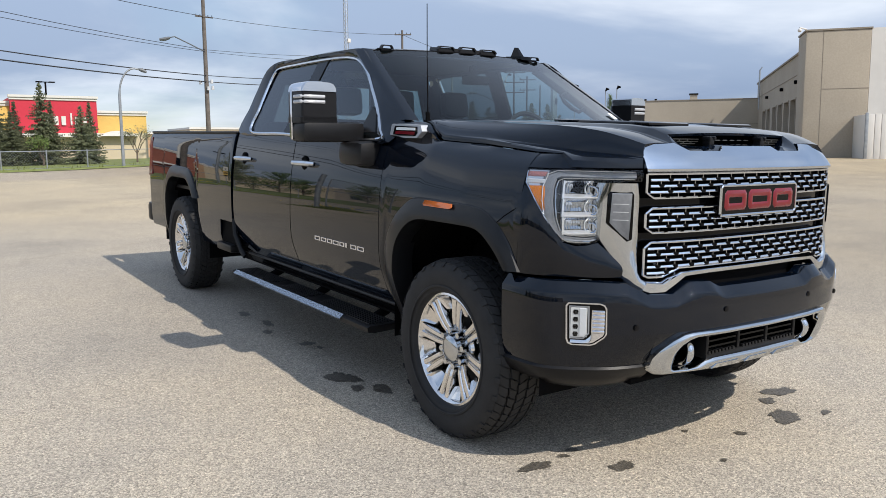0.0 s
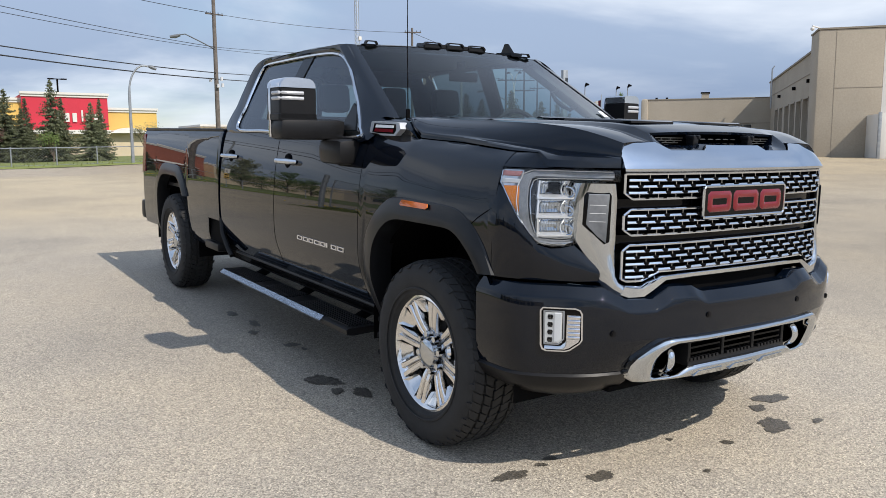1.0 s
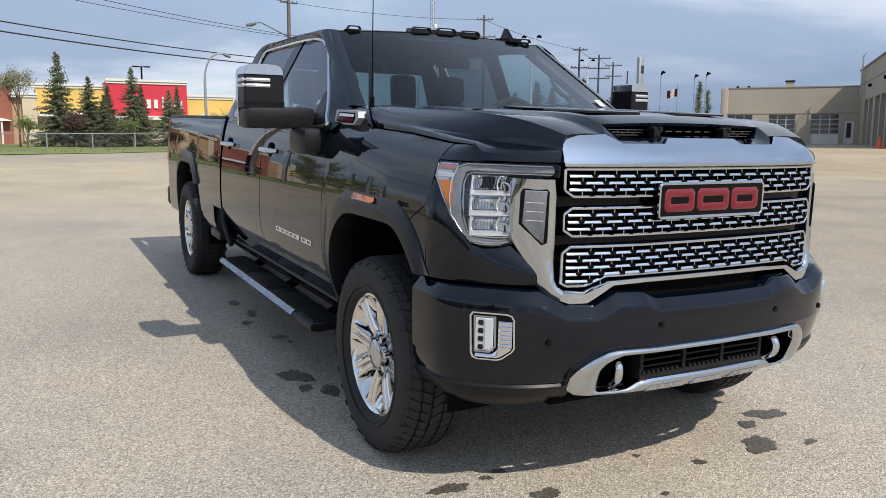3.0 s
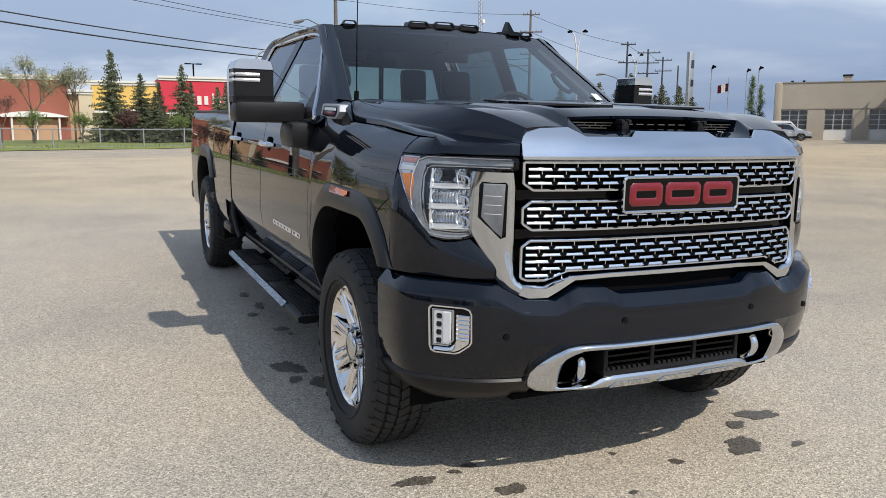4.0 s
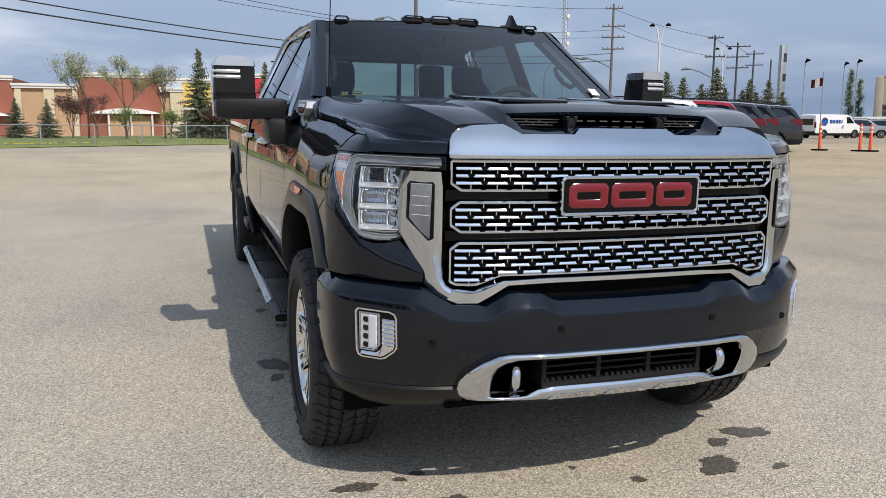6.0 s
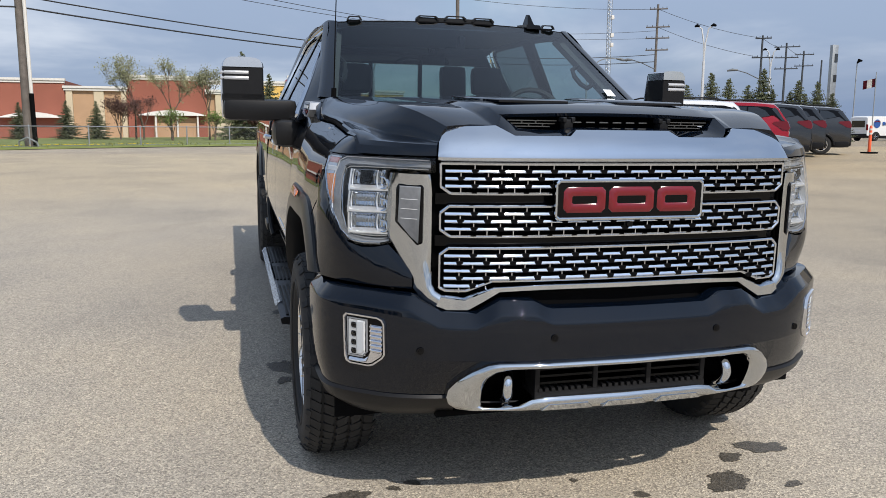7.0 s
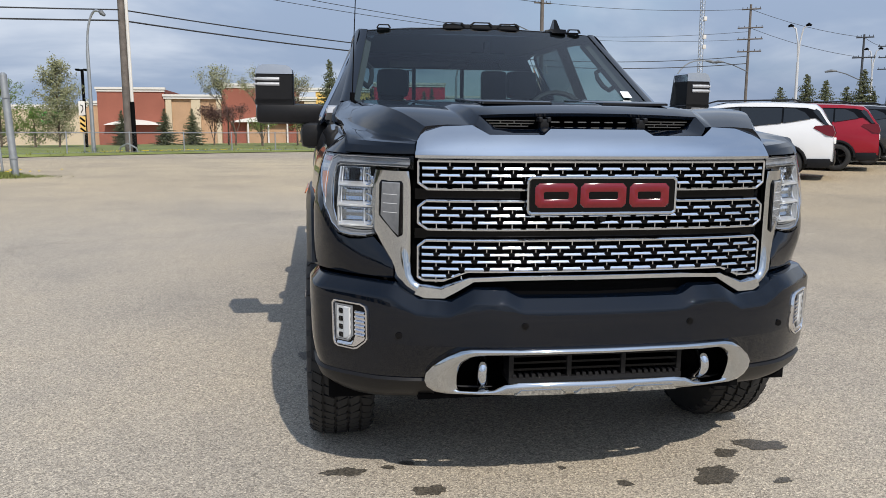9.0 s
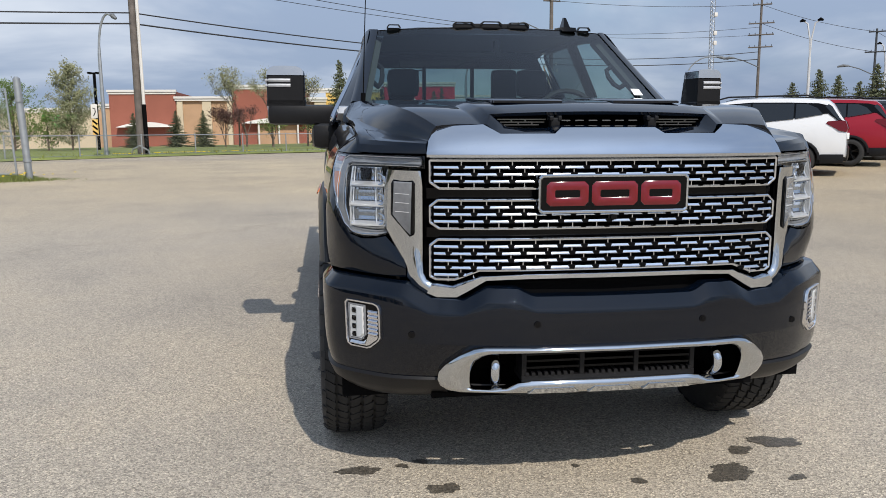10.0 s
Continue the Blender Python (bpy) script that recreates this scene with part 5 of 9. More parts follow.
def build_cabin():
    # roof skin with rolled edges
    bm = bmesh.new()
    rows = []
    for y, zc, half in ((1.33, 1.966, 0.690), (1.42, 1.990, 0.714), (1.6, 2.012, 0.728), (1.9, 2.026, 0.736), (2.3, 2.022, 0.732), (2.6, 2.004, 0.722), (2.78, 1.980, 0.704), (2.85, 1.952, 0.684)):
        row = []
        for u in (-1, -0.97, -0.92, -0.8, -0.55, -0.25, 0, 0.25, 0.55, 0.8, 0.92, 0.97, 1):
            edge = 0.036 * abs(u) ** 6 + 0.018 * u * u
            row.append((u * half, y - (0.075 if y < 1.35 else 0.04 if y < 1.5 else 0.0) * (1 - u * u), zc - edge))
        rows.append(row)
    sheet(bm, rows)
    bmesh.ops.solidify(bm, geom=bm.faces[:], thickness=0.02)
    part("roof", bm, PAINT, truck, sharp=30)
    for s in SIDES:
        # one side frame: from belt to roof, pierced by the window opening
        bm = bmesh.new()
        px = lambda z: table(((1.40, 0.963), (1.45, 0.941), (1.93, 0.738), (1.97, 0.722), (1.98, 0.712)), z)
        outer = []
        for i, (y, z) in enumerate(DLO):
            if i in (9, 10, 11, 12, 13):
                v = (1.0, 0.76, 0.52, 0.26, 0.02)[i - 9]
                outer.append((0.834 + (0.722 - 0.834) * v, 0.655 + (1.345 - 0.655) * v, 1.520 + (1.957 - 1.520) * v))
            elif i in (4, 5, 6, 7, 8):
                outer.append((px(1.972), y + (0.04 if i == 4 else 0), 1.972))
            elif i in (1, 2, 3):
                outer.append((px((1.62, 1.78, 1.915)[i - 1]), (2.925, 2.905, 2.87)[i - 1], (1.62, 1.78, 1.915)[i - 1]))
            elif i == 14:
                outer.append((0.950, 0.645, 1.400))
            else:
                low = table(BELT, y) - 0.012
                outer.append((body_x(y, low) + 0.003, y if i else 2.94, low))
        front, back = [], []
        both = smooth_loop(smooth_loop([a + b for a, b in zip(DLO, outer)]))
        opening = [p[:2] for p in both]
        for iy, iz, ox, oy, oz in both + both[:1]:
            my, mz, mx = (iy + oy) / 2, (iz + oz) / 2, (glass_x(iz) + ox) / 2
            front.append([(s * (glass_x(iz) - 0.006), iy, iz), (s * (glass_x(iz) + 0.007), iy, iz), (s * (mx + 0.010), my, mz), (s * ox, oy, oz)])
            back.append([(s * (glass_x(iz) - 0.03), iy, iz), (s * (glass_x(iz) - 0.035), iy, iz), (s * (mx - 0.035), my, mz), (s * (ox - 0.03), oy, oz - 0.004)])
        sheet(bm, front)
        sheet(bm, back)
        part("cabin_side", bm, PAINT, truck, sharp=30)
        # chrome window surround
        bm = bmesh.new()
        tube(bm, [(s * (glass_x(z) + 0.010), y, z) for y, z in opening + opening[:1]], 0.0105, 6)
        part("window_trim", bm, CHROME, truck, "chrome window surround")
        # glass, and the dark pillar between the doors
        top = lambda y: table(sorted((p, q) for p, q in opening[12:53]), y)
        for name, mat, ys, lab in (("front_window", SIDEGLASS, span(0.74, 1.95, 24), "clear side glass of the front door"), ("rear_window_pane", PRIVACY, (1.96, 2.10, 2.40, 2.60, 2.70), "dark privacy glass of the rear door")):
            bm = bmesh.new()
            sheet(bm, [[(s * glass_x(z), y + (z - 1.45) * (0.05 if y > 2.7 else 0), z) for z in span(table(BELT, y) - 0.006, max(table(BELT, y) - 0.004, top(y)), 5)] for y in ys])
            part(name, bm, mat, truck, lab).visible_shadow = False
        bm = bmesh.new()
        prism(bm, [(1.93, 1.448), (2.08, 1.448), (2.02, 1.935), (1.86, 1.935)], lambda u, v, d: (s * (glass_x(v) + d), u, v), -0.02, 0.006, 0.004)
        part("door_pillar", bm, GLOSSBLACK, truck)
        bm = bmesh.new()
        prism(bm, [(0.80, 1.45), (0.99, 1.45), (0.97, 1.60), (0.90, 1.575)], lambda u, v, d: (s * (glass_x(v) + d), u, v), -0.01, 0.006, 0.004)
        part("mirror_sail", bm, TRIM, truck)
    # windscreen
    def ws(u, v):
        half = 0.824 + (0.706 - 0.824) * v
        bow = 1 - (u) ** 2
        y = 0.64 + (1.33 - 0.64) * v - (0.25 - 0.18 * v) * bow
        z = 1.522 + (1.948 - 1.522) * v + 0.020 * bow * v - 0.012 * bow * (1 - v)
        return (u * half, y, z)
    bm = bmesh.new()
    sheet(bm, [[ws(u, v) for u in span(-1, 1, 15)] for v in span(0, 1, 9)])
    wscreen = part("windscreen", bm, WINDGLASS, truck, "raked windscreen, lightly tinted")
    wscreen.visible_shadow = False
    # frit band and pillars
    for s in SIDES:
        bm = bmesh.new()
        rows = []
        for v in span(-0.02, 1.02, 9):
            x, y, z = ws(1, v)
            xi, yi, zi = ws(0.955, v)
            rows.append([(s * (xi), yi - 0.003, zi + 0.003), (s * x, y - 0.002, z + 0.006), (s * (x + 0.018), y + 0.025, z + 0.009), (s * (x + 0.036), y + 0.075, z - 0.002), (s * (x + 0.0), y + 0.09, z - 0.03)])
        sheet(bm, rows)
        part("windscreen_pillar", bm, PAINT, truck)
    bm = bmesh.new()
    sheet(bm, [[ws(u, v)[0:1] + (ws(u, v)[1] + 0.004, ws(u, v)[2] - 0.004) for v in (0.93, 1.0, 1.03)] for u in span(-1, 1, 13)])
    part("windscreen_band", bm, BLACK, truck)
    # cowl with wipers
    bm = bmesh.new()
    sheet(bm, [[(u * 0.86, 0.42 + 0.10 * u * u, 1.506 - 0.005 * abs(u)), (u * 0.85, 0.46 + 0.10 * u * u, 1.500), (u * 0.84, 0.56 + 0.10 * u * u, 1.502)] for u in span(-1, 1, 13)])
    bmesh.ops.solidify(bm, geom=bm.faces[:], thickness=0.02)
    part("cowl", bm, TRIM, truck)
    for x0, x1 in ((-0.62, 0.02), (0.02, 0.66)):
        bm = bmesh.new()
        pts = []
        for k in span(0, 1, 7):
            u = (x0 + (x1 - x0) * k) / 0.8
            p = ws(u, 0.004 + 0.012 * k)
            pts.append((p[0], p[1] - 0.008, p[2] + 0.003))
        tube(bm, pts, 0.004, 6)
        tube(bm, [(x1 * 0.92, 0.47, 1.503), pts[3]], 0.006, 6)
        part("wiper", bm, TRIM, truck)
    # back wall of the cab with its rear window opening
    bm = bmesh.new()
    o = [(-0.93, 1.0), (-0.93, 1.44), (-0.66, 1.95), (0.66, 1.95), (0.93, 1.44), (0.93, 1.0)]
    i = [(-0.70, 1.47), (-0.70, 1.50), (-0.60, 1.82), (0.60, 1.82), (0.70, 1.50), (0.70, 1.47)]
    place = lambda u, v, d: (u, 2.93 - (v - 1.44) * 0.12 + d, v)
    ribbon(bm, o + o[:1], i + i[:1], place, 0.03, 0.0)
    part("cab_back", bm, PAINT, truck)
    pane = glass_material("rear_glass", (0.62, 0.68, 0.68), 0.04)
    for a, b in ((-0.70, -0.225), (-0.215, 0.16), (0.17, 0.70)):
        bm = bmesh.new()
        prism(bm, [(a, 1.47), (b, 1.47), (b * (0.86 if abs(b) > 0.5 else 1), 1.82), (a * (0.86 if abs(a) > 0.5 else 1), 1.82)], place, -0.012, -0.008)
        part("rear_window", bm, pane, truck).visible_shadow = False
    for x in (-0.22, 0.165):
        bm = bmesh.new()
        box(bm, x - 0.012, x + 0.012, 2.87, 2.92, 1.46, 1.83, 0.003)
        part("rear_window_divider", bm, BLACK, truck)


def build_interior():
    bm = bmesh.new()
    box(bm, -0.90, 0.90, 0.95, 2.90, 0.70, 0.74)
    box(bm, -0.92, -0.89, 0.95, 2.90, 0.70, 1.44)
    box(bm, 0.89, 0.92, 0.95, 2.90, 0.70, 1.44)
    part("cabin_floor", bm, CLOTH, truck)
    bm = bmesh.new()
    rows = [[(u * 0.80, 0.56, 1.48), (u * 0.80, 0.78, 1.50), (u * 0.80, 0.98, 1.49 + 0.02 * (u > 0)), (u * 0.80, 1.05, 1.40), (u * 0.80, 1.02, 0.9)] for u in span(-1, 1, 9)]
    sheet(bm, rows)
    part("dashboard", bm, CLOTH, truck)
    for s in SIDES:
        bm = bmesh.new()
        box(bm, s * 0.46 - 0.26, s * 0.46 + 0.26, 1.45, 1.95, 0.90, 1.10, 0.05)
        box(bm, -0.25, 0.25, -0.07, 0.07, 0, 0.54, 0.06, m=pose(s * 0.455, 1.95, 1.02, -14, 0, 0))
        box(bm, -0.11, 0.11, -0.055, 0.055, 0, 0.20, 0.05, m=pose(s * 0.455, 2.10, 1.575, -8, 0, 0))
        part("front_seat", bm, CLOTH, truck)
        bm = bmesh.new()
        box(bm, -0.104, 0.104, -0.05, 0.05, 0, 0.26, 0.045, m=pose(s * 0.407, 2.80, 1.555, -6, 0, 0))
        part("rear_headrest", bm, CLOTH, truck)
    bm = bmesh.new()
    box(bm, -0.80, 0.80, 2.35, 2.85, 0.90, 1.08, 0.05)
    box(bm, -0.80, 0.80, -0.07, 0.07, 0, 0.52, 0.06, m=pose(0, 2.72, 1.02, -12, 0, 0))
    part("rear_bench", bm, CLOTH, truck)
    bm = bmesh.new()
    rim = [(0.185 * math.cos(a), 0.185 * math.sin(a)) for a in span(0, 2 * math.pi, 25)]
    m = pose(0.46, 1.18, 1.43, 66, 0, 0)
    tube(bm, [m @ Vector((a, b, 0)) for a, b in rim], 0.016, 8, caps=False)
    tube(bm, [m @ Vector((-0.18, 0, 0)), m @ Vector((0.18, 0, 0))], 0.02, 6)
    tube(bm, [m @ Vector((0, -0.18, 0)), m @ Vector((0, 0, 0))], 0.025, 6)
    part("steering_wheel", bm, CLOTH, truck)
    bm = bmesh.new()
    box(bm, -0.105, 0.105, -0.012, 0.012, -0.030, 0.030, 0.012, m=pose(0.03, 1.24, 1.80, 8, 0, 0))
    box(bm, 0.012, 0.048, 1.24, 1.30, 1.82, 1.90, 0.012)
    part("rear_view_mirror", bm, GLOSSBLACK, truck)
    # inside trim and grab handle on each front pillar
    for s in SIDES:
        bm = bmesh.new()
        rows = []
        for k in span(0.05, 0.98, 8):
            x, y, z = 0.822 - 0.118 * k, 0.64 + 0.69 * k, 1.522 + 0.426 * k
            rows.append([(s * (x - 0.006), y + 0.012, z - 0.008), (s * (x - 0.062), y + 0.035, z - 0.03), (s * (x - 0.045), y + 0.13, z - 0.045), (s * (x - 0.005), y + 0.15, z - 0.04)])
        sheet(bm, rows)
        trim = part("pillar_trim", bm, PILLAR, truck, "grey cloth trim on the front pillar")
        bm = bmesh.new()
        a, c = Vector((0.735, 0.95, 1.64)), Vector((0.705, 1.10, 1.75))
        out = Vector((-0.05, 0.03, -0.04))
        pts = [a, a + out * 0.8, a.lerp(c, 0.3) + out, a.lerp(c, 0.7) + out, c + out * 0.8, c]
        tube(bm, [(s * p.x, p.y, p.z) for p in pts], 0.014, 8)
        part("grab_handle", bm, CLOTH, trim)
    bm = bmesh.new()
    sheet(bm, [[(u, 1.4, 1.945), (u, 2.8, 1.945)] for u in (-0.62, 0, 0.62)])
    part("headlining", bm, CLOTH, truck)
    bm = bmesh.new()
    prism(bm, [(0.640, 0.004), (0.700, 0.004), (0.697, 0.040), (0.640, 0.040)], lambda u, v, d: (u, 0.60 + v * 1.72 - (0.67 - u) * 0.45 + d, 1.553 + v), 0.0, 0.002)
    part("windscreen_sticker", bm, PAPER, truck, "white paper sticker inside the windscreen")


def build_mirrors():
    for s in SIDES:
        sx = lambda x: s * x
        def block(name, mat, x0, x1, y0, y1, z0, z1, r, parent, label=""):
            bm = bmesh.new()
            box(bm, min(s * x0, s * x1), max(s * x0, s * x1), y0, y1, z0, z1, r)
            return part(name, bm, mat, parent, label)
        # lower bar and arm
        arm = block("mirror_arm", TRIM, 0.962, 1.328, 0.93, 1.12, 1.396, 1.507, 0.034, truck, "black towing mirror on its arm")
        block("mirror_foot", TRIM, 0.93, 1.090, 0.75, 1.03, 1.268, 1.404, 0.045, arm)
        # tall head with a rounded outer shoulder
        prof = [(1.126, 1.507), (1.126, 1.655), (1.129, 1.684), (1.140, 1.704), (1.163, 1.715), (1.225, 1.719), (1.288, 1.717), (1.310, 1.708), (1.324, 1.688), (1.328, 1.655), (1.328, 1.507)]
        def shell(name, mat, lo, hi, grow, label=""):
            bm = bmesh.new()
            pts = [(1.228 + (u - 1.228) * (1 + grow), min(max(v, lo), hi) + (grow * 0.1 if v > 1.66 else 0)) for u, v in prof]
            rows = []
            for y, k in ((0.943, 0.93), (0.948, 0.975), (0.965, 1.0), (1.10, 1.0), (1.13, 0.97)):
                cu, cv = 1.228, (lo + max(v for u, v in pts)) / 2
                rows.append([(s * (cu + (u - cu) * k), y, cv + (v - cv) * k if v > lo + 0.01 else lo) for u, v in pts])
            g = sheet(bm, rows, closed=True)
            bm.faces.new(g[0]), bm.faces.new(g[-1])
            return part(name, bm, mat, arm, label)
        shell("mirror_head", TRIM, 1.507, 1.668, 0.0)
        shell("mirror_collar", TRIM, 1.500, 1.530, 0.035)
        shell("mirror_cap", SATIN, 1.668, 1.74, 0.022, "chrome mirror cap")
        for z in (1.640, 1.612):
            bm = bmesh.new()
            tube(bm, [(s * 1.20, 0.946, z), (s * 1.26, 0.945, z), (s * 1.312, 0.947, z), (s * 1.326, 0.957, z), (s * 1.328, 0.98, z), (s * 1.328, 1.04, z)], 0.0105, 8)
            part("mirror_light", bm, MIRRORLIGHT, arm, "white light strip")
        bm = bmesh.new()
        prism(bm, [(1.13, 1.42), (1.32, 1.42), (1.32, 1.70), (1.13, 1.70)], lambda u, v, d: (s * u, 1.125 + d, v), 0.0, 0.012, 0.006)
        part("mirror_glass", bm, CHROME, arm, "mirror glass")
        # bright outer edge of the head
        bm = bmesh.new()
        tube(bm, [(s * 1.326, 1.085, 1.41), (s * 1.329, 1.085, 1.52), (s * 1.329, 1.085, 1.66), (s * 1.322, 1.085, 1.69)], 0.008, 8)
        part("mirror_edge", bm, SATIN, arm)
        # the near one is folded out a little less, the far one is turned in
        for ob in [arm] + list(arm.children):
            for v in ob.data.vertices:
                if s < 0:
                    v.co.x += 0.030
                elif v.co.x > 1.13:
                    v.co.x = 1.13 + (v.co.x - 1.13) * 0.88
                if s > 0 and v.co.x > 1.10:
                    v.co.x = max(v.co.x, 1.160) if v.co.z > 1.50 else v.co.x


def build_trim():
    for s in SIDES:
        # door handles
        for y in (1.645, 2.725):
            bm = bmesh.new()
            tube(bm, [(s * 0.981, y + 0.13, 1.255), (s * 1.011, y + 0.11, 1.257), (s * 1.019, y, 1.258), (s * 1.011, y - 0.11, 1.257), (s * 0.981, y - 0.13, 1.255)], [0.012, 0.017, 0.018, 0.017, 0.012], 8)
            handle = part("door_handle", bm, CHROME, truck, "chrome door handle")
            # raised near-black oval: the grip hollow's shade put in as colour
            bm = bmesh.new()
            prism(bm, [(y + 0.042 * math.cos(q), 1.257 + 0.046 * math.sin(q)) for q in span(0, 2 * math.pi * 11 / 12, 12)], lambda u, v, d: (s * (0.974 + d), u, v), 0.0, 0.014, 0.004)
            part("handle_recess", bm, BLACK, handle)
        # bright maker's plates on the doors: plain bars
        y = 1.46
        for w in (0.075, 0.07, 0.065, 0.075, 0.055, 0.02, None, 0.07, 0.075):
            if w is None:
                y -= 0.035
                continue
            bm = bmesh.new()
            ribbon(bm, [(y, 0.79), (y - w, 0.79), (y - w, 0.818), (y, 0.818), (y, 0.79)], [(y - 0.008, 0.798), (y - w + 0.008, 0.798), (y - w + 0.008, 0.810), (y - 0.008, 0.810), (y - 0.008, 0.798)], lambda u, v, d: (s * (1.003 + d), u, v), 0.002, 0.003)
            part("door_bar", bm, SATIN, truck, "small bright bar on the front door")
            y -= w + 0.014
        # plate at the fender's rear top
        px = lambda u, v: 0.926 - (v - 1.42) * 0.22
        put = lambda u, v, d: (s * (px(u, v) + d), u, v)
        bm = bmesh.new()
        out = [(0.350, 1.458), (0.372, 1.488), (0.40, 1.492), (0.67, 1.498), (0.67, 1.440), (0.58, 1.434), (0.54, 1.424), (0.39, 1.424)]
        prism(bm, out, put, -0.045, 0.008, 0.004)
        plate = part("fender_plate", bm, SILVER, truck, "chrome plate with a small red mark")
        bm = bmesh.new()
        prism(bm, [(0.408, 1.434), (0.392, 1.450), (0.404, 1.482), (0.63, 1.488), (0.635, 1.443), (0.57, 1.436)], put, 0.0, 0.010, 0.002)
        part("plate_field", bm, GLOSSBLACK, plate)
        bm = bmesh.new()
        prism(bm, [(0.418, 1.463), (0.420, 1.476), (0.605, 1.481), (0.608, 1.466)], put, 0.0, 0.0115)
        part("plate_bar", bm, PAPER, plate)
        bm = bmesh.new()
        prism(bm, [(0.422, 1.441), (0.418, 1.456), (0.607, 1.461), (0.61, 1.446)], put, 0.0, 0.0115)
        part("plate_mark", bm, RED, plate)
        # running board with ribbed tread and bright edge
        bm = bmesh.new()
        prof = [(0.855, 0.378), (0.855, 0.397), (1.032, 0.397), (1.048, 0.389), (1.043, 0.362), (1.005, 0.355), (0.87, 0.362)]
        rows = [[(s * x, y, z) for x, z in prof] for y in (0.70 if s < 0 else 1.10, 2.86)]
        g = sheet(bm, rows, closed=True)
        bm.faces.new(g[0]), bm.faces.new(g[1])
        board = part("running_board", bm, TRIM, truck, "black running board with a bright edge")
        for k in range(7):
            x = 0.876 + k * 0.0225
            for a, b in ((0.74 if s < 0 else 1.14, 1.45), (1.62, 2.05), (2.20, 2.80)):
                bm = bmesh.new()
                box(bm, min(s * (x - 0.007), s * (x + 0.007)), max(s * (x - 0.007), s * (x + 0.007)), a, b, 0.395, 0.404, 0.002)
                part("tread_rib", bm, TRIM, board)
        bm = bmesh.new()
        rows = [[(s * 1.020, y, 0.403), (s * 1.032, y, 0.404), (s * 1.058, y, 0.380), (s * 1.052, y, 0.366)] for y in (1.02 if s < 0 else 1.16, 2.82)]
        sheet(bm, rows)
        bmesh.ops.solidify(bm, geom=bm.faces[:], thickness=0.006)
        part("board_edge", bm, CHROME, board, "bright metal edge")
        for y in (0.95, 1.75, 2.55):
            bm = bmesh.new()
            tube(bm, [(s * 0.70, y, 0.52), (s * 0.78, y, 0.42), (s * 0.90, y, 0.36)], 0.03, 8)
            part("board_bracket", bm, BLACK, board)
        # step at the front corner of the bed
        bm = bmesh.new()
        box(bm, min(s * 0.82, s * 1.01), max(s * 0.82, s * 1.01), 3.02, 3.36, 0.50, 0.565, 0.02)
        part("bed_step", bm, TRIM, truck, "black moulded step ahead of the rear wheel")
        bm = bmesh.new()
        box(bm, min(s * 0.80, s * 0.97), max(s * 0.80, s * 0.97), 2.95, 3.40, 0.56, 0.77)
        part("bed_step_recess", bm, BLACK, truck)
        bm = bmesh.new()
        tube(bm, [(s * 0.985, 2.98, 0.77), (s * 0.99, 2.95, 0.66), (s * 0.98, 2.86, 0.55), (s * 0.97, 2.80, 0.50)], 0.02, 8)
        part("bed_step_rim", bm, TRIM, truck)
        # tail lamp and bumper end
        bm = bmesh.new()
        prism(bm, [(5.38, 1.02), (5.51, 1.0), (5.515, 1.40), (5.42, 1.40)], lambda u, v, d: (s * (body_x(u, v) + d), u, v), -0.04, 0.008, 0.006)
        part("tail_lamp", bm, TAIL, truck, "red tail lamp")
        # bed rail cap
        bm = bmesh.new()
        box(bm, min(s * 0.86, s * 0.955), max(s * 0.86, s * 0.955), 2.99, 5.50, 1.435, 1.458, 0.008)
        part("bed_rail", bm, TRIM, truck)
    # bed
    bm = bmesh.new()
    box(bm, -0.93, 0.93, 2.99, 5.49, 0.92, 0.95)
    box(bm, -0.94, 0.94, 2.985, 3.03, 0.92, 1.45, 0.005)
    part("bed", bm, TRIM, truck)
    bm = bmesh.new()
    box(bm, -0.90, 0.90, 5.45, 5.51, 0.80, 1.44, 0.015)
    part("tailgate", bm, PAINT, truck)
    bm = bmesh.new()
    box(bm, -0.99, 0.99, 5.52, 5.68, 0.52, 0.72, 0.04)
    part("rear_bumper", bm, TRIM, truck)
    bm = bmesh.new()
    box(bm, -0.55, 0.55, -0.6, 5.4, 0.50, 0.66, 0.02)
    box(bm, -0.10, 0.10, -0.2, 4.5, 0.34, 0.55, 0.02)
    # low plate: unseen, added to keep sun from leaking in behind the bumper
    box(bm, -0.62, 0.62, -0.80, 0.9, 0.405, 0.425)
    box(bm, -0.86, 0.86, 0.7, 3.2, 0.44, 0.50)
    part("chassis", bm, BLACK, truck)
    for y in (AXLE_F, AXLE_R):
        bm = bmesh.new()
        tube(bm, [(-0.8, y, HUB_Z), (0.8, y, HUB_Z)], 0.06, 10)
        bmesh.ops.create_uvsphere(bm, u_segments=12, v_segments=8, radius=0.16, matrix=Matrix.Translation((0.1, y, HUB_Z)))
        part("axle", bm, BLACK, truck)
    # roof marker lamps: low lenses under open hoops
    def hoop(cx, w, y0, z0, name, parent, label=""):
        bm = bmesh.new()
        path = [(-w, 0.0), (-w * 0.93, 0.011), (-w * 0.70, 0.024), (w * 0.70, 0.024), (w * 0.93, 0.011), (w, 0.0)]
        rows = []
        for a, b in path:
            rows.append([(cx + a, y0, z0 + b), (cx + a * 0.84, y0, z0 + b * 0.76), (cx + a * 0.84, y0 + 0.022, z0 + b * 0.80), (cx + a, y0 + 0.03, z0 + b + 0.002)])
        g = sheet(bm, rows, closed=True)
        bm.faces.new(g[0]), bm.faces.new(g[-1])
        ob = part(name, bm, TRIM, parent, label)
        bm = bmesh.new()
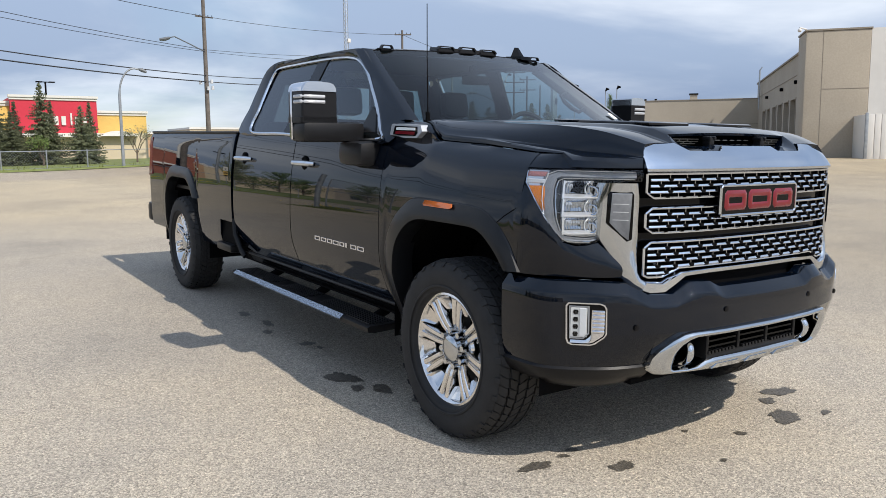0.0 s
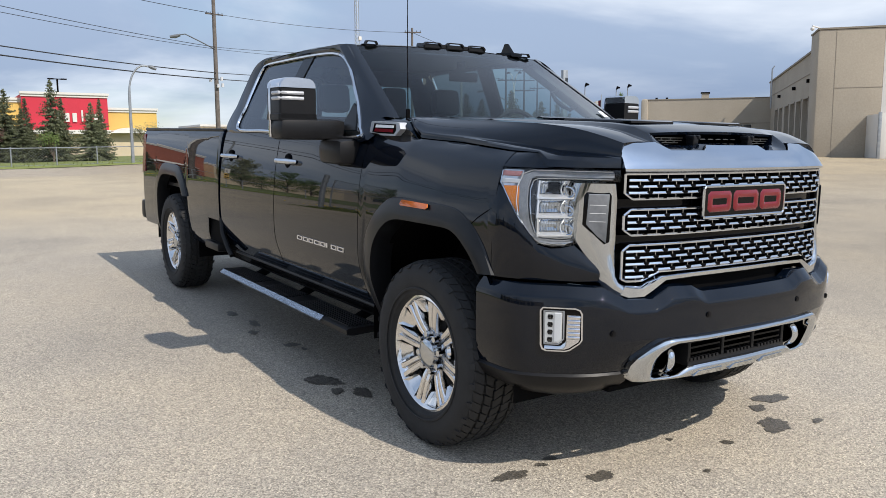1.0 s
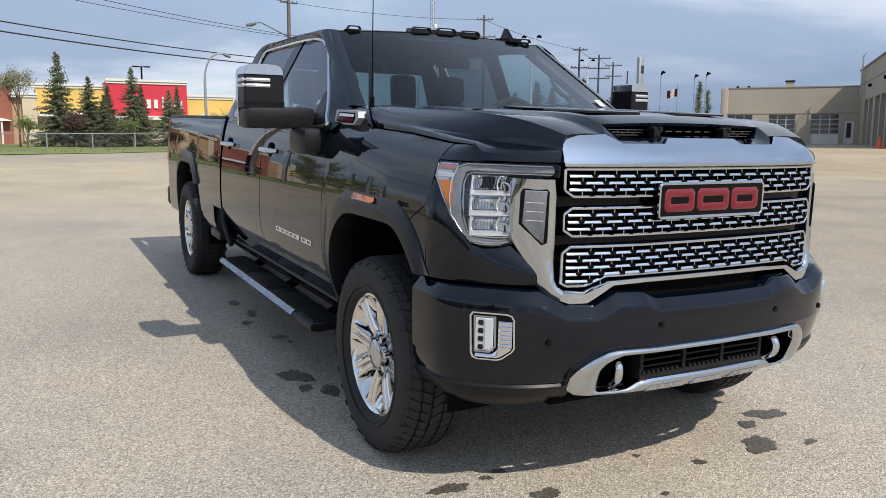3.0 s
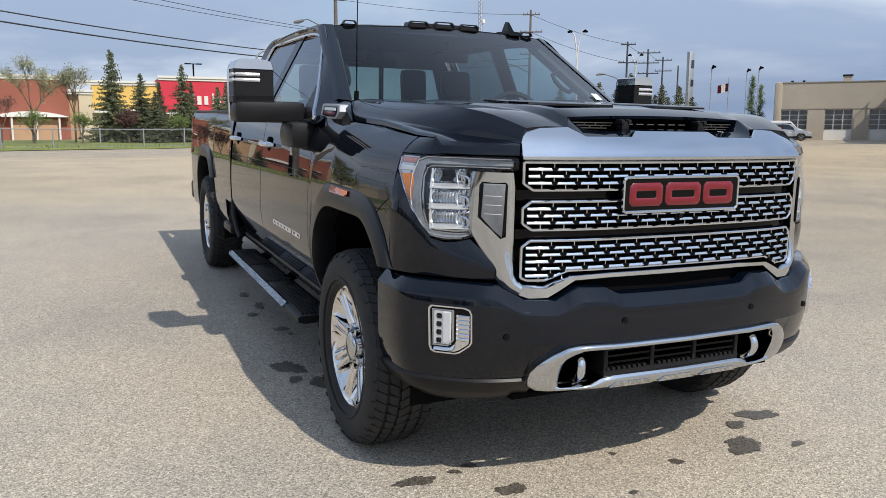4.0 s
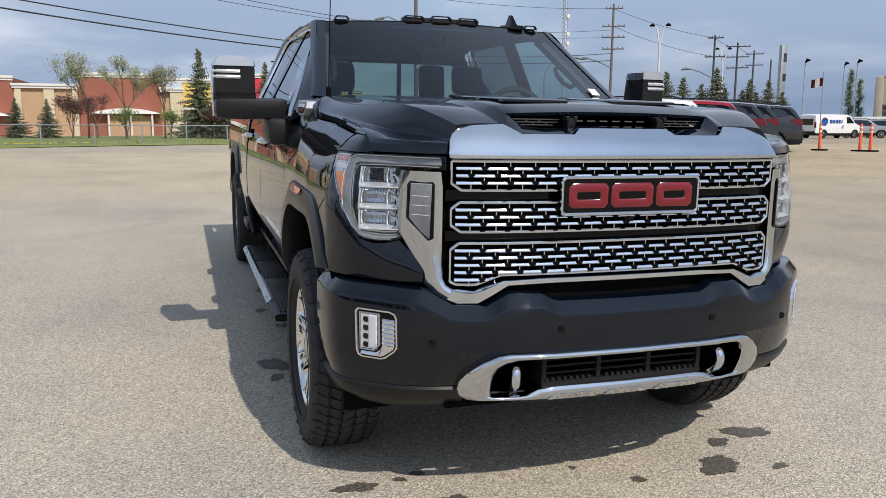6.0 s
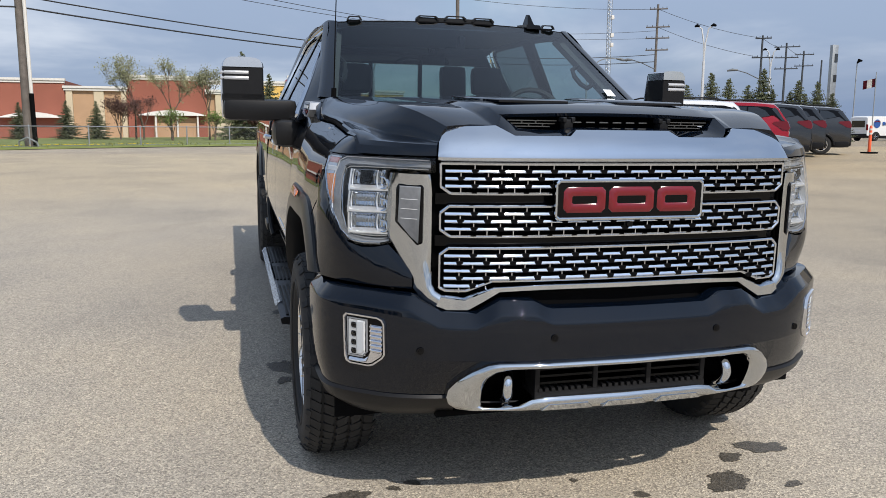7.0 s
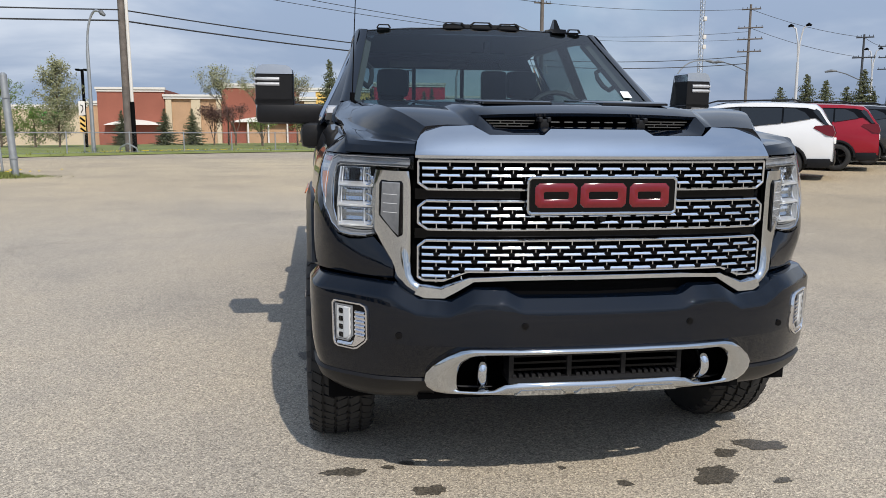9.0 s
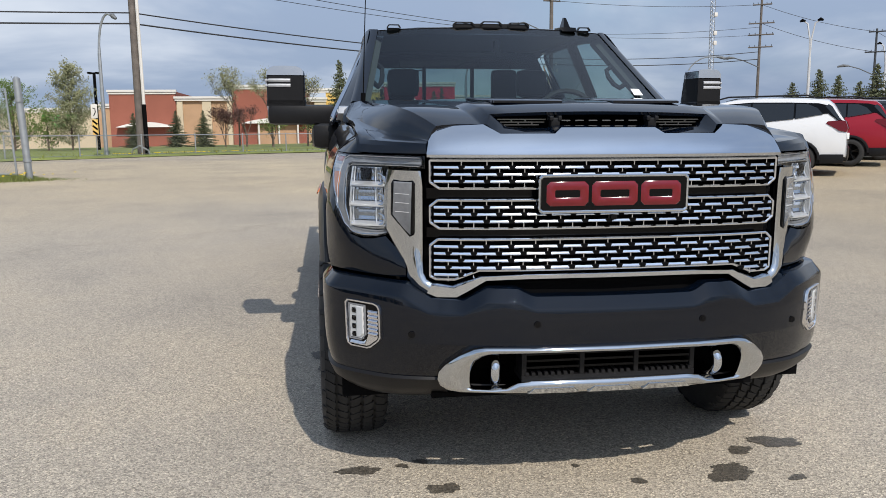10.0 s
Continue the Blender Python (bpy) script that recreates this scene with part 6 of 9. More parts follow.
        rows = [[(cx + u * w * 0.8, y0 + 0.02 + q, z0 + h) for q, h in ((0.0, -0.01), (0.0, 0.006), (0.05, 0.009), (0.09, -0.006))] for u in (-1, -0.6, 0.6, 1)]
        sheet(bm, rows)
        part("marker_lens", bm, GLOSSBLACK, ob)
        return ob
    bm = bmesh.new()
    prism(bm, [(-0.232, 1.295), (0.232, 1.295), (0.21, 1.42), (-0.21, 1.42)], lambda u, v, d: (u, v, 1.990 - 0.03 * abs(u) + 0.10 * (v - 1.295) + d), -0.02, 0.017, 0.006)
    cluster = part("roof_lamp_base", bm, TRIM, truck, "three smoked marker lamps under open hoops on the roof")
    for x in (-0.165, 0.0, 0.165):
        hoop(x, 0.068, 1.285, 1.990 - 0.03 * abs(x), "marker_lamp", cluster)
    for x in (-0.579, 0.579):
        hoop(x, 0.042, 1.31, 1.966, "roof_lamp", truck)
    bm = bmesh.new()
    prism(bm, [(1.30, 1.97), (1.33, 2.01), (1.37, 2.065), (1.40, 2.068), (1.43, 1.98)], lambda u, v, d: (0.475 + d * (2.3 - (v - 1.97) * 18), u, v - 0.012), -0.012, 0.012, 0.004)
    prism(bm, [(1.27, 1.96), (1.28, 1.985), (1.44, 1.995), (1.45, 1.965)], lambda u, v, d: (0.475 + d, u, v), -0.045, 0.045, 0.008)
    part("roof_fin", bm, GLOSSBLACK, truck, "shark-fin aerial on the roof")
    # whip aerial
    bm = bmesh.new()
    tube(bm, [(-0.80, 0.50, 1.50), (-0.797, 0.505, 1.56)], 0.012, 8)
    tube(bm, [(-0.797, 0.505, 1.55), (-0.785, 0.535, 1.85), (-0.772, 0.56, 2.12)], [0.0030, 0.0026, 0.0022], 6)
    part("whip_aerial", bm, BLACK, truck, "thin black whip aerial")


def wheel_meshes():
    """Meshes of one wheel, outward along +x, about its own centre."""
    made = {}
    def keep(name, bm, mat, sharp=35):
        ob = part(name, bm, mat, None, "", sharp)
        made[name] = ob.data
        bpy.data.objects.remove(ob)
    n = 48
    def turned(bm, prof, seg=n, cyclic=False):
        rows = [[(x, r * math.cos(2 * math.pi * k / seg), r * math.sin(2 * math.pi * k / seg)) for k in range(seg)] for x, r in prof]
        sheet(bm, rows, closed=True, cyclic=cyclic)
    bm = bmesh.new()
    turned(bm, [(0.105, 0.268), (0.128, 0.285), (0.138, 0.32), (0.140, 0.36), (0.134, 0.392), (0.122, 0.412), (0.100, 0.421), (0.05, 0.4225), (-0.05, 0.4225), (-0.100, 0.421), (-0.122, 0.412), (-0.138, 0.36), (-0.13, 0.29), (-0.105, 0.268)])
    # raised ring and shoulder lugs on the sidewall
    turned(bm, [(0.1385, 0.300), (0.1415, 0.303), (0.1415, 0.310), (0.1390, 0.313)])
    keep("tyre", bm, RUBBER)
    # tread blocks
    bm = bmesh.new()
    rnd = random.Random(4)
    count = 58
    for k in range(count):
        a = 2 * math.pi * k / count
        for i, (x0, x1) in enumerate(((-0.122, -0.080), (-0.073, -0.030), (-0.023, 0.023), (0.030, 0.073), (0.080, 0.122))):
            off = (i % 2) * 0.5 + 0.12 * math.sin(i * 2.1)
            w = 2 * math.pi / count
            a0, a1 = a + (off - 0.43) * w, a + (off + 0.43) * w
            skew = 0.22 * w * (1 if i in (1, 2) else -1)
            r1 = 0.434 if abs(x0 + x1) < 0.15 else 0.4325
            ring = []
            for r in (0.418, r1):
                drop = 0.014 if i in (0, 4) else 0
                pts = []
                for x, aa in ((x0, a0 - skew), (x1, a0 + skew), (x1 - 0.006, a1 + skew), (x0 + 0.006, a1 - skew)):
                    rr = r - (drop if abs(x) > 0.115 else 0)
                    pts.append(bm.verts.new((x, rr * math.cos(aa), rr * math.sin(aa))))
                ring.append(pts)
            lo, hi = ring
            bm.faces.new(hi)
            for q in range(4):
                bm.faces.new((lo[q], lo[(q + 1) % 4], hi[(q + 1) % 4], hi[q]))
        if k % 2 == 0:
            # lug that laps on to the sidewall
            for sx in (1, -1):
                a0, a1 = a - 0.03, a + 0.03
                pts = [(0.118, 0.419, a0), (0.118, 0.419, a1), (0.136, 0.400, a1), (0.136, 0.400, a0)]
                lo = [bm.verts.new((sx * (x - 0.006), r * math.cos(t), r * math.sin(t))) for x, r, t in pts]
                hi = [bm.verts.new((sx * (x + 0.0015), (r + 0.0015) * math.cos(t), (r + 0.0015) * math.sin(t))) for x, r, t in pts]
                bm.faces.new(hi)
                for q in range(4):
                    bm.faces.new((lo[q], lo[(q + 1) % 4], hi[(q + 1) % 4], hi[q]))
    keep("tread", bm, RUBBER, 25)
    # rim barrel and lip
    bm = bmesh.new()
    turned(bm, [(-0.10, 0.262), (-0.09, 0.235), (0.06, 0.232), (0.088, 0.243), (0.104, 0.250), (0.112, 0.262), (0.110, 0.272), (0.098, 0.270), (-0.10, 0.262)])
    keep("rim", bm, ALLOY)
    # spokes: eight pairs, forked towards the lip
    bm = bmesh.new()
    for k in range(8):
        a = 2 * math.pi * (k + 0.25) / 8
        for side in (-1, 1):
            rows = []
            for r, off, w, x in ((0.085, 0.0150, 0.0120, 0.070), (0.12, 0.0165, 0.0128, 0.084), (0.16, 0.0180, 0.0136, 0.092), (0.21, 0.0205, 0.0150, 0.098), (0.235, 0.0225, 0.0160, 0.101), (0.252, 0.0250, 0.0175, 0.104)):
                c = side * off
                pts = []
                for d, dx in ((-w, -0.034), (-w, -0.008), (-w * 0.62, 0.0), (w * 0.62, 0.0), (w, -0.008), (w, -0.034)):
                    t = c + d
                    pts.append((x + dx, r * math.cos(a) - t * math.sin(a), r * math.sin(a) + t * math.cos(a)))
                rows.append(pts)
            g = sheet(bm, rows)
            bm.faces.new(g[0]), bm.faces.new(g[-1])
        # floor of the slot between the pair
        rows = []
        for r, w in ((0.085, 0.006), (0.16, 0.008), (0.250, 0.012)):
            x = 0.052 + 0.16 * (r - 0.07)
            rows.append([(x, r * math.cos(a) - t * math.sin(a), r * math.sin(a) + t * math.cos(a)) for t in (-w, w)])
        sheet(bm, rows)
        # stepped pocket towards the lip, between one pair and the next
        c = a + math.pi / 8
        rows = []
        for r, w, x in ((0.185, 0.026, 0.040), (0.188, 0.028, 0.062), (0.205, 0.036, 0.074), (0.232, 0.048, 0.088), (0.250, 0.056, 0.100)):
            rows.append([(x + q, r * math.cos(c) - t * math.sin(c), r * math.sin(c) + t * math.cos(c)) for t, q in ((-w, 0.012), (-w * 0.72, 0.0), (0, -0.004), (w * 0.72, 0.0), (w, 0.012))])
        sheet(bm, rows)
    turned(bm, [(0.03, 0.03), (0.052, 0.05), (0.054, 0.108), (0.04, 0.118)], 32)
    keep("spokes", bm, ALLOY)
    bm = bmesh.new()
    turned(bm, [(0.05, 0.070), (0.085, 0.068), (0.099, 0.064), (0.105, 0.056), (0.109, 0.032), (0.1105, 0.0005)], 32)
    keep("centre_cap", bm, DARKCHROME)
    bm = bmesh.new()
    disc(bm, (0.0, 0.0, 0.0), 0.0150, 0.044, "x", 6)
    keep("lug_nut", bm, CHROME)
    bm = bmesh.new()
    turned(bm, [(-0.02, 0.02), (0.0, 0.18), (-0.02, 0.19), (-0.06, 0.19), (-0.06, 0.02)], 32)
    turned(bm, [(-0.08, 0.20), (-0.03, 0.232), (-0.09, 0.232)], 32)
    keep("brake_disc", bm, material("brake_iron", (0.05, 0.048, 0.046), 0.6, metal=0.4, mottled=0.3, scale=20))
    return made


def build_wheels():
    made = wheel_meshes()
    for y in (AXLE_F, AXLE_R):
        for s in SIDES:
            wheel = new("wheel", made["rim"])
            wheel.parent = truck
            wheel["label"] = "polished eight-spoke alloy wheel with an all-terrain tyre"
            wheel.matrix_local = pose(s * 0.885, y, HUB_Z, (17 if y else 0), 0, 0) @ Matrix.Diagonal((s, 1, 1, 1))
            for name in ("tyre", "tread", "spokes", "centre_cap", "brake_disc"):
                sub = new(name, made[name])
                sub.parent = wheel
            for k in range(8):
                a = 2 * math.pi * (k + 0.75) / 8
                nut = new("lug_nut", made["lug_nut"])
                nut.parent = wheel
                nut.location = (0.05, 0.088 * math.cos(a), 0.088 * math.sin(a))


build_sides()
build_fender_caps()
build_wing_corners()
build_flares()
build_hood()
build_nose_bar()
build_grille()
build_surround()
widen_grille()
build_headlights()
build_bumper()
build_cabin()
build_interior()
build_mirrors()
build_trim()
build_wheels()


# ---- surroundings ----
GRASS = material("grass", (0.15, 0.175, 0.045), 0.9, mottled=0.35, scale=0.6, fine=0.45, fine_scale=25, bump=0.6, bump_scale=30)
NEEDLE = material("spruce_needles", (0.115, 0.128, 0.070), 0.85, mottled=0.4, scale=2, fine=0.4, fine_scale=20, vary=0.25)
BARK = material("bark", (0.10, 0.075, 0.055), 0.9, mottled=0.3, scale=6, bump=0.5, bump_scale=40)
LEAF = material("spring_leaves", (0.20, 0.205, 0.11), 0.8, mottled=0.35, scale=1.5, vary=0.25)
FRESH = material("fresh_leaves", (0.10, 0.15, 0.03), 0.8, mottled=0.35, scale=1.5, vary=0.2)
PLUM = material("plum_leaves", (0.085, 0.040, 0.032), 0.8, mottled=0.4, scale=1.5, vary=0.2)
STUCCO = material("tan_stucco", (0.36, 0.315, 0.25), 0.9, mottled=0.08, scale=0.35, fine=0.08, fine_scale=9, bump=0.2, bump_scale=14)
SEAM = material("stucco_seam", (0.24, 0.21, 0.17), 0.9, mottled=0.1, scale=1)
CREAM = material("cream_stucco", (0.52, 0.44, 0.31), 0.9, mottled=0.08, scale=0.5, fine=0.06, fine_scale=10)
WHITE = material("white_trim", (0.62, 0.60, 0.56), 0.7, mottled=0.06, scale=0.8)
YELLOW = material("yellow_stucco", (0.62, 0.41, 0.115), 0.85, mottled=0.07, scale=0.4, fine=0.06, fine_scale=9)
BRICK = material("red_brick", (0.27, 0.093, 0.062), 0.9, mottled=0.12, scale=0.5, fine=0.18, fine_scale=14)
TAN = material("tan_brick", (0.42, 0.27, 0.16), 0.9, mottled=0.12, scale=0.5, fine=0.15, fine_scale=14)
SIGNRED = material("red_sign_panel", (0.52, 0.02, 0.045), 0.6, mottled=0.06, scale=0.6)
SIGNGREEN = material("green_sign", (0.05, 0.28, 0.04), 0.6, mottled=0.05, scale=2)
PANE = material("dark_pane", (0.03, 0.034, 0.038), 0.12, coat=0.4, mottled=0.3, scale=1.2)
TARRED = material("tarred_pole", (0.045, 0.05, 0.058), 0.8, mottled=0.3, scale=3, fine=0.2, fine_scale=30)
WOOD = material("weathered_pole", (0.125, 0.108, 0.095), 0.9, mottled=0.3, scale=3, fine=0.25, fine_scale=30, bump=0.4, bump_scale=40)
DULL = material("dull_grey_metal", (0.13, 0.14, 0.15), 0.6, metal=0.3, mottled=0.15, scale=5)
LAMPPOST = material("pale_post", (0.50, 0.51, 0.52), 0.6, mottled=0.1, scale=3)
STEEL = material("galvanised_steel", (0.34, 0.36, 0.375), 0.5, metal=0.7, mottled=0.15, scale=5)
WIRE = material("cable", (0.02, 0.02, 0.022), 0.7)
ORANGE = material("orange_plastic", (0.70, 0.10, 0.03), 0.5, mottled=0.08, scale=6)
CARGLASS = material("car_glass", (0.010, 0.012, 0.014), 0.06, coat=0.5)
SUVWHITE = material("white_paint", (0.72, 0.73, 0.74), 0.25, coat=0.9)
SUVRED = material("red_paint", (0.27, 0.004, 0.016), 0.3, coat=0.7, spec=0.2)
SUVDARK = material("charcoal_paint", (0.016, 0.017, 0.02), 0.2, coat=0.9)
SUVSILVER = material("silver_paint", (0.40, 0.42, 0.44), 0.3, metal=0.4, coat=0.8)
BLUE = material("blue_paint", (0.03, 0.09, 0.30), 0.4)


def grounded(x, y, yaw=0.0, scale=1.0):
    return pose(x, y, height(x, y), 0, 0, yaw) @ Matrix.Scale(scale, 4)


LOT_EDGE = ((-60, 20), (-30, 27), (-16, 33), (-12.6, 37.0), (-9.3, 40.2), (-4.8, 43.4), (-0.3, 45.5), (4.5, 46.8), (10, 50.5), (20, 58), (34, 68), (60, 88))


def build_verge():
    bm = bmesh.new()
    rnd = random.Random(3)
    rows = []
    pts = []
    for (a, b), (c, d) in zip(LOT_EDGE, LOT_EDGE[1:]):
        n = max(2, int(math.hypot(c - a, d - b) / 1.5))
        pts += [(a + (c - a) * k / n, b + (d - b) * k / n) for k in range(n)]
    for x, y in pts:
        j = rnd.uniform(-0.12, 0.12)
        rows.append([(x, y + w + (j if w < 1 else 0), height(x, y + w) + up + rnd.uniform(0, 0.03)) for w, up in ((0, 0.012), (0.25, 0.09), (0.6, 0.12), (1.5, 0.12), (3, 0.15), (5, 0.20), (8, 0.26), (13, 0.30), (24, 0.32))])
    sheet(bm, rows)
    tagged(part("grass_verge", bm, GRASS), "green grass verge along the edge of the lot", "grass", kind="structure")
    # tufts along the ragged edge
    bm = bmesh.new()
    for x, y in pts:
        if -16 < x < 14:
            for _ in range(26):
                px, py = x + rnd.uniform(-0.8, 0.8), y + rnd.uniform(-0.1, 6)
                h, a = rnd.uniform(0.08, 0.22), rnd.uniform(0, 6.28)
                z = height(px, py) + 0.10
                w = 0.05
                v = [bm.verts.new(p) for p in ((px - w * math.cos(a), py - w * math.sin(a), z), (px + w * math.cos(a), py + w * math.sin(a), z), (px + rnd.uniform(-0.06, 0.06), py, z + h))]
                bm.faces.new(v)
    tagged(part("grass_tufts", bm, GRASS), "ragged tufts of spring grass on the verge", "grass", kind="stuff")
    bm = bmesh.new()
    for _ in range(120):
        px, py = rnd.gauss(-9.0, 2.0), 0
        py = table([(a, b) for a, b in LOT_EDGE], px) + rnd.uniform(0.3, 2.0)
        disc(bm, (px, py, height(px, py) + 0.2), 0.035, 0.02, "z", 6)
    tagged(part("dandelions", bm, material("dandelion_yellow", (0.75, 0.55, 0.02), 0.7)), "yellow dandelion heads scattered in the grass", "flowers", kind="stuff")


def build_fence():
    fence = empty("boundary_fence", "low galvanised steel post-and-rail fence along the grass verge", "fence", Matrix.Identity(4))
    inner = [(x, table(LOT_EDGE, x) + 0.7) for x in span(-15.5, 13, 13)]
    tops = []
    bm0 = bmesh.new()
    tube(bm0, [(0, 0, 0), (0, 0, 1.12)], 0.035, 8)
    tube(bm0, [(0, 0, 1.12), (0, 0, 1.16)], [0.042, 0.012], 8)
    mesh = part("post", bm0, STEEL, fence)
    first = mesh
    for i, (x, y) in enumerate(inner):
        ob = first if i == 0 else new("post", first.data)
        ob.parent = fence
        ob.location = (x, y, height(x, y) + 0.05)
        tops.append((x, y, height(x, y) + 1.14))
    for dz in (0.0, -0.98):
        bm = bmesh.new()
        tube(bm, [(x, y, z + dz) for x, y, z in tops], 0.024 if dz == 0 else 0.008, 6)
        part("rail", bm, STEEL, fence)
    bm = bmesh.new()
    for (x0, y0, z0), (x1, y1, z1) in zip(tops, tops[1:]):
        for k in range(-6, 16):
            a0, a1 = k / 15, (k + 6) / 15
            for flip in (0, 1):
                p, q = (max(0, a0), min(1, a1))
                za = lambda t: 0.02 + 0.96 * (t - a0) / (a1 - a0)
                at = lambda t: (x0 + (x1 - x0) * t, y0 + (y1 - y0) * t, z0 - (za(t) if flip else 1 - za(t)))
                tube(bm, [at(p), at(q)], 0.0022, 3, caps=False)
    tagged(part("chain_link", bm, STEEL, fence), kind="stuff")


def spruce(seed, h=6.0, spread=1.25):
    rnd = random.Random(seed)
    tree = empty("spruce_tree", "dark green conical spruce with drooping whorls, rooted in the verge", "tree", group="spruces")
    bm = bmesh.new()
    tube(bm, [(0, 0, -0.2), (0.02, 0, h * 0.5), (0, 0.01, h * 0.98)], [0.12, 0.06, 0.01], 7)
    part("trunk", bm, BARK, tree)
    verts, faces = [], []
    z = h * 0.09
    while z < h * 0.985:
        k = z / h
        n = int(6 + 6 * (1 - k))
        a0 = rnd.uniform(0, 6.28)
        for i in range(n):
            if rnd.random() < 0.26:
                continue
            a = a0 + 6.283 * i / n + rnd.uniform(-0.25, 0.25)
            L = (spread * (1 - k) ** 0.92 + 0.05) * rnd.uniform(0.55, 1.15)
            zb = z + rnd.uniform(-0.10, 0.10)
            droop = 0.06 + 0.26 * (1 - k)
            steps = max(2, int(L / 0.14))
            for q in range(steps + 1):
                t = (q + 0.5) / (steps + 0.5)
                px, py = L * t * math.cos(a), L * t * math.sin(a)
                pz = zb - droop * L * t * t + 0.16 * L * t ** 4
                w = 0.27 * (1.15 - 0.62 * t) * (0.42 + 0.62 * (1 - k))
                for _ in range(3):
                    s = w * rnd.uniform(0.65, 1.25)
                    b = a + rnd.choice((-1, 1)) * rnd.uniform(0.1, 1.25)
                    dx, dy = math.cos(b) * s, math.sin(b) * s
                    ux, uy = -math.sin(b) * s * 0.30, math.cos(b) * s * 0.30
                    dz = rnd.uniform(-0.16, 0.07) * s / 0.2
                    oz = rnd.uniform(-0.05, 0.05)
                    j = len(verts)
                    verts += [(px - ux, py - uy, pz + oz + 0.03), (px + dx * 1.15, py + dy * 1.15, pz + oz + dz), (px + ux, py + uy, pz + oz + 0.03), (px + dx * 0.3, py + dy * 0.3, pz + oz - 0.55 * s)]
                    faces += [(j, j + 1, j + 2), (j, j + 3, j + 1), (j + 2, j + 1, j + 3)]
        z += 0.11 + 0.11 * (1 - k)
    for _ in range(26):
        t = rnd.random()
        a, r = rnd.uniform(0, 6.28), 0.05 + 0.09 * t
        zt = h * (1.0 - 0.10 * t)
        j = len(verts)
        verts += [(0, 0, zt - 0.06), (0.02, 0.01, zt), (r * math.cos(a), r * math.sin(a), zt + 0.02)]
        faces += [(j, j + 1, j + 2)]
    me = bpy.data.meshes.new("crown")
    me.from_pydata(verts, [], faces)
    me.materials.append(NEEDLE)
    crown = new("crown", me)
    crown.parent = tree
    return tree


def broadleaf(seed, h=5.6, leaf=None, label="", density=1.0, spread=0.32, low=0.35):
    rnd = random.Random(seed)
    tree = empty("young_tree", label, "tree")
    bm = bmesh.new()
    tips = []

    def grow(p, d, length, r, depth):
        q = p + d * length
        mid = p + d * length * 0.5 + Vector((rnd.uniform(-1, 1), rnd.uniform(-1, 1), 0)) * length * 0.05
        tube(bm, [p, mid, q], [r, r * 0.8, r * 0.6], 5, caps=False)
        if depth == 0:
            tips.append((q, d))
            return
        for _ in range(3 if depth > 1 else 4):
            nd = (d + Vector((rnd.uniform(-1, 1), rnd.uniform(-1, 1), rnd.uniform(-0.1, 0.7))) * (0.62 if depth < 3 else 0.5)).normalized()
            start = p + d * length * rnd.uniform(0.55, 1.0)
            grow(start, nd, length * rnd.uniform(0.55, 0.8), r * 0.55, depth - 1)
        tips.append((q, d))

    trunk_h = h * low
    tube(bm, [(0, 0, -0.2), (0.03, 0.02, trunk_h)], [0.075, 0.055], 7)
    for _ in range(4):
        d = Vector((rnd.uniform(-1, 1) * spread * 2, rnd.uniform(-1, 1) * spread * 2, 1)).normalized()
        grow(Vector((0.03, 0.02, trunk_h * rnd.uniform(0.75, 1))), d, h * 0.28, 0.035, 3)
    part("trunk", bm, BARK, tree)
    verts, faces = [], []
    for p, d in tips:
        for _ in range(int(rnd.uniform(5, 11) * density)):
            c = p + Vector((rnd.gauss(0, 0.16), rnd.gauss(0, 0.16), rnd.gauss(0, 0.14)))
            a = Vector((rnd.uniform(-1, 1), rnd.uniform(-1, 1), rnd.uniform(-1, 1))).normalized() * rnd.uniform(0.03, 0.065)
            b = a.orthogonal().normalized() * a.length * 0.7
            j = len(verts)
            verts += [c - a, c + b, c + a, c - b]
            faces += [(j, j + 1, j + 2, j + 3)]
    me = bpy.data.meshes.new("crown")
    me.from_pydata(verts, [], faces)
    me.materials.append(leaf)
    crown = new("crown", me)
    crown.parent = tree
    return tree


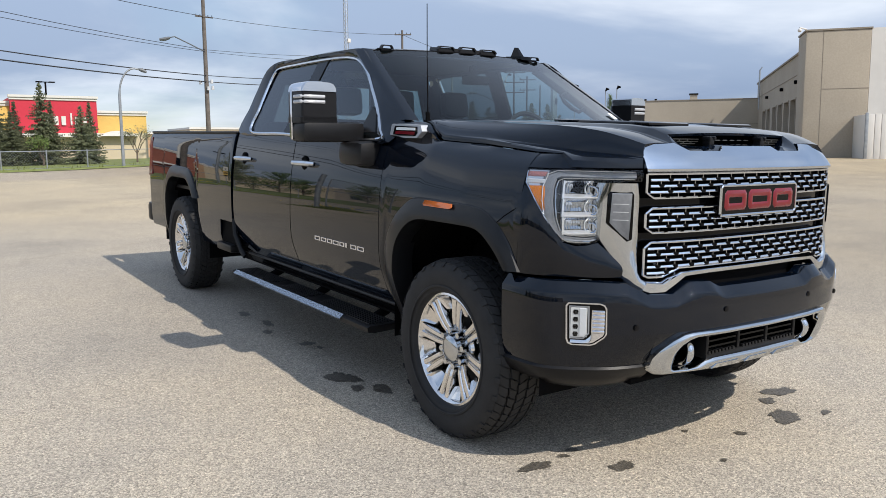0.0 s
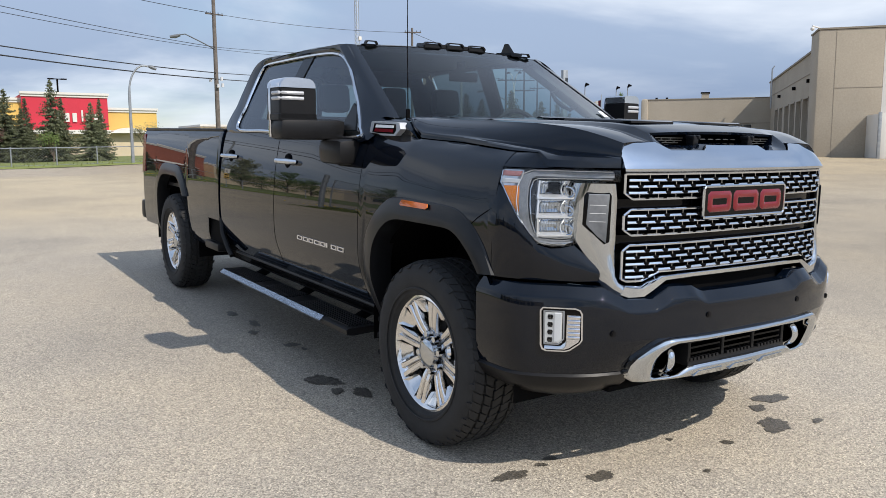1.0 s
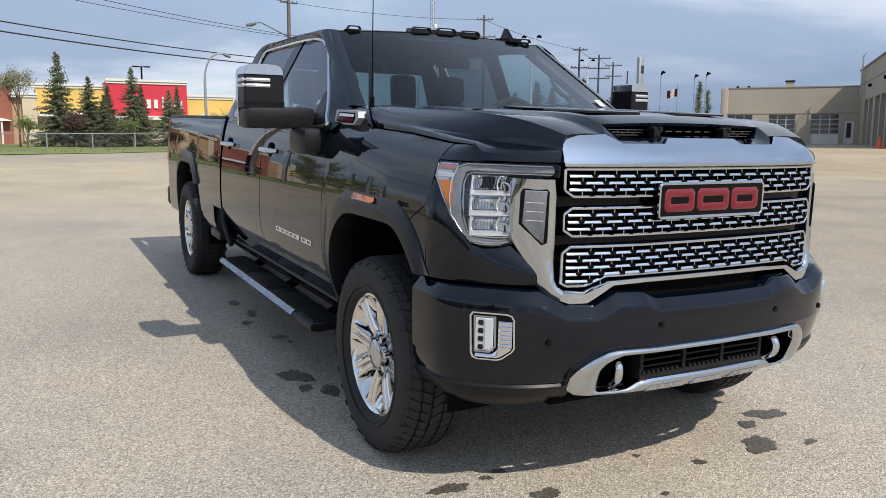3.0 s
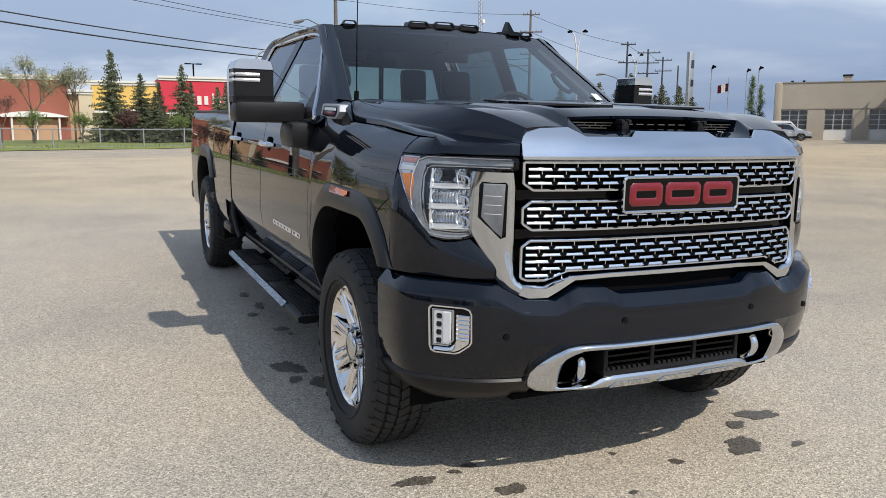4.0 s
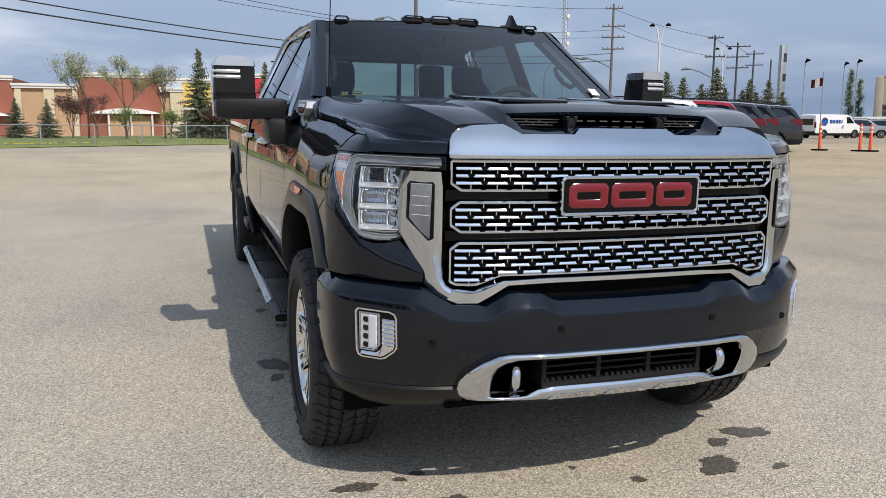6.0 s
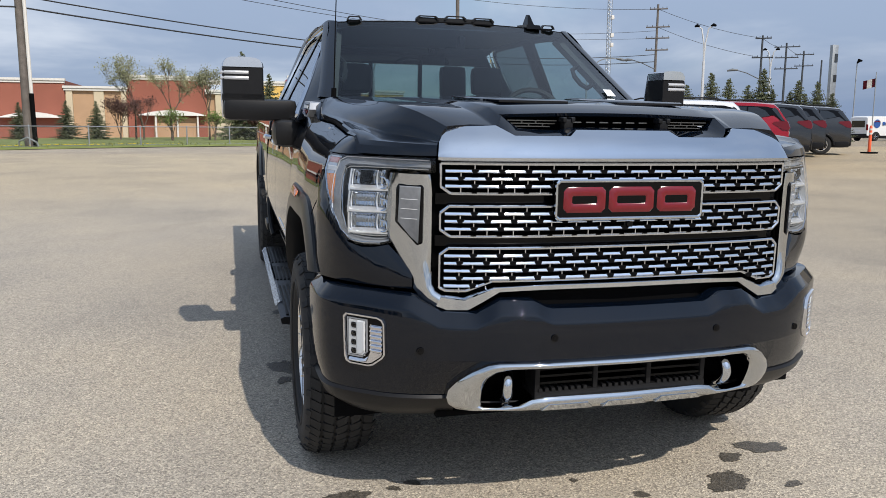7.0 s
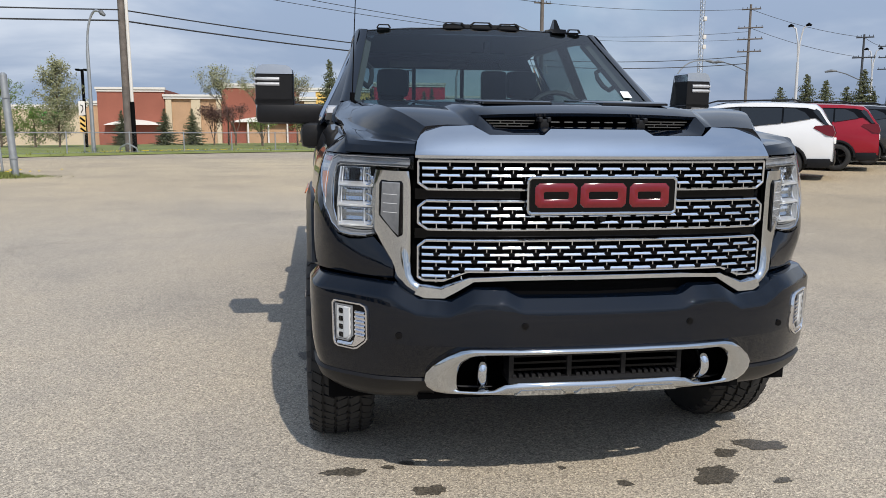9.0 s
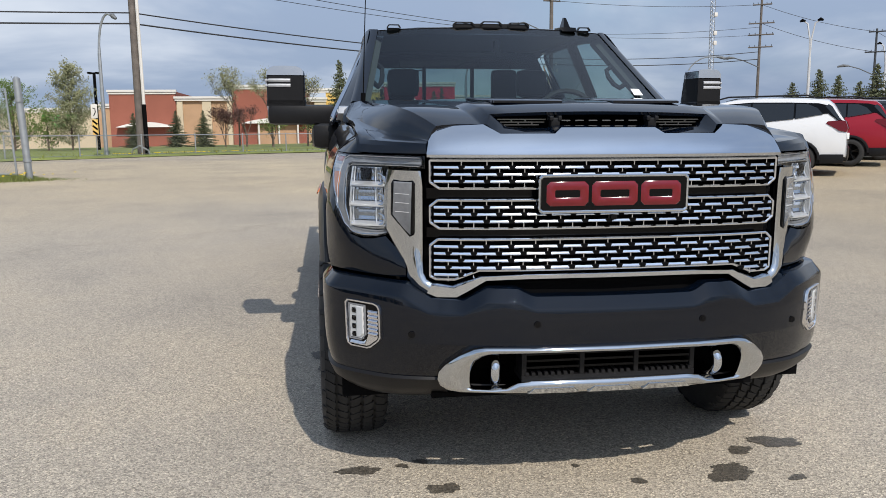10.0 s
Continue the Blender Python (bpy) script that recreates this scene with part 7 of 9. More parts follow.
def leader_tree(seed, h, leaf, label, spread=0.24, amount=26):
    """A tree with one straight stem and short rising side branches all the way up."""
    rnd = random.Random(seed)
    tree = empty("young_tree", label, "tree")
    bm = bmesh.new()
    tube(bm, [(0, 0, -0.2), (0.03, 0.0, h * 0.5), (0.0, 0.02, h * 0.97)], [0.07, 0.045, 0.008], 7)
    verts, faces = [], []
    z = h * 0.10
    while z < h * 0.97:
        k = z / h
        a = rnd.uniform(0, 6.28)
        L = h * spread * min(1.0, 0.45 + 2.2 * k) * (1.08 - k) ** 0.6 * rnd.uniform(0.55, 1.15)
        tip = Vector((L * math.cos(a), L * math.sin(a), z + L * rnd.uniform(0.5, 1.0)))
        foot = Vector((0, 0, z))
        tube(bm, [foot, foot.lerp(tip, 0.5) - Vector((0, 0, 0.04)), tip], [0.016, 0.010, 0.004], 4, caps=False)
        for _ in range(int(amount * (0.5 + L))):
            c = foot.lerp(tip, rnd.uniform(0.2, 1.08)) + Vector((rnd.gauss(0, 0.11), rnd.gauss(0, 0.11), rnd.gauss(0, 0.11)))
            e = Vector((rnd.uniform(-1, 1), rnd.uniform(-1, 1), rnd.uniform(-1, 1))).normalized() * rnd.uniform(0.03, 0.06)
            f = e.orthogonal().normalized() * e.length * 0.7
            j = len(verts)
            verts += [c - e, c + f, c + e, c - f]
            faces += [(j, j + 1, j + 2, j + 3)]
        z += rnd.uniform(0.03, 0.075)
    part("trunk", bm, BARK, tree)
    me = bpy.data.meshes.new("crown")
    me.from_pydata(verts, [], faces)
    me.materials.append(leaf)
    new("crown", me).parent = tree
    return tree


def build_trees():
    sorts = [spruce(11, 6.0, 1.95), spruce(23, 6.0, 1.65), spruce(37, 6.0, 2.6)]
    spots = [(-0.2, 54.8, 6.4, 0), (1.6, 54.7, 4.9, 2), (2.9, 56.0, 4.4, 1), (2.4, 53.4, 4.5, 2), (4.3, 54.5, 5.2, 0), (5.0, 55.5, 6.0, 1), (6.6, 54.2, 5.0, 2), (7.3, 55.0, 5.9, 1), (-9.8, 54.0, 3.5, 2), (-14.3, 53.1, 3.3, 2), (-11.6, 53.7, 3.5, 2)]
    spots += [(32.76, 50.86, 5.0, 2), (34.22, 49.92, 4.6, 0), (35.27, 49.2, 4.2, 0), (35.86, 48.78, 4.0, 1), (36.37, 48.42, 4.9, 2), (37.23, 47.78, 4.8, 0), (37.74, 47.39, 5.0, 1), (38.71, 46.63, 4.3, 2), (39.1, 46.3, 4.0, 0), (39.48, 46.01, 4.1, 2), (40.09, 45.49, 3.9, 0), (40.84, 44.85, 4.1, 2)]
    used = set()
    rnd = random.Random(8)
    for x, y, h, k in spots:
        m = grounded(x, y, rnd.uniform(0, 360), h / 6.0)
        if x > 30:
            m = m @ Matrix.Diagonal((1.35, 1.35, 1.05, 1))
        if k in used:
            copy_thing(sorts[k], m)
        else:
            used.add(k)
            sorts[k].matrix_world = m
    for i in range(13):
        copy_thing(sorts[i % 3], grounded(-44 - 3 * rnd.random(), -34 + i * 5.2 + rnd.uniform(-1, 1), rnd.uniform(0, 360), rnd.uniform(0.8, 1.25)))
    def place(tree, x, y, scale=1.0, yaw=0):
        tree.matrix_world = grounded(x, y, yaw, scale)
    place(broadleaf(1, 5.6, LEAF, "slender young tree in sparse grey-green spring leaf", 1.7, 0.34, 0.46), -7.4, 54.3)
    place(broadleaf(2, 5.1, LEAF, "slender young tree in sparse grey-green spring leaf", 1.7, 0.30, 0.48), -5.1, 54.5)
    place(broadleaf(3, 5.3, LEAF, "slender young tree in sparse grey-green spring leaf", 1.6, 0.28, 0.46), -2.6, 54.6)
    place(broadleaf(4, 4.1, PLUM, "small plum-leaved tree beside the grass verge", 1.3, 0.16, 0.15), -8.4, 54.2)
    place(broadleaf(5, 2.9, PLUM, "small plum-leaved tree beside a tall spruce", 1.3, 0.2, 0.2), 0.6, 53.6)
    place(broadleaf(6, 3.6, PLUM, "bare reddish sapling on the verge", 0.7, 0.25, 0.3), -6.8, 53.2)
    place(leader_tree(7, 5.3, LEAF, "tall loose-crowned tree in pale spring leaf", 0.34, 80), -16.2, 46.1)
    place(leader_tree(17, 2.6, FRESH, "low bushy tree in fresh green leaf behind the fence", 0.42, 30), -17.4, 45.6)
    place(leader_tree(18, 4.2, FRESH, "bushy tree in fresh green leaf beside the lot", 0.5, 44), -19.6, 46.6)
    place(leader_tree(19, 3.4, FRESH, "bushy tree in fresh green leaf beside the lot", 0.5, 40), -21.6, 47.2)
    place(leader_tree(20, 4.6, FRESH, "bushy tree in fresh green leaf beside the lot", 0.5, 44), -27.5, 48.6)
    place(broadleaf(8, 2.6, FRESH, "small bright green sapling near the fence", 0.55, 0.28, 0.3), -4.9, 52.0)
    place(broadleaf(9, 2.4, FRESH, "small bright green sapling near the fence", 0.55, 0.28, 0.3), 4.0, 52.6)
    place(broadleaf(10, 2.4, FRESH, "small bright green sapling near the fence", 0.55, 0.28, 0.3), -2.2, 52.4)
    place(broadleaf(12, 2.2, FRESH, "small bright green sapling near the fence", 1.2, 0.3, 0.3), 12.6, 57.5)
    place(broadleaf(13, 3.0, LEAF, "thin bare sapling near the fence", 0.5, 0.25, 0.35), 10.6, 56.5)
    place(leader_tree(14, 7.4, FRESH, "narrow upright poplar in fresh leaf", 0.10, 70), 69.4, 66.9)
    place(leader_tree(15, 6.4, FRESH, "narrow upright poplar in fresh leaf", 0.10, 70), 70.1, 66.25)


# ---- the row of shops across the road ----
def block(parent, name, mat, x0, x1, y0, y1, z0, z1, label="", bevel=0.0):
    bm = bmesh.new()
    box(bm, x0, x1, y0, y1, z0, z1, bevel)
    return part(name, bm, mat, parent, label)


def cornice(parent, x0, x1, z, y, mat=None):
    block(parent, "cornice", mat or WHITE, x0 - 0.12, x1 + 0.12, y - 0.18, y + 0.3, z - 0.14, z + 0.05)
    block(parent, "cornice", mat or WHITE, x0 - 0.05, x1 + 0.05, y - 0.09, y + 0.3, z - 0.34, z - 0.14)


def awning(parent, x0, x1, z, y):
    """A shallow arched white canopy."""
    bm = bmesh.new()
    rows = []
    for u in span(-1, 1, 13):
        x = (x0 + x1) / 2 + u * (x1 - x0) / 2
        top = z + 0.42 * (1 - u * u)
        rows.append([(x, y, top), (x, y - 0.7, top - 0.05), (x, y - 0.75, z - 0.06), (x, y, z - 0.06)])
    g = sheet(bm, rows, closed=True)
    bm.faces.new(g[0]), bm.faces.new(g[-1])
    part("awning", bm, WHITE, parent)


def build_shops():
    F = 71.0
    def shop(label, walls, extra=None):
        ob = empty("shop_building", label, "building", Matrix.Identity(4), group="shops across the road")
        for name, mat, x0, x1, z0, z1, out in walls:
            block(ob, name, mat, x0, x1, F - out, F + 14, z0, z1)
        return ob
    a = shop("pale shop building with a green sign band", (("wall", CREAM, -36, -21.4, -0.5, 3.95, 0),))
    cornice(a, -36, -21.4, 4.0, F)
    for x, w in ((-26.2, 1.5), (-24.4, 1.2)):
        block(a, "sign_bar", SIGNGREEN, x, x + w, F - 0.12, F - 0.02, 2.9, 3.5)
    block(a, "sign_bar", SIGNGREEN, -25.4, -24.3, F - 0.12, F - 0.02, 2.35, 2.7)
    b = shop("red brick shop building with a white arched awning", (("wall", BRICK, -20.4, -14.7, -0.5, 5.45, 0.3), ("pier", TAN, -21.4, -20.4, -0.5, 4.3, 0.1)))
    cornice(b, -20.4, -14.7, 5.55, F - 0.3)
    cornice(b, -21.4, -20.4, 4.35, F - 0.1)
    awning(b, -19.8, -15.0, 2.35, F - 0.32)
    c = shop("tan brick shop building with cream piers", (("wall", TAN, -14.7, -9.75, -0.5, 4.75, 0.1), ("pier", CREAM, -12.4, -11.6, -0.5, 4.75, 0.3), ("pier", CREAM, -14.6, -14.1, -0.5, 4.75, 0.3), ("pier", CREAM, -10.2, -9.8, -0.5, 4.75, 0.3)))
    cornice(c, -14.7, -9.75, 4.95, F - 0.3)
    d = shop("tall red brick shop building with a white arched awning", (("wall", BRICK, -9.7, -3.1, -0.5, 5.75, 0.35),))
    cornice(d, -9.7, -3.1, 5.95, F - 0.35)
    awning(d, -8.9, -3.2, 2.6, F - 0.37)
    block(d, "door_bay", TAN, -7.6, -4.0, F - 0.5, F - 0.36, -0.3, 2.35)
    for x in (-7.4, -5.6, -3.9):
        block(d, "canopy_post", WHITE, x - 0.07, x + 0.07, F - 1.0, F - 0.86, -0.3, 2.6)
    e = shop("cream entrance pier with a moulded cap", (("wall", TAN, -3.1, -2.3, -0.5, 4.6, 0.2), ("pier", CREAM, -2.35, -1.3, -0.5, 4.6, 0.6)))
    cornice(e, -3.1, -1.3, 4.8, F - 0.6)
    f = shop("long yellow shop front over a cream base", (("wall", CREAM, -1.3, 4.1, -0.5, 3.2, 0.1), ("upper_wall", YELLOW, -1.3, 4.1, 3.2, 5.45, 0.0)))
    cornice(f, -3.0, 4.1, 5.65, F)
    block(f, "canopy", WHITE, -1.2, 4.0, F - 0.9, F - 0.1, 2.95, 3.25)
    for x in (0.2, 2.0, 3.6):
        block(f, "shop_window", PANE, x - 0.55, x + 0.55, F - 0.16, F - 0.12, 0.5, 2.5)
    g = shop("tall red sign wall over a cream shop front", (("wall", CREAM, 4.1, 10.7, -0.5, 3.1, 0.3), ("sign_wall", SIGNRED, 4.1, 10.7, 3.1, 6.0, 0.6)))
    cornice(g, 4.1, 10.7, 6.15, F - 0.6)
    block(g, "canopy", WHITE, 4.1, 10.7, F - 1.3, F - 0.6, 2.75, 3.08)
    for x, w, h in ((6.6, 0.5, 0.95), (7.25, 0.45, 0.75), (7.85, 0.42, 0.75), (8.55, 0.16, 1.0), (8.9, 0.5, 0.72), (9.55, 0.35, 0.7), (10.02, 0.28, 0.7)):
        block(g, "sign_bar", WHITE, x, x + w * 0.8, F - 0.72, F - 0.61, 3.75, 3.75 + h)
    i = shop("yellow shop front with a curved white canopy", (("wall", CREAM, 10.7, 14.9, -0.5, 3.1, 0.1), ("upper_wall", YELLOW, 10.7, 14.9, 3.1, 4.9, 0.0)))
    cornice(i, 10.7, 14.9, 5.0, F)
    awning(i, 10.8, 14.0, 2.9, F - 0.1)
    # roofs far behind
    for x0, x1, y, z, mat, lab in ((18.0, 26.0, 96, 3.6, TAN, "low flat-roofed building far across the road"), (27, 34, 99, 4.3, CREAM, "pale low building far across the road"), (-60, -40, 80, 4.4, STUCCO, "plain low building far across the road")):
        ob = empty("far_building", lab, "building", Matrix.Identity(4))
        block(ob, "wall", mat, x0, x1, y, y + 10, -0.5, z)
        block(ob, "roof_edge", WHITE, x0 - 0.1, x1 + 0.1, y - 0.15, y + 10.1, z, z + 0.25)
        for k in range(3):
            xx = x0 + (x1 - x0) * (k + 0.5) / 3
            block(ob, "window", PANE, xx - 0.8, xx + 0.8, y - 0.04, y + 0.1, 1.2, 2.4)
    ob = empty("long_building", "long low tan building beside the lot", "building", Matrix.Identity(4))
    block(ob, "wall", STUCCO, -72, -62, -60, 40, -1.2, 4.6)
    block(ob, "roof_edge", WHITE, -72.2, -61.8, -60.2, 40.2, 4.6, 4.9)
    for k in range(9):
        block(ob, "window", PANE, -62.0, -61.9, -52 + k * 10, -47 + k * 10, 0.6, 2.8)
    dome = empty("dish_dome", "round white dish on a mast among the roofs", "dish", Matrix.Translation((17.2, 84, 0.3)))
    bm = bmesh.new()
    bmesh.ops.create_uvsphere(bm, u_segments=14, v_segments=9, radius=0.75, matrix=Matrix.Translation((0, 0, 3.4)))
    part("dish", bm, WHITE, dome)
    bm = bmesh.new()
    tube(bm, [(0, 0, 0), (0, 0, 3)], 0.09, 8)
    part("mast", bm, STEEL, dome)


# ---- the tan workshop ----
WU, WV = Vector((0.77, 0.64, 0)).normalized(), Vector((-0.64, 0.77, 0)).normalized()
W0 = Vector((52.5, 30.7, 0))


def wpt(u, v, z):
    return W0 + WU * u + WV * v + Vector((0, 0, z))


def wbox(parent, name, mat, u0, u1, v0, v1, z0, z1, label="", bevel=0.0):
    bm = bmesh.new()
    box(bm, u0, u1, v0, v1, z0, z1, bevel, m=Matrix.Translation(W0) @ Matrix.Rotation(math.atan2(WU.y, WU.x), 4, "Z"))
    return part(name, bm, mat, parent, label)


def build_workshop():
    hall = empty("workshop_hall", "tall tan stucco workshop hall with overhead doors along its shaded side", "building", Matrix.Identity(4))
    # the side wall stands at v = 0 and is pierced by the doors
    doors = [(5.4, 8.6), (9.5, 12.7), (13.7, 16.9), (17.9, 21.1), (23, 26), (27, 30)]
    wbox(hall, "wall", STUCCO, 0, 36, -40, -0.6, -1, 8.6)
    u = 0.0
    for a, b in doors + [(36, 36)]:
        wbox(hall, "wall", STUCCO, u, a, -0.6, 0, -1, 8.6)
        u = b
    for a, b in doors:
        wbox(hall, "door_head", STUCCO, a, b, -0.6, 0, 5.2, 8.6)
        d = wbox(hall, "overhead_door", PANE, a, b, -0.55, -0.45, 0.3, 5.2)
        for k in range(1, 4):
            uu = a + (b - a) * k / 4
            wbox(hall, "door_post", WHITE, uu - 0.09, uu + 0.09, -0.46, -0.38, 0.3, 5.2)
        wbox(hall, "door_frame", SEAM, a - 0.18, a, -0.12, 0.05, 0.3, 5.3)
    wbox(hall, "corner_block", STUCCO, -0.35, 3.2, -4.05, 0.3, -1, 9.7, bevel=0.12)
    wbox(hall, "coping", SEAM, 3.2, 36.1, -40, 0.12, 8.6, 8.76)
    wbox(hall, "coping", SEAM, -0.4, 3.25, -4.1, 0.35, 9.7, 9.82)
    wbox(hall, "panel_seam", SEAM, 3.2, 36, 0.0, 0.035, 7.0, 7.06)
    wbox(hall, "panel_seam", SEAM, -0.365, -0.35, -4.05, -0.87, 5.5, 5.54)
    wbox(hall, "panel_seam", SEAM, -0.365, -0.35, -0.90, -0.87, 0, 9.7)
    wbox(hall, "white_panel", WHITE, -0.30, -0.02, -40, -4.05, 3.2, 9.75)
    wbox(hall, "lower_wall", STUCCO, -0.30, -0.02, -40, -4.05, -1, 3.2)
    for u in (4.8, 13.5, 25.0):
        wbox(hall, "wall_lamp", BLACK, u - 0.12, u + 0.12, 0.0, 0.3, 6.3, 6.6, bevel=0.05)
    bm = bmesh.new()
    bmesh.ops.create_uvsphere(bm, u_segments=16, v_segments=10, radius=0.14, matrix=Matrix.Translation(wpt(-0.3, 0.75, 9.8)))
    tube(bm, [wpt(0.2, 0.2, 9.9), wpt(-0.3, 0.75, 10.0)], 0.05, 6)
    part("security_camera", bm, WHITE, hall, "white domed security camera")
    bm = bmesh.new()
    tube(bm, [wpt(31, 0.3, 5.5), wpt(31, 0.3, 9.8), wpt(31, 0.1, 10.1), wpt(31.6, 0.1, 10.1), wpt(31.6, 0.3, 9.8), wpt(31.6, 0.3, 5.5)], 0.06, 6)
    for z in span(5.7, 9.9, 12):
        tube(bm, [wpt(31, 0.3, z), wpt(31.6, 0.3, z)], 0.03, 5)
    part("ladder", bm, STEEL, hall, "steel roof ladder")
    wing = empty("workshop_wing", "low tan stucco wing with glazed garage doors", "building", Matrix.Identity(4))
    face = 34.0
    bays = [(0.5, 1.46, 1.2, 3.2), (1.97, 4.84, 0.4, 3.93), (6.45, 9.2, 0.4, 3.93), (10.94, 13.67, 0.4, 3.93)]
    v = 0.0
    for a, b, z0, z1 in bays + [(14.1, 14.1, 0, 0)]:
        wbox(wing, "wall", STUCCO, face, face + 0.5, v, a, -1, 6.85)
        v = b
    for a, b, z0, z1 in bays:
        wbox(wing, "wall_head", STUCCO, face, face + 0.5, a, b, z1, 6.85)
        if b - a < 2:
            door = wbox(wing, "door", WHITE, face + 0.1, face + 0.2, a, b, 0.5, z1)
            wbox(door, "door_pane", PANE, face + 0.07, face + 0.1, a + 0.25, b - 0.25, 1.3, z1 - 0.3)
            continue
        door = wbox(wing, "garage_door", WHITE, face + 0.25, face + 0.35, a, b, 0.4, z1)
        for r in range(4):
            for c in range(3):
                w = (b - a) / 3
                zz = 1.76 + r * 0.54
                wbox(door, "pane", PANE, face + 0.21, face + 0.25, a + c * w + 0.06, a + (c + 1) * w - 0.06, zz, zz + 0.45)
    wbox(wing, "body", STUCCO, face + 0.5, face + 20, 0, 14.1, -1, 6.8)
    wbox(wing, "corner_column", STUCCO, face - 0.3, face + 0.6, 13.66, 14.46, -1, 7.02, bevel=0.3)
    wbox(wing, "coping", SEAM, face - 0.06, face + 20, 0, 14.1, 6.85, 6.96)
    wbox(wing, "band", SEAM, face - 0.04, face, 0, 13.66, 3.96, 4.03)
    for v in (11.4, 12.6):
        wbox(wing, "roof_lamp", BLACK, face + 1, face + 1.3, v, v + 0.28, 6.9, 7.2, bevel=0.05)
    vent = wbox(wing, "roof_vent", STUCCO, face + 3, face + 4.2, 6.7, 7.55, 6.9, 7.7)
    wbox(vent, "vent_cap", BLACK, face + 2.9, face + 4.3, 6.6, 7.65, 7.7, 7.85)
    # corrugated white enclosure
    enc = empty("white_enclosure", "white corrugated steel enclosure against the workshop", "enclosure", Matrix.Identity(4))
    for k in range(16):
        wbox(enc, "panel", WHITE, -4.2, -4.05 + 0.12 * (k % 2), -3.3 - k * 0.42 - 0.40, -3.3 - k * 0.42, 0.0, 3.5, bevel=0.03)
    wbox(enc, "post", STEEL, -4.35, -4.1, -3.3, -3.1, 0.0, 3.6, bevel=0.04)
    wbox(enc, "end_panel", WHITE, -4.1, -0.3, -3.25, -3.15, 0.0, 3.5, bevel=0.02)
    bm = bmesh.new()
    m = Matrix.Translation(wpt(1.5, 1.6, height(53, 33)))
    tube(bm, [(0, 0, 0.04), (0, 0, 0.9)], [0.24, 0.05], 12)
    box(bm, -0.3, 0.3, -0.3, 0.3, 0, 0.05)
    bmesh.ops.transform(bm, matrix=m, verts=bm.verts)
    tagged(part("traffic_cone", bm, ORANGE), "orange plastic traffic cone by the workshop doors", "cone")


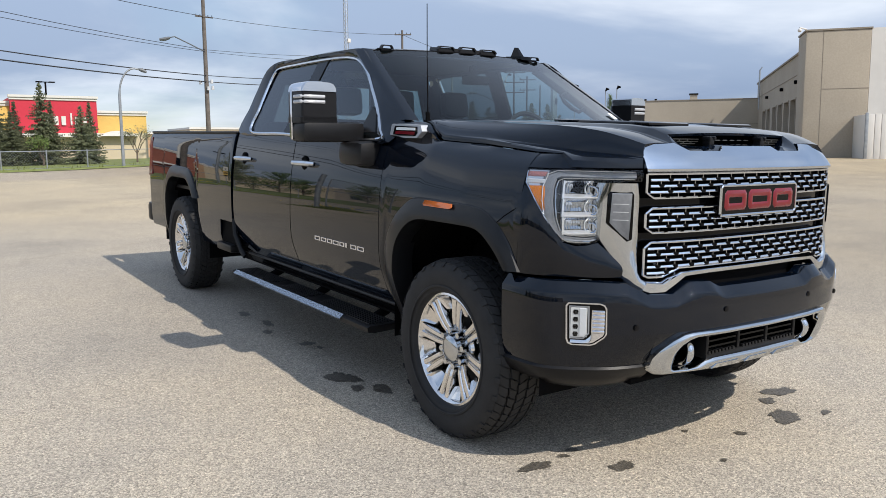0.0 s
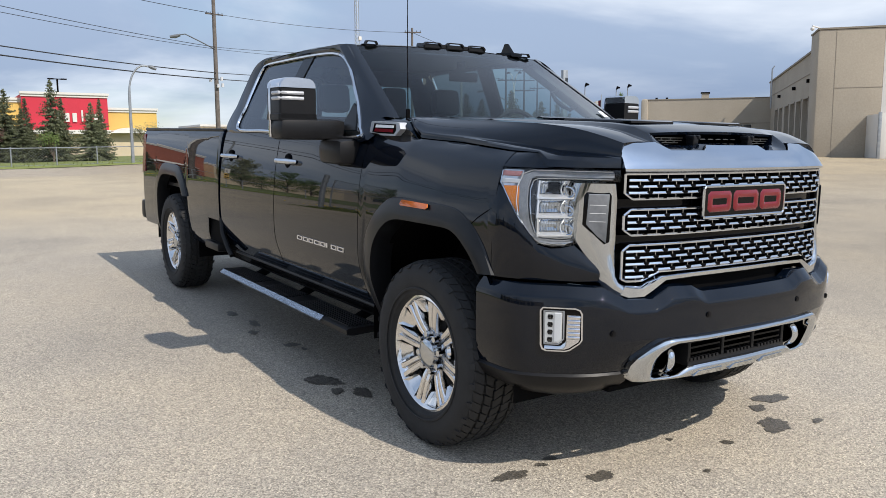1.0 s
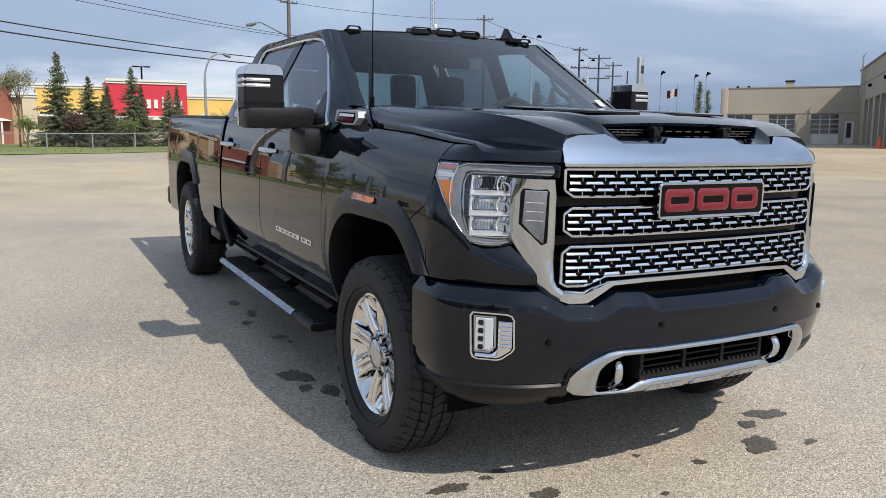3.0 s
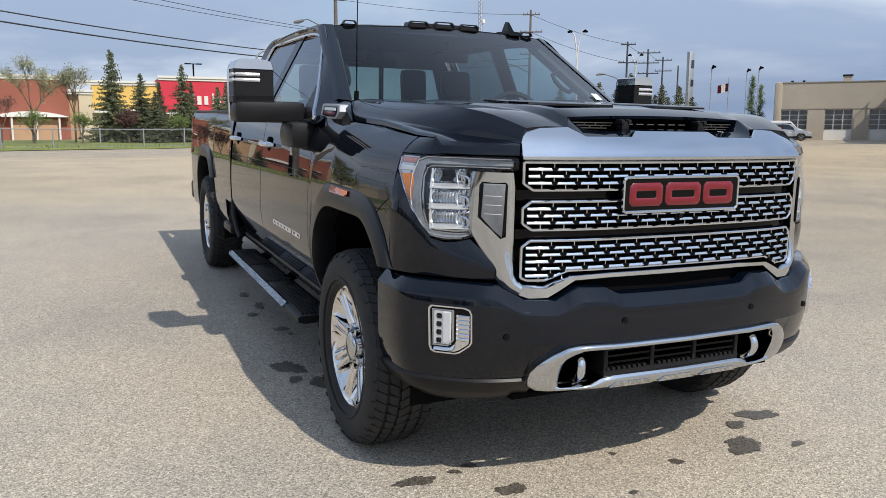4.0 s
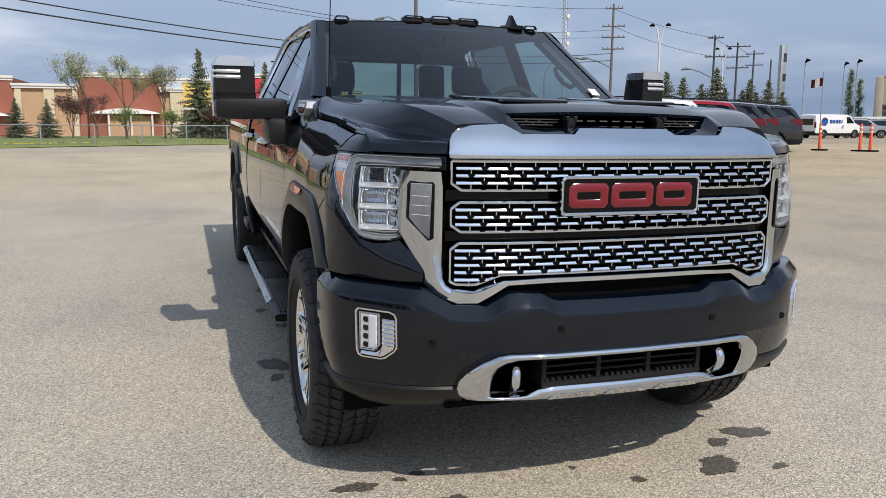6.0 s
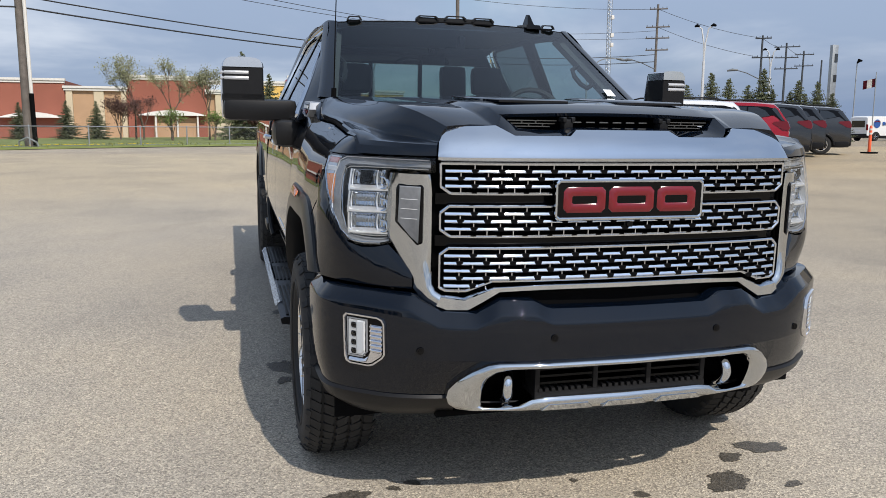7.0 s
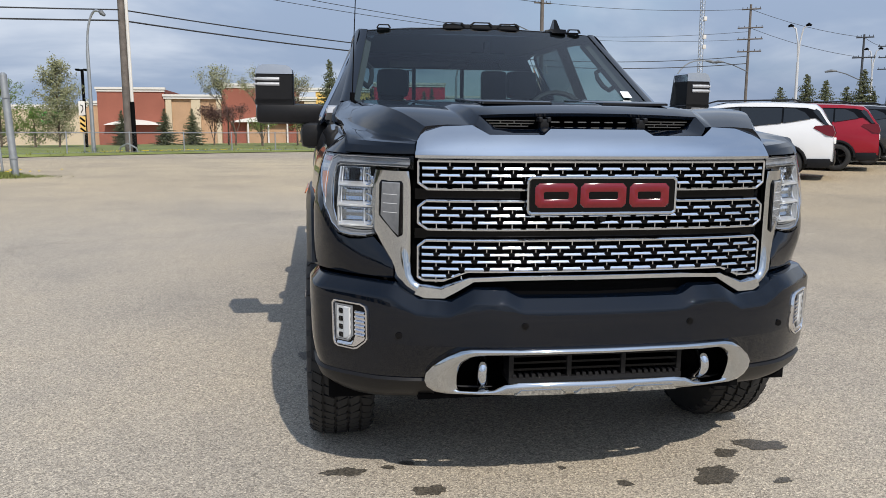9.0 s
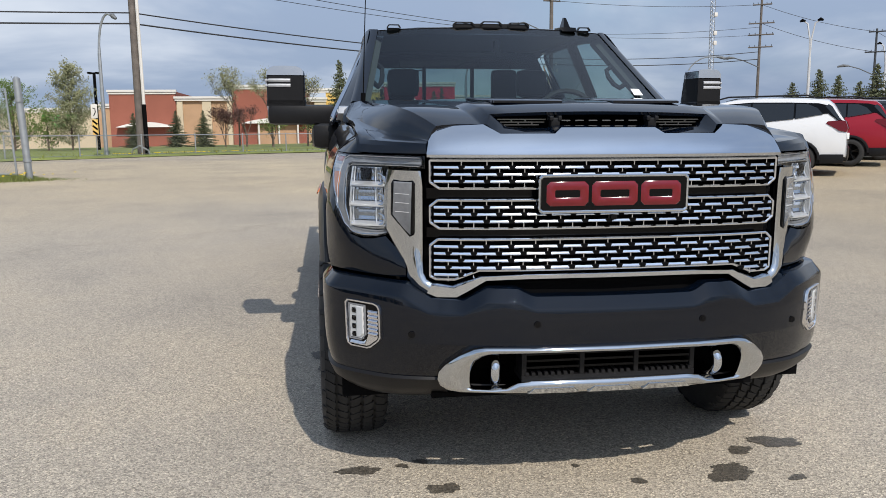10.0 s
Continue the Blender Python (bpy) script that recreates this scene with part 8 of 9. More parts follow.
# ---- poles, lamps and cables ----
def build_poles():
    def utility(label, base, top, r, arms=(), dark=None):
        ob = empty("utility_pole", label, "utility pole", Matrix.Identity(4))
        b, t = Vector(base), Vector(top)
        bm = bmesh.new()
        tube(bm, [b - Vector((0, 0, 0.5)), b + (t - b) * 0.5, t], [r, r * 0.85, r * 0.68], 12)
        part("shaft", bm, dark or WOOD, ob)
        for z, half, ang in arms:
            c = b + (t - b) * ((z - b.z) / (t.z - b.z))
            d = Vector((math.cos(ang), math.sin(ang), 0))
            bm = bmesh.new()
            tube(bm, [c - d * half + Vector((0, -0.12, 0)), c + d * half + Vector((0, -0.12, 0))], 0.055, 6)
            arm = part("crossarm", bm, dark or WOOD, ob)
            for k in (-0.9, -0.45, 0.45, 0.9):
                bm = bmesh.new()
                p = c + d * half * k + Vector((0, -0.12, 0.05))
                tube(bm, [p, p + Vector((0, 0, 0.08)), p + Vector((0, 0, 0.14))], [0.02, 0.035, 0.015], 6)
                part("insulator", bm, PANE, arm)
        return ob

    a = utility("thick weathered wooden utility pole with a white conduit", (-10.95, 40.3, 0.36), (-11.0, 40.3, 12.6), 0.215, ((11.9, 1.2, 0.3),))
    bm = bmesh.new()
    tube(bm, [(-10.66, 40.16, 3.0), (-10.72, 40.16, 12.2)], 0.085, 8)
    part("conduit", bm, WHITE, a, "white conduit")
    bm = bmesh.new()
    tube(bm, [(-10.62, 40.1, 0.3), (-10.66, 40.12, 3.1)], 0.115, 8)
    part("guard", bm, BLACK, a, "black lower guard")
    bm = bmesh.new()
    tube(bm, [(-11.4, 39.9, 0.2), (-11.3, 39.8, 0.75), (-10.9, 39.7, 0.95), (-10.5, 39.8, 0.7), (-10.4, 39.9, 0.2)], 0.05, 6)
    part("hoop", bm, STEEL, a)
    b = utility("tall wooden utility pole with a street lamp on its arm", (17.25, 60.8, 0.36), (17.28, 60.8, 13.7), 0.20, ((12.05, 0.75, 0.15),))
    bm = bmesh.new()
    tube(bm, [(17.2, 60.7, 9.35), (16.1, 61.1, 9.95), (15.1, 61.4, 10.45), (14.7, 61.55, 10.38)], 0.045, 6)
    tube(bm, [(14.75, 61.5, 10.36), (14.4, 61.65, 10.25), (14.0, 61.75, 10.2)], [0.10, 0.15, 0.10], 8)
    part("lamp_arm", bm, DULL, b)
    # pale junction boxes clustered round the shaft where the cables meet it
    for dx, dz in ((-0.55, 6.75), (0.42, 6.35), (0.05, 6.3), (0.35, 6.85)):
        bm = bmesh.new()
        tube(bm, [(17.25 + dx, 60.5, dz), (17.25 + dx, 60.5, dz + 0.3)], [0.13, 0.10], 8)
        part("floodlight_head", bm, LAMPPOST, b)
    far = (("weathered utility pole with four crossarms", (34.6, 59.05, 0.5), (34.7, 59.05, 12.1), 0.19, ((11.7, 0.75, -0.5), (10.2, 1.0, -0.5), (9.27, 1.0, -0.5), (8.27, 0.95, -0.5))),
           ("dark distant utility pole with two crossarms", (42.95, 55.95, 0.6), (43.0, 55.95, 9.45), 0.16, ((9.2, 0.65, -0.6), (7.6, 0.85, -0.6))),
           ("dark distant utility pole with three crossarms", (53.15, 65.8, 0.6), (53.2, 65.8, 10.15), 0.18, ((9.75, 1.2, -0.6), (8.7, 1.1, -0.6), (7.6, 1.1, -0.6))),
           ("dark distant utility pole with two crossarms", (62.0, 74.1, 0.6), (62.1, 74.1, 10.4), 0.18, ((9.98, 1.0, -0.6), (8.72, 1.0, -0.6))),
           ("dark distant utility pole", (76.4, 88.1, 0.6), (76.5, 88.1, 10.9), 0.2, ()))
    for lab, b0, t0, r, arms in far:
        ob = utility(lab, b0, t0, r * 0.72, arms, TARRED if b0[0] > 40 else None)
        if b0[0] < 50:
            z = 7.4 if b0[0] < 40 else 6.5
            c = Vector((b0[0], b0[1], 0))
            bm = bmesh.new()
            tube(bm, [c + Vector((0, -0.2, z - 0.8)), c + Vector((-1.2, 0.2, z - 0.2)), c + Vector((-1.9, 0.6, z + 0.05))], 0.04, 6)
            tube(bm, [c + Vector((-1.8, 0.55, z + 0.05)), c + Vector((-2.2, 0.75, z + 0.08)), c + Vector((-2.6, 0.95, z))], [0.06, 0.12, 0.07], 8)
            part("lamp_arm", bm, DULL, ob)
    sign = empty("pylon_sign", "tall pale pylon sign beside the distant trees", "sign", Matrix.Translation((53.9, 60.0, 0.6)))
    bm = bmesh.new()
    box(bm, -0.32, 0.32, -0.2, 0.2, 0, 8.8, 0.06)
    part("panel", bm, STEEL, sign)
    for z, h in ((7.2, 1.1), (5.4, 0.9)):
        bm = bmesh.new()
        box(bm, -0.05, 0.26, -0.26, -0.2, z, z + h * 0.7)
        part("panel_mark", bm, PANE, sign)

    def davit(label, base, tip, hgt, head=True):
        ob = empty("street_lamp", label, "street lamp", Matrix.Translation(base), group="street lamps")
        dx, dy = tip
        L = math.hypot(dx, dy)
        bm = bmesh.new()
        pts = [(0, 0, -0.3), (0, 0, hgt * 0.72)] + [(dx * (1 - math.cos(a)) * 0.75, dy * (1 - math.cos(a)) * 0.75, hgt * 0.72 + hgt * 0.28 * math.sin(a)) for a in span(0.25, 1.5708, 7)] + [(dx, dy, hgt * 0.99)]
        tube(bm, pts, [0.11] + [0.085] + [0.06] * 8, 8)
        part("post", bm, STEEL, ob)
        bm = bmesh.new()
        tube(bm, [(dx * 0.92, dy * 0.92, hgt * 0.995), (dx * 1.1, dy * 1.1, hgt * 0.985), (dx * 1.32, dy * 1.32, hgt * 0.965)], [0.05, 0.13, 0.07], 8)
        part("lamp_head", bm, DULL, ob)
        return ob

    davit("grey steel street lamp with a curved arm beside the road", (-12.38, 38.9, 0.36), (0.75, -0.2), 7.15)
    davit("grey steel street lamp with a curved arm beside the road", (8.22, 49.8, 0.36), (1.25, -0.25), 6.3)
    davit("distant grey street lamp with a curved arm", (31.5, 66.0, 0.5), (2.6, -1.0), 7.6)
    for p, hgt in (((28.75, 42.7, 0.55), 7.6), ((43.6, 55.5, 0.6), 7.7)):
        ob = empty("double_lamp", "pale steel lamp post with two curved arms", "street lamp", Matrix.Translation(p), group="double street lamps")
        bm = bmesh.new()
        tube(bm, [(0, 0, -0.3), (0, 0, hgt * 0.7)], [0.11, 0.08], 8)
        part("post", bm, LAMPPOST, ob)
        for s in (-1, 1):
            bm = bmesh.new()
            d = Vector((0.8, -0.6, 0)) * s * 0.42
            tube(bm, [(0, 0, hgt * 0.68), d * 0.12 + Vector((0, 0, hgt * 0.85)), d * 0.5 + Vector((0, 0, hgt * 0.97)), d * 0.9 + Vector((0, 0, hgt * 0.985))], 0.05, 6)
            part("arm", bm, LAMPPOST, ob)
            bm = bmesh.new()
            tube(bm, [d * 0.8 + Vector((0, 0, hgt * 0.99)), d * 1.2 + Vector((0, 0, hgt)), d * 1.6 + Vector((0, 0, hgt * 0.99))], [0.05, 0.11, 0.06], 8)
            part("lamp_head", bm, BLACK, ob)
    # dark parking-lot floodlights behind the shops
    for x, y, z, w in ((9.2, 88, 8.4, 0.8), (-14.8, 46.5, 4.9, 0.3)):
        ob = empty("flood_light", "dark floodlight mast with two square heads", "floodlight", Matrix.Translation((x, y, 0.3)))
        bm = bmesh.new()
        tube(bm, [(0, 0, 0), (0, 0, z)], 0.09, 8)
        tube(bm, [(-w, 0, z), (w, 0, z)], 0.05, 6)
        part("mast", bm, BLACK, ob)
        for s in (-1, 1):
            bm = bmesh.new()
            box(bm, s * w * 0.75 - w * 0.37, s * w * 0.75 + w * 0.37, -0.25, 0.25, z - 0.05, z + 0.06, 0.03)
            part("head", bm, BLACK, ob)
    # lattice mast
    mast = empty("radio_mast", "slim pale lattice radio mast far behind the road", "mast", Matrix.Translation((73.8, 145.7, 0.6)))
    bm = bmesh.new()
    for k in range(3):
        a = 2.094 * k
        tube(bm, [(0.55 * math.cos(a), 0.55 * math.sin(a), 0), (0.45 * math.cos(a), 0.45 * math.sin(a), 37)], 0.07, 5)
    for i in range(44):
        z = i * 0.84
        for k in range(3):
            a, b = 2.094 * k, 2.094 * (k + 1)
            tube(bm, [(0.53 * math.cos(a), 0.53 * math.sin(a), z), (0.53 * math.cos(b), 0.53 * math.sin(b), z + 0.84)], 0.04, 4)
    part("lattice", bm, STEEL, mast)
    for z in (19.5, 23.0, 17.6):
        bm = bmesh.new()
        box(bm, 0.3, 0.95, -0.3, 0.3, z, z + 0.8, 0.1)
        part("antenna", bm, WHITE, mast)
    # flag and yard lamps
    flag = empty("flagpole", "thin flagpole with a small red and white flag", "flagpole", Matrix.Translation((50.2, 50.8, 0.6)))
    bm = bmesh.new()
    tube(bm, [(0, 0, 0), (0, 0, 5.6)], 0.045, 6)
    part("mast", bm, STEEL, flag)
    for a, b, mat in ((0.0, 0.35, TAIL), (0.35, 1.0, WHITE), (1.0, 1.35, TAIL)):
        bm = bmesh.new()
        sheet(bm, [[(-0.5 * x, 0.44 * x + 0.06 * math.sin(x * 5), z - 0.15 * x) for z in (4.4, 4.75, 5.1)] for x in span(a, b, 4)])
        bmesh.ops.solidify(bm, geom=bm.faces[:], thickness=0.01)
        part("flag_field", bm, mat, flag)
    for x, y, h in ((50.4, 53.2, 6.6), (57.0, 54.0, 6.8), (60.0, 58.5, 7.0)):
        ob = empty("yard_lamp", "thin dark yard lamp with a round head", "lamp", Matrix.Translation((x, y, 0.6)), group="yard lamps")
        bm = bmesh.new()
        tube(bm, [(0, 0, 0), (0, 0, h)], 0.05, 6)
        part("post", bm, STEEL, ob)
        bm = bmesh.new()
        tube(bm, [(0, 0, h - 0.1), (0.05, -0.15, h + 0.12), (0.1, -0.4, h + 0.06)], [0.06, 0.16, 0.08], 8)
        part("lamp_head", bm, BLACK, ob)

    def cable(a, b, sag, r=0.022, name="overhead_cable"):
        bm = bmesh.new()
        a, b = Vector(a), Vector(b)
        tube(bm, [a + (b - a) * t - Vector((0, 0, 4 * sag * t * (1 - t))) for t in span(0, 1, 17)], r, 5)
        tagged(part(name, bm, WIRE), "dark overhead cable strung between wooden poles", "cable", group="overhead cables")

    A = lambda z: Vector((-10.97, 40.2, z))
    B = lambda z: Vector((17.27, 60.7, z))
    C = lambda z: Vector((34.65, 59.0, z))
    for za, zb, zc, sag, r in ((7.24, 6.99, 7.3, 0.35, 0.042), (7.78, 7.48, 7.9, 0.35, 0.036), (9.7, 9.35, 9.27, 0.35, 0.018), (10.2, 9.5, 9.9, 0.35, 0.020), (12.0, 12.1, 11.7, 0.4, 0.022)):
        cable(A(za), B(zb), sag, r)
        cable(B(zb), C(zc), sag * 0.8, r * 0.8)
        cable(A(za), (-54, 27.5, za - 0.4), sag * 1.2, r)
    cable((34.7, 59.0, 11.7), (43.0, 55.9, 9.2), 0.3, 0.018)
    cable((34.7, 59.0, 10.2), (43.0, 55.9, 7.6), 0.3, 0.018)
    cable((43.0, 55.9, 9.2), (53.2, 65.7, 9.75), 0.3, 0.018)
    cable((53.2, 65.7, 9.75), (62.1, 74.0, 9.98), 0.3, 0.018)
    # route sign on the near street lamp
    ob = empty("road_sign", "white route marker above a yellow and black hazard marker", "road sign", Matrix.Translation((-12.62, 38.1, 0.36)))
    bm = bmesh.new()
    tube(bm, [(0, 0.1, 0), (0, 0.1, 2.75)], 0.03, 6)
    part("post", bm, STEEL, ob)
    bm = bmesh.new()
    box(bm, -0.15, 0.15, 0.04, 0.07, 2.0, 2.69, 0.006)
    plate = part("marker_plate", bm, WHITE, ob, "white marker plate")
    bm = bmesh.new()
    tube(bm, [(-0.03, 0.03, 2.12), (0.06, 0.03, 2.30), (0.05, 0.03, 2.46), (-0.06, 0.03, 2.5)], 0.022, 5)
    part("marker_bar", bm, BLACK, plate)
    bm = bmesh.new()
    box(bm, -0.14, 0.14, 0.04, 0.07, 1.11, 1.94, 0.006)
    haz = part("hazard_plate", bm, YELLOW, ob, "yellow hazard plate")
    for k in range(3):
        bm = bmesh.new()
        box(bm, -0.15, 0.15, 0.034, 0.04, -0.045, 0.045, m=pose(0, -0.002, 1.27 + k * 0.26, 0, 40, 0))
        part("hazard_stripe", bm, BLACK, haz)


# ---- parked vehicles ----
def vehicle(name, label, category, paint, L, W, H, prof, glass_from, van=False, group=""):
    """A parked car, nose along +x, rear-left wheel near the origin's side. prof: side outline (x, z) of body and roof."""
    car = empty(name, label, category, group=group)
    half = W / 2

    def bow(x, z):
        t = 1 - 0.055 * max(0, (abs(x - L / 2) / (L / 2))) ** 4
        lean = 1.0 if z < 0.95 else 1 - 0.30 * min(1, (z - 0.95) / (H - 0.95)) ** 1.3 * (0.35 if van else 0.8)
        return half * t * lean * (0.96 if z < 0.4 else 1)
    low = [(x, z) for x, z in prof]
    bm = bmesh.new()
    rows = []
    for x, z in low:
        b = bow(x, z)
        rows.append([(x, -b, z), (x, -b * 0.8, z + (0.03 if z > 1.2 else 0)), (x, 0, z + (0.05 if z > 1.2 else 0)), (x, b * 0.8, z + (0.03 if z > 1.2 else 0)), (x, b, z)])
    sheet(bm, rows)
    for s in (-1, 1):
        levels = (0.36, 0.6, 0.8, 0.95, 1.1, 1.3, 1.5, H)
        xs = sorted({round(x, 3) for x, z in low})
        top = lambda x: max([table(low, x)] + [z for a, z in low if abs(a - x) < 0.02])
        arch = lambda x: max([0.34] + [0.34 + math.sqrt(max(0, 0.40 ** 2 - (x - c) ** 2)) * 1.0 for c in (0.95, L - 0.95)])
        dense = sorted(set(xs) | {round(c + d, 3) for c in (0.95, L - 0.95) for d in span(-0.40, 0.40, 9)})
        rows = []
        for x in dense:
            t = table(low, x)
            zs = span(min(arch(x), t - 0.01), t, 7)
            rows.append([(x, s * bow(x, z), z) for z in zs])
        sheet(bm, rows)
    body = part("body", bm, paint, car, sharp=30)
    # lower cladding
    bm = bmesh.new()
    for s in (-1, 1):
        for a, b in ((0.05, 0.52), (1.38, L - 1.38), (L - 0.52, L - 0.05)):
            box(bm, a, b, min(s * (half - 0.06), s * (half + 0.005)), max(s * (half - 0.06), s * (half + 0.005)), 0.26, 0.46, 0.02)
    box(bm, -0.03, 0.25, -half * 0.93, half * 0.93, 0.30, 0.62, 0.05)
    box(bm, L - 0.25, L + 0.02, -half * 0.93, half * 0.93, 0.25, 0.50, 0.05)
    box(bm, 0.2, L - 0.2, -half * 0.85, half * 0.85, 0.25, 0.40)
    part("cladding", bm, TRIM, car)
    for s in (-1, 1):
        if not van:
            # black band behind the side windows, carried back to the tailgate
            bm = bmesh.new()
            prism(bm, [(3.08, 1.09), (3.02, 1.27), (2.56, 1.59), (2.0, 1.625), (1.2, 1.605), (0.60, 1.575), (0.44, 1.53), (0.24, 1.33), (0.12, 1.19), (0.20, 1.19), (0.40, 1.345), (0.62, 1.335), (0.95, 1.27), (1.6, 1.185), (2.3, 1.135)], lambda u, v, d: (u, s * (bow(u, v) + d), v), -0.012, 0.016)
            part("window_band", bm, GLOSSBLACK, car)
        for pts in glass_from:
            bm = bmesh.new()
            prism(bm, pts, lambda u, v, d: (u, s * (bow(u, v) + d), v), -0.01, 0.008 if van else 0.022)
            part("side_window", bm, CARGLASS, car)
        for c in (0.95, L - 0.95):
            bm = bmesh.new()
            tube(bm, [(c + 0.41 * math.cos(a), s * (half + 0.002), 0.34 + 0.41 * math.sin(a)) for a in span(0, math.pi, 11)], 0.035, 6)
            part("arch_trim", bm, TRIM, car)
        if not van:
            bm = bmesh.new()
            tube(bm, [(0.7, s * half * 0.74, H + 0.01), (0.85, s * half * 0.74, H + 0.055), (2.5, s * half * 0.74, H + 0.06), (2.75, s * half * 0.72, H + 0.0)], 0.02, 6)
            part("roof_rail", bm, TRIM, car)
        bm = bmesh.new()
        prism(bm, [(-0.015, 1.02), (0.02, 0.93), (0.16, 0.96), (0.44, 1.13), (0.40, 1.18), (0.12, 1.20), (0.04, 1.18)] if not van else [(-0.01, 0.9), (0.1, 0.9), (0.1, 1.4), (-0.01, 1.4)], lambda u, v, d: (u, s * (bow(u, v) + d), v), -0.10, 0.012, 0.01)
        part("tail_lamp", bm, TAIL, car)
        bm = bmesh.new()
        prism(bm, [(L - 0.45, 0.85), (L - 0.05, 0.72), (L - 0.03, 0.80), (L - 0.40, 0.95)], lambda u, v, d: (u, s * (bow(u, v) + d), v), -0.06, 0.01, 0.01)
        part("headlamp", bm, FROST, car)
        bm = bmesh.new()
        box(bm, 3.05, 3.22, min(s * half, s * (half + 0.2)), max(s * half, s * (half + 0.2)), 1.02, 1.18, 0.04)
        part("door_mirror", bm, paint, car)
        for c in (0.95, L - 0.95):
            bm = bmesh.new()
            rows = []
            for x, r in ((0.11, 0.22), (0.12, 0.26), (0.115, 0.31), (0.09, 0.345), (-0.09, 0.345), (-0.11, 0.31), (-0.11, 0.22)):
                rows.append([(c + r * math.cos(6.2832 * k / 24), s * (half - 0.11 + x), 0.345 + r * math.sin(6.2832 * k / 24)) for k in range(24)])
            sheet(bm, rows, closed=True)
            wheel = part("wheel", bm, RUBBER, car)
            bm = bmesh.new()
            disc(bm, (c, s * (half - 0.03), 0.345), 0.235, s * 0.015, "y", 24, 0.20)
            for k in range(5):
                a = 6.2832 * k / 5 + 0.3
                for off in (-0.14, 0.14):
                    tube(bm, [(c + 0.05 * math.cos(a), s * (half - 0.012), 0.345 + 0.05 * math.sin(a)), (c + 0.21 * math.cos(a + off), s * (half - 0.02), 0.345 + 0.21 * math.sin(a + off))], 0.017, 5)
            disc(bm, (c, s * (half - 0.03), 0.345), 0.055, s * 0.025, "y", 12)
            part("rim", bm, GLOSSBLACK if paint in (SUVWHITE, SUVRED) and not van else ALLOY, wheel)
            bm = bmesh.new()
            disc(bm, (c, s * (half - 0.08), 0.345), 0.225, s * 0.01, "y", 20)
            part("wheel_back", bm, BLACK, wheel)
    bm = bmesh.new()
    if van:
        prism(bm, [(-0.7, 1.15), (0.7, 1.15), (0.65, 1.7), (-0.65, 1.7)], lambda u, v, d: (-0.0 - d, u, v), -0.02, 0.012)
    else:
        prism(bm, [(-0.72, 1.18), (0.72, 1.18), (0.60, H - 0.16), (-0.60, H - 0.16)], lambda u, v, d: (0.06 + (v - 1.18) * 0.72 - d, u, v), -0.02, 0.014)
    part("rear_window", bm, CARGLASS, car)
    bm = bmesh.new()
    box(bm, -0.025, 0.02, -0.26, 0.26, 0.78, 0.92, 0.01)
    part("plate_recess", bm, PAPER, car, "plain pale plate")
    return car


SUV_PROFILE = [(0.0, 0.5), (0.0, 0.72), (0.02, 0.95), (0.05, 1.16), (0.30, 1.52), (0.42, 1.62), (0.9, 1.67), (1.6, 1.70), (2.3, 1.68), (2.75, 1.60), (3.15, 1.32), (3.45, 1.10), (3.9, 1.04), (4.4, 0.94), (4.62, 0.80), (4.68, 0.6), (4.69, 0.45)]
SUV_GLASS = ([(0.50, 1.33), (0.62, 1.47), (0.82, 1.56), (1.05, 1.57), (1.05, 1.24), (0.80, 1.28)], [(1.09, 1.235), (1.09, 1.575), (1.96, 1.60), (1.98, 1.16)], [(2.02, 1.155), (2.00, 1.60), (2.55, 1.56), (3.02, 1.24), (3.05, 1.10)], [(0.14, 1.20), (0.20, 1.20), (0.46, 1.50), (0.40, 1.55), (0.33, 1.50)])


def parked(car, x, y, yaw):
    """Set the car so that its rear-left corner is over (x, y)."""
    c, s = math.cos(radians(yaw)), math.sin(radians(yaw))
    ox, oy = 0.0, 0.92
    px, py = x - (ox * c - oy * s), y - (ox * s + oy * c)
    return pose(px, py, height(px + 2 * c, py + 2 * s), 0, 0, yaw)


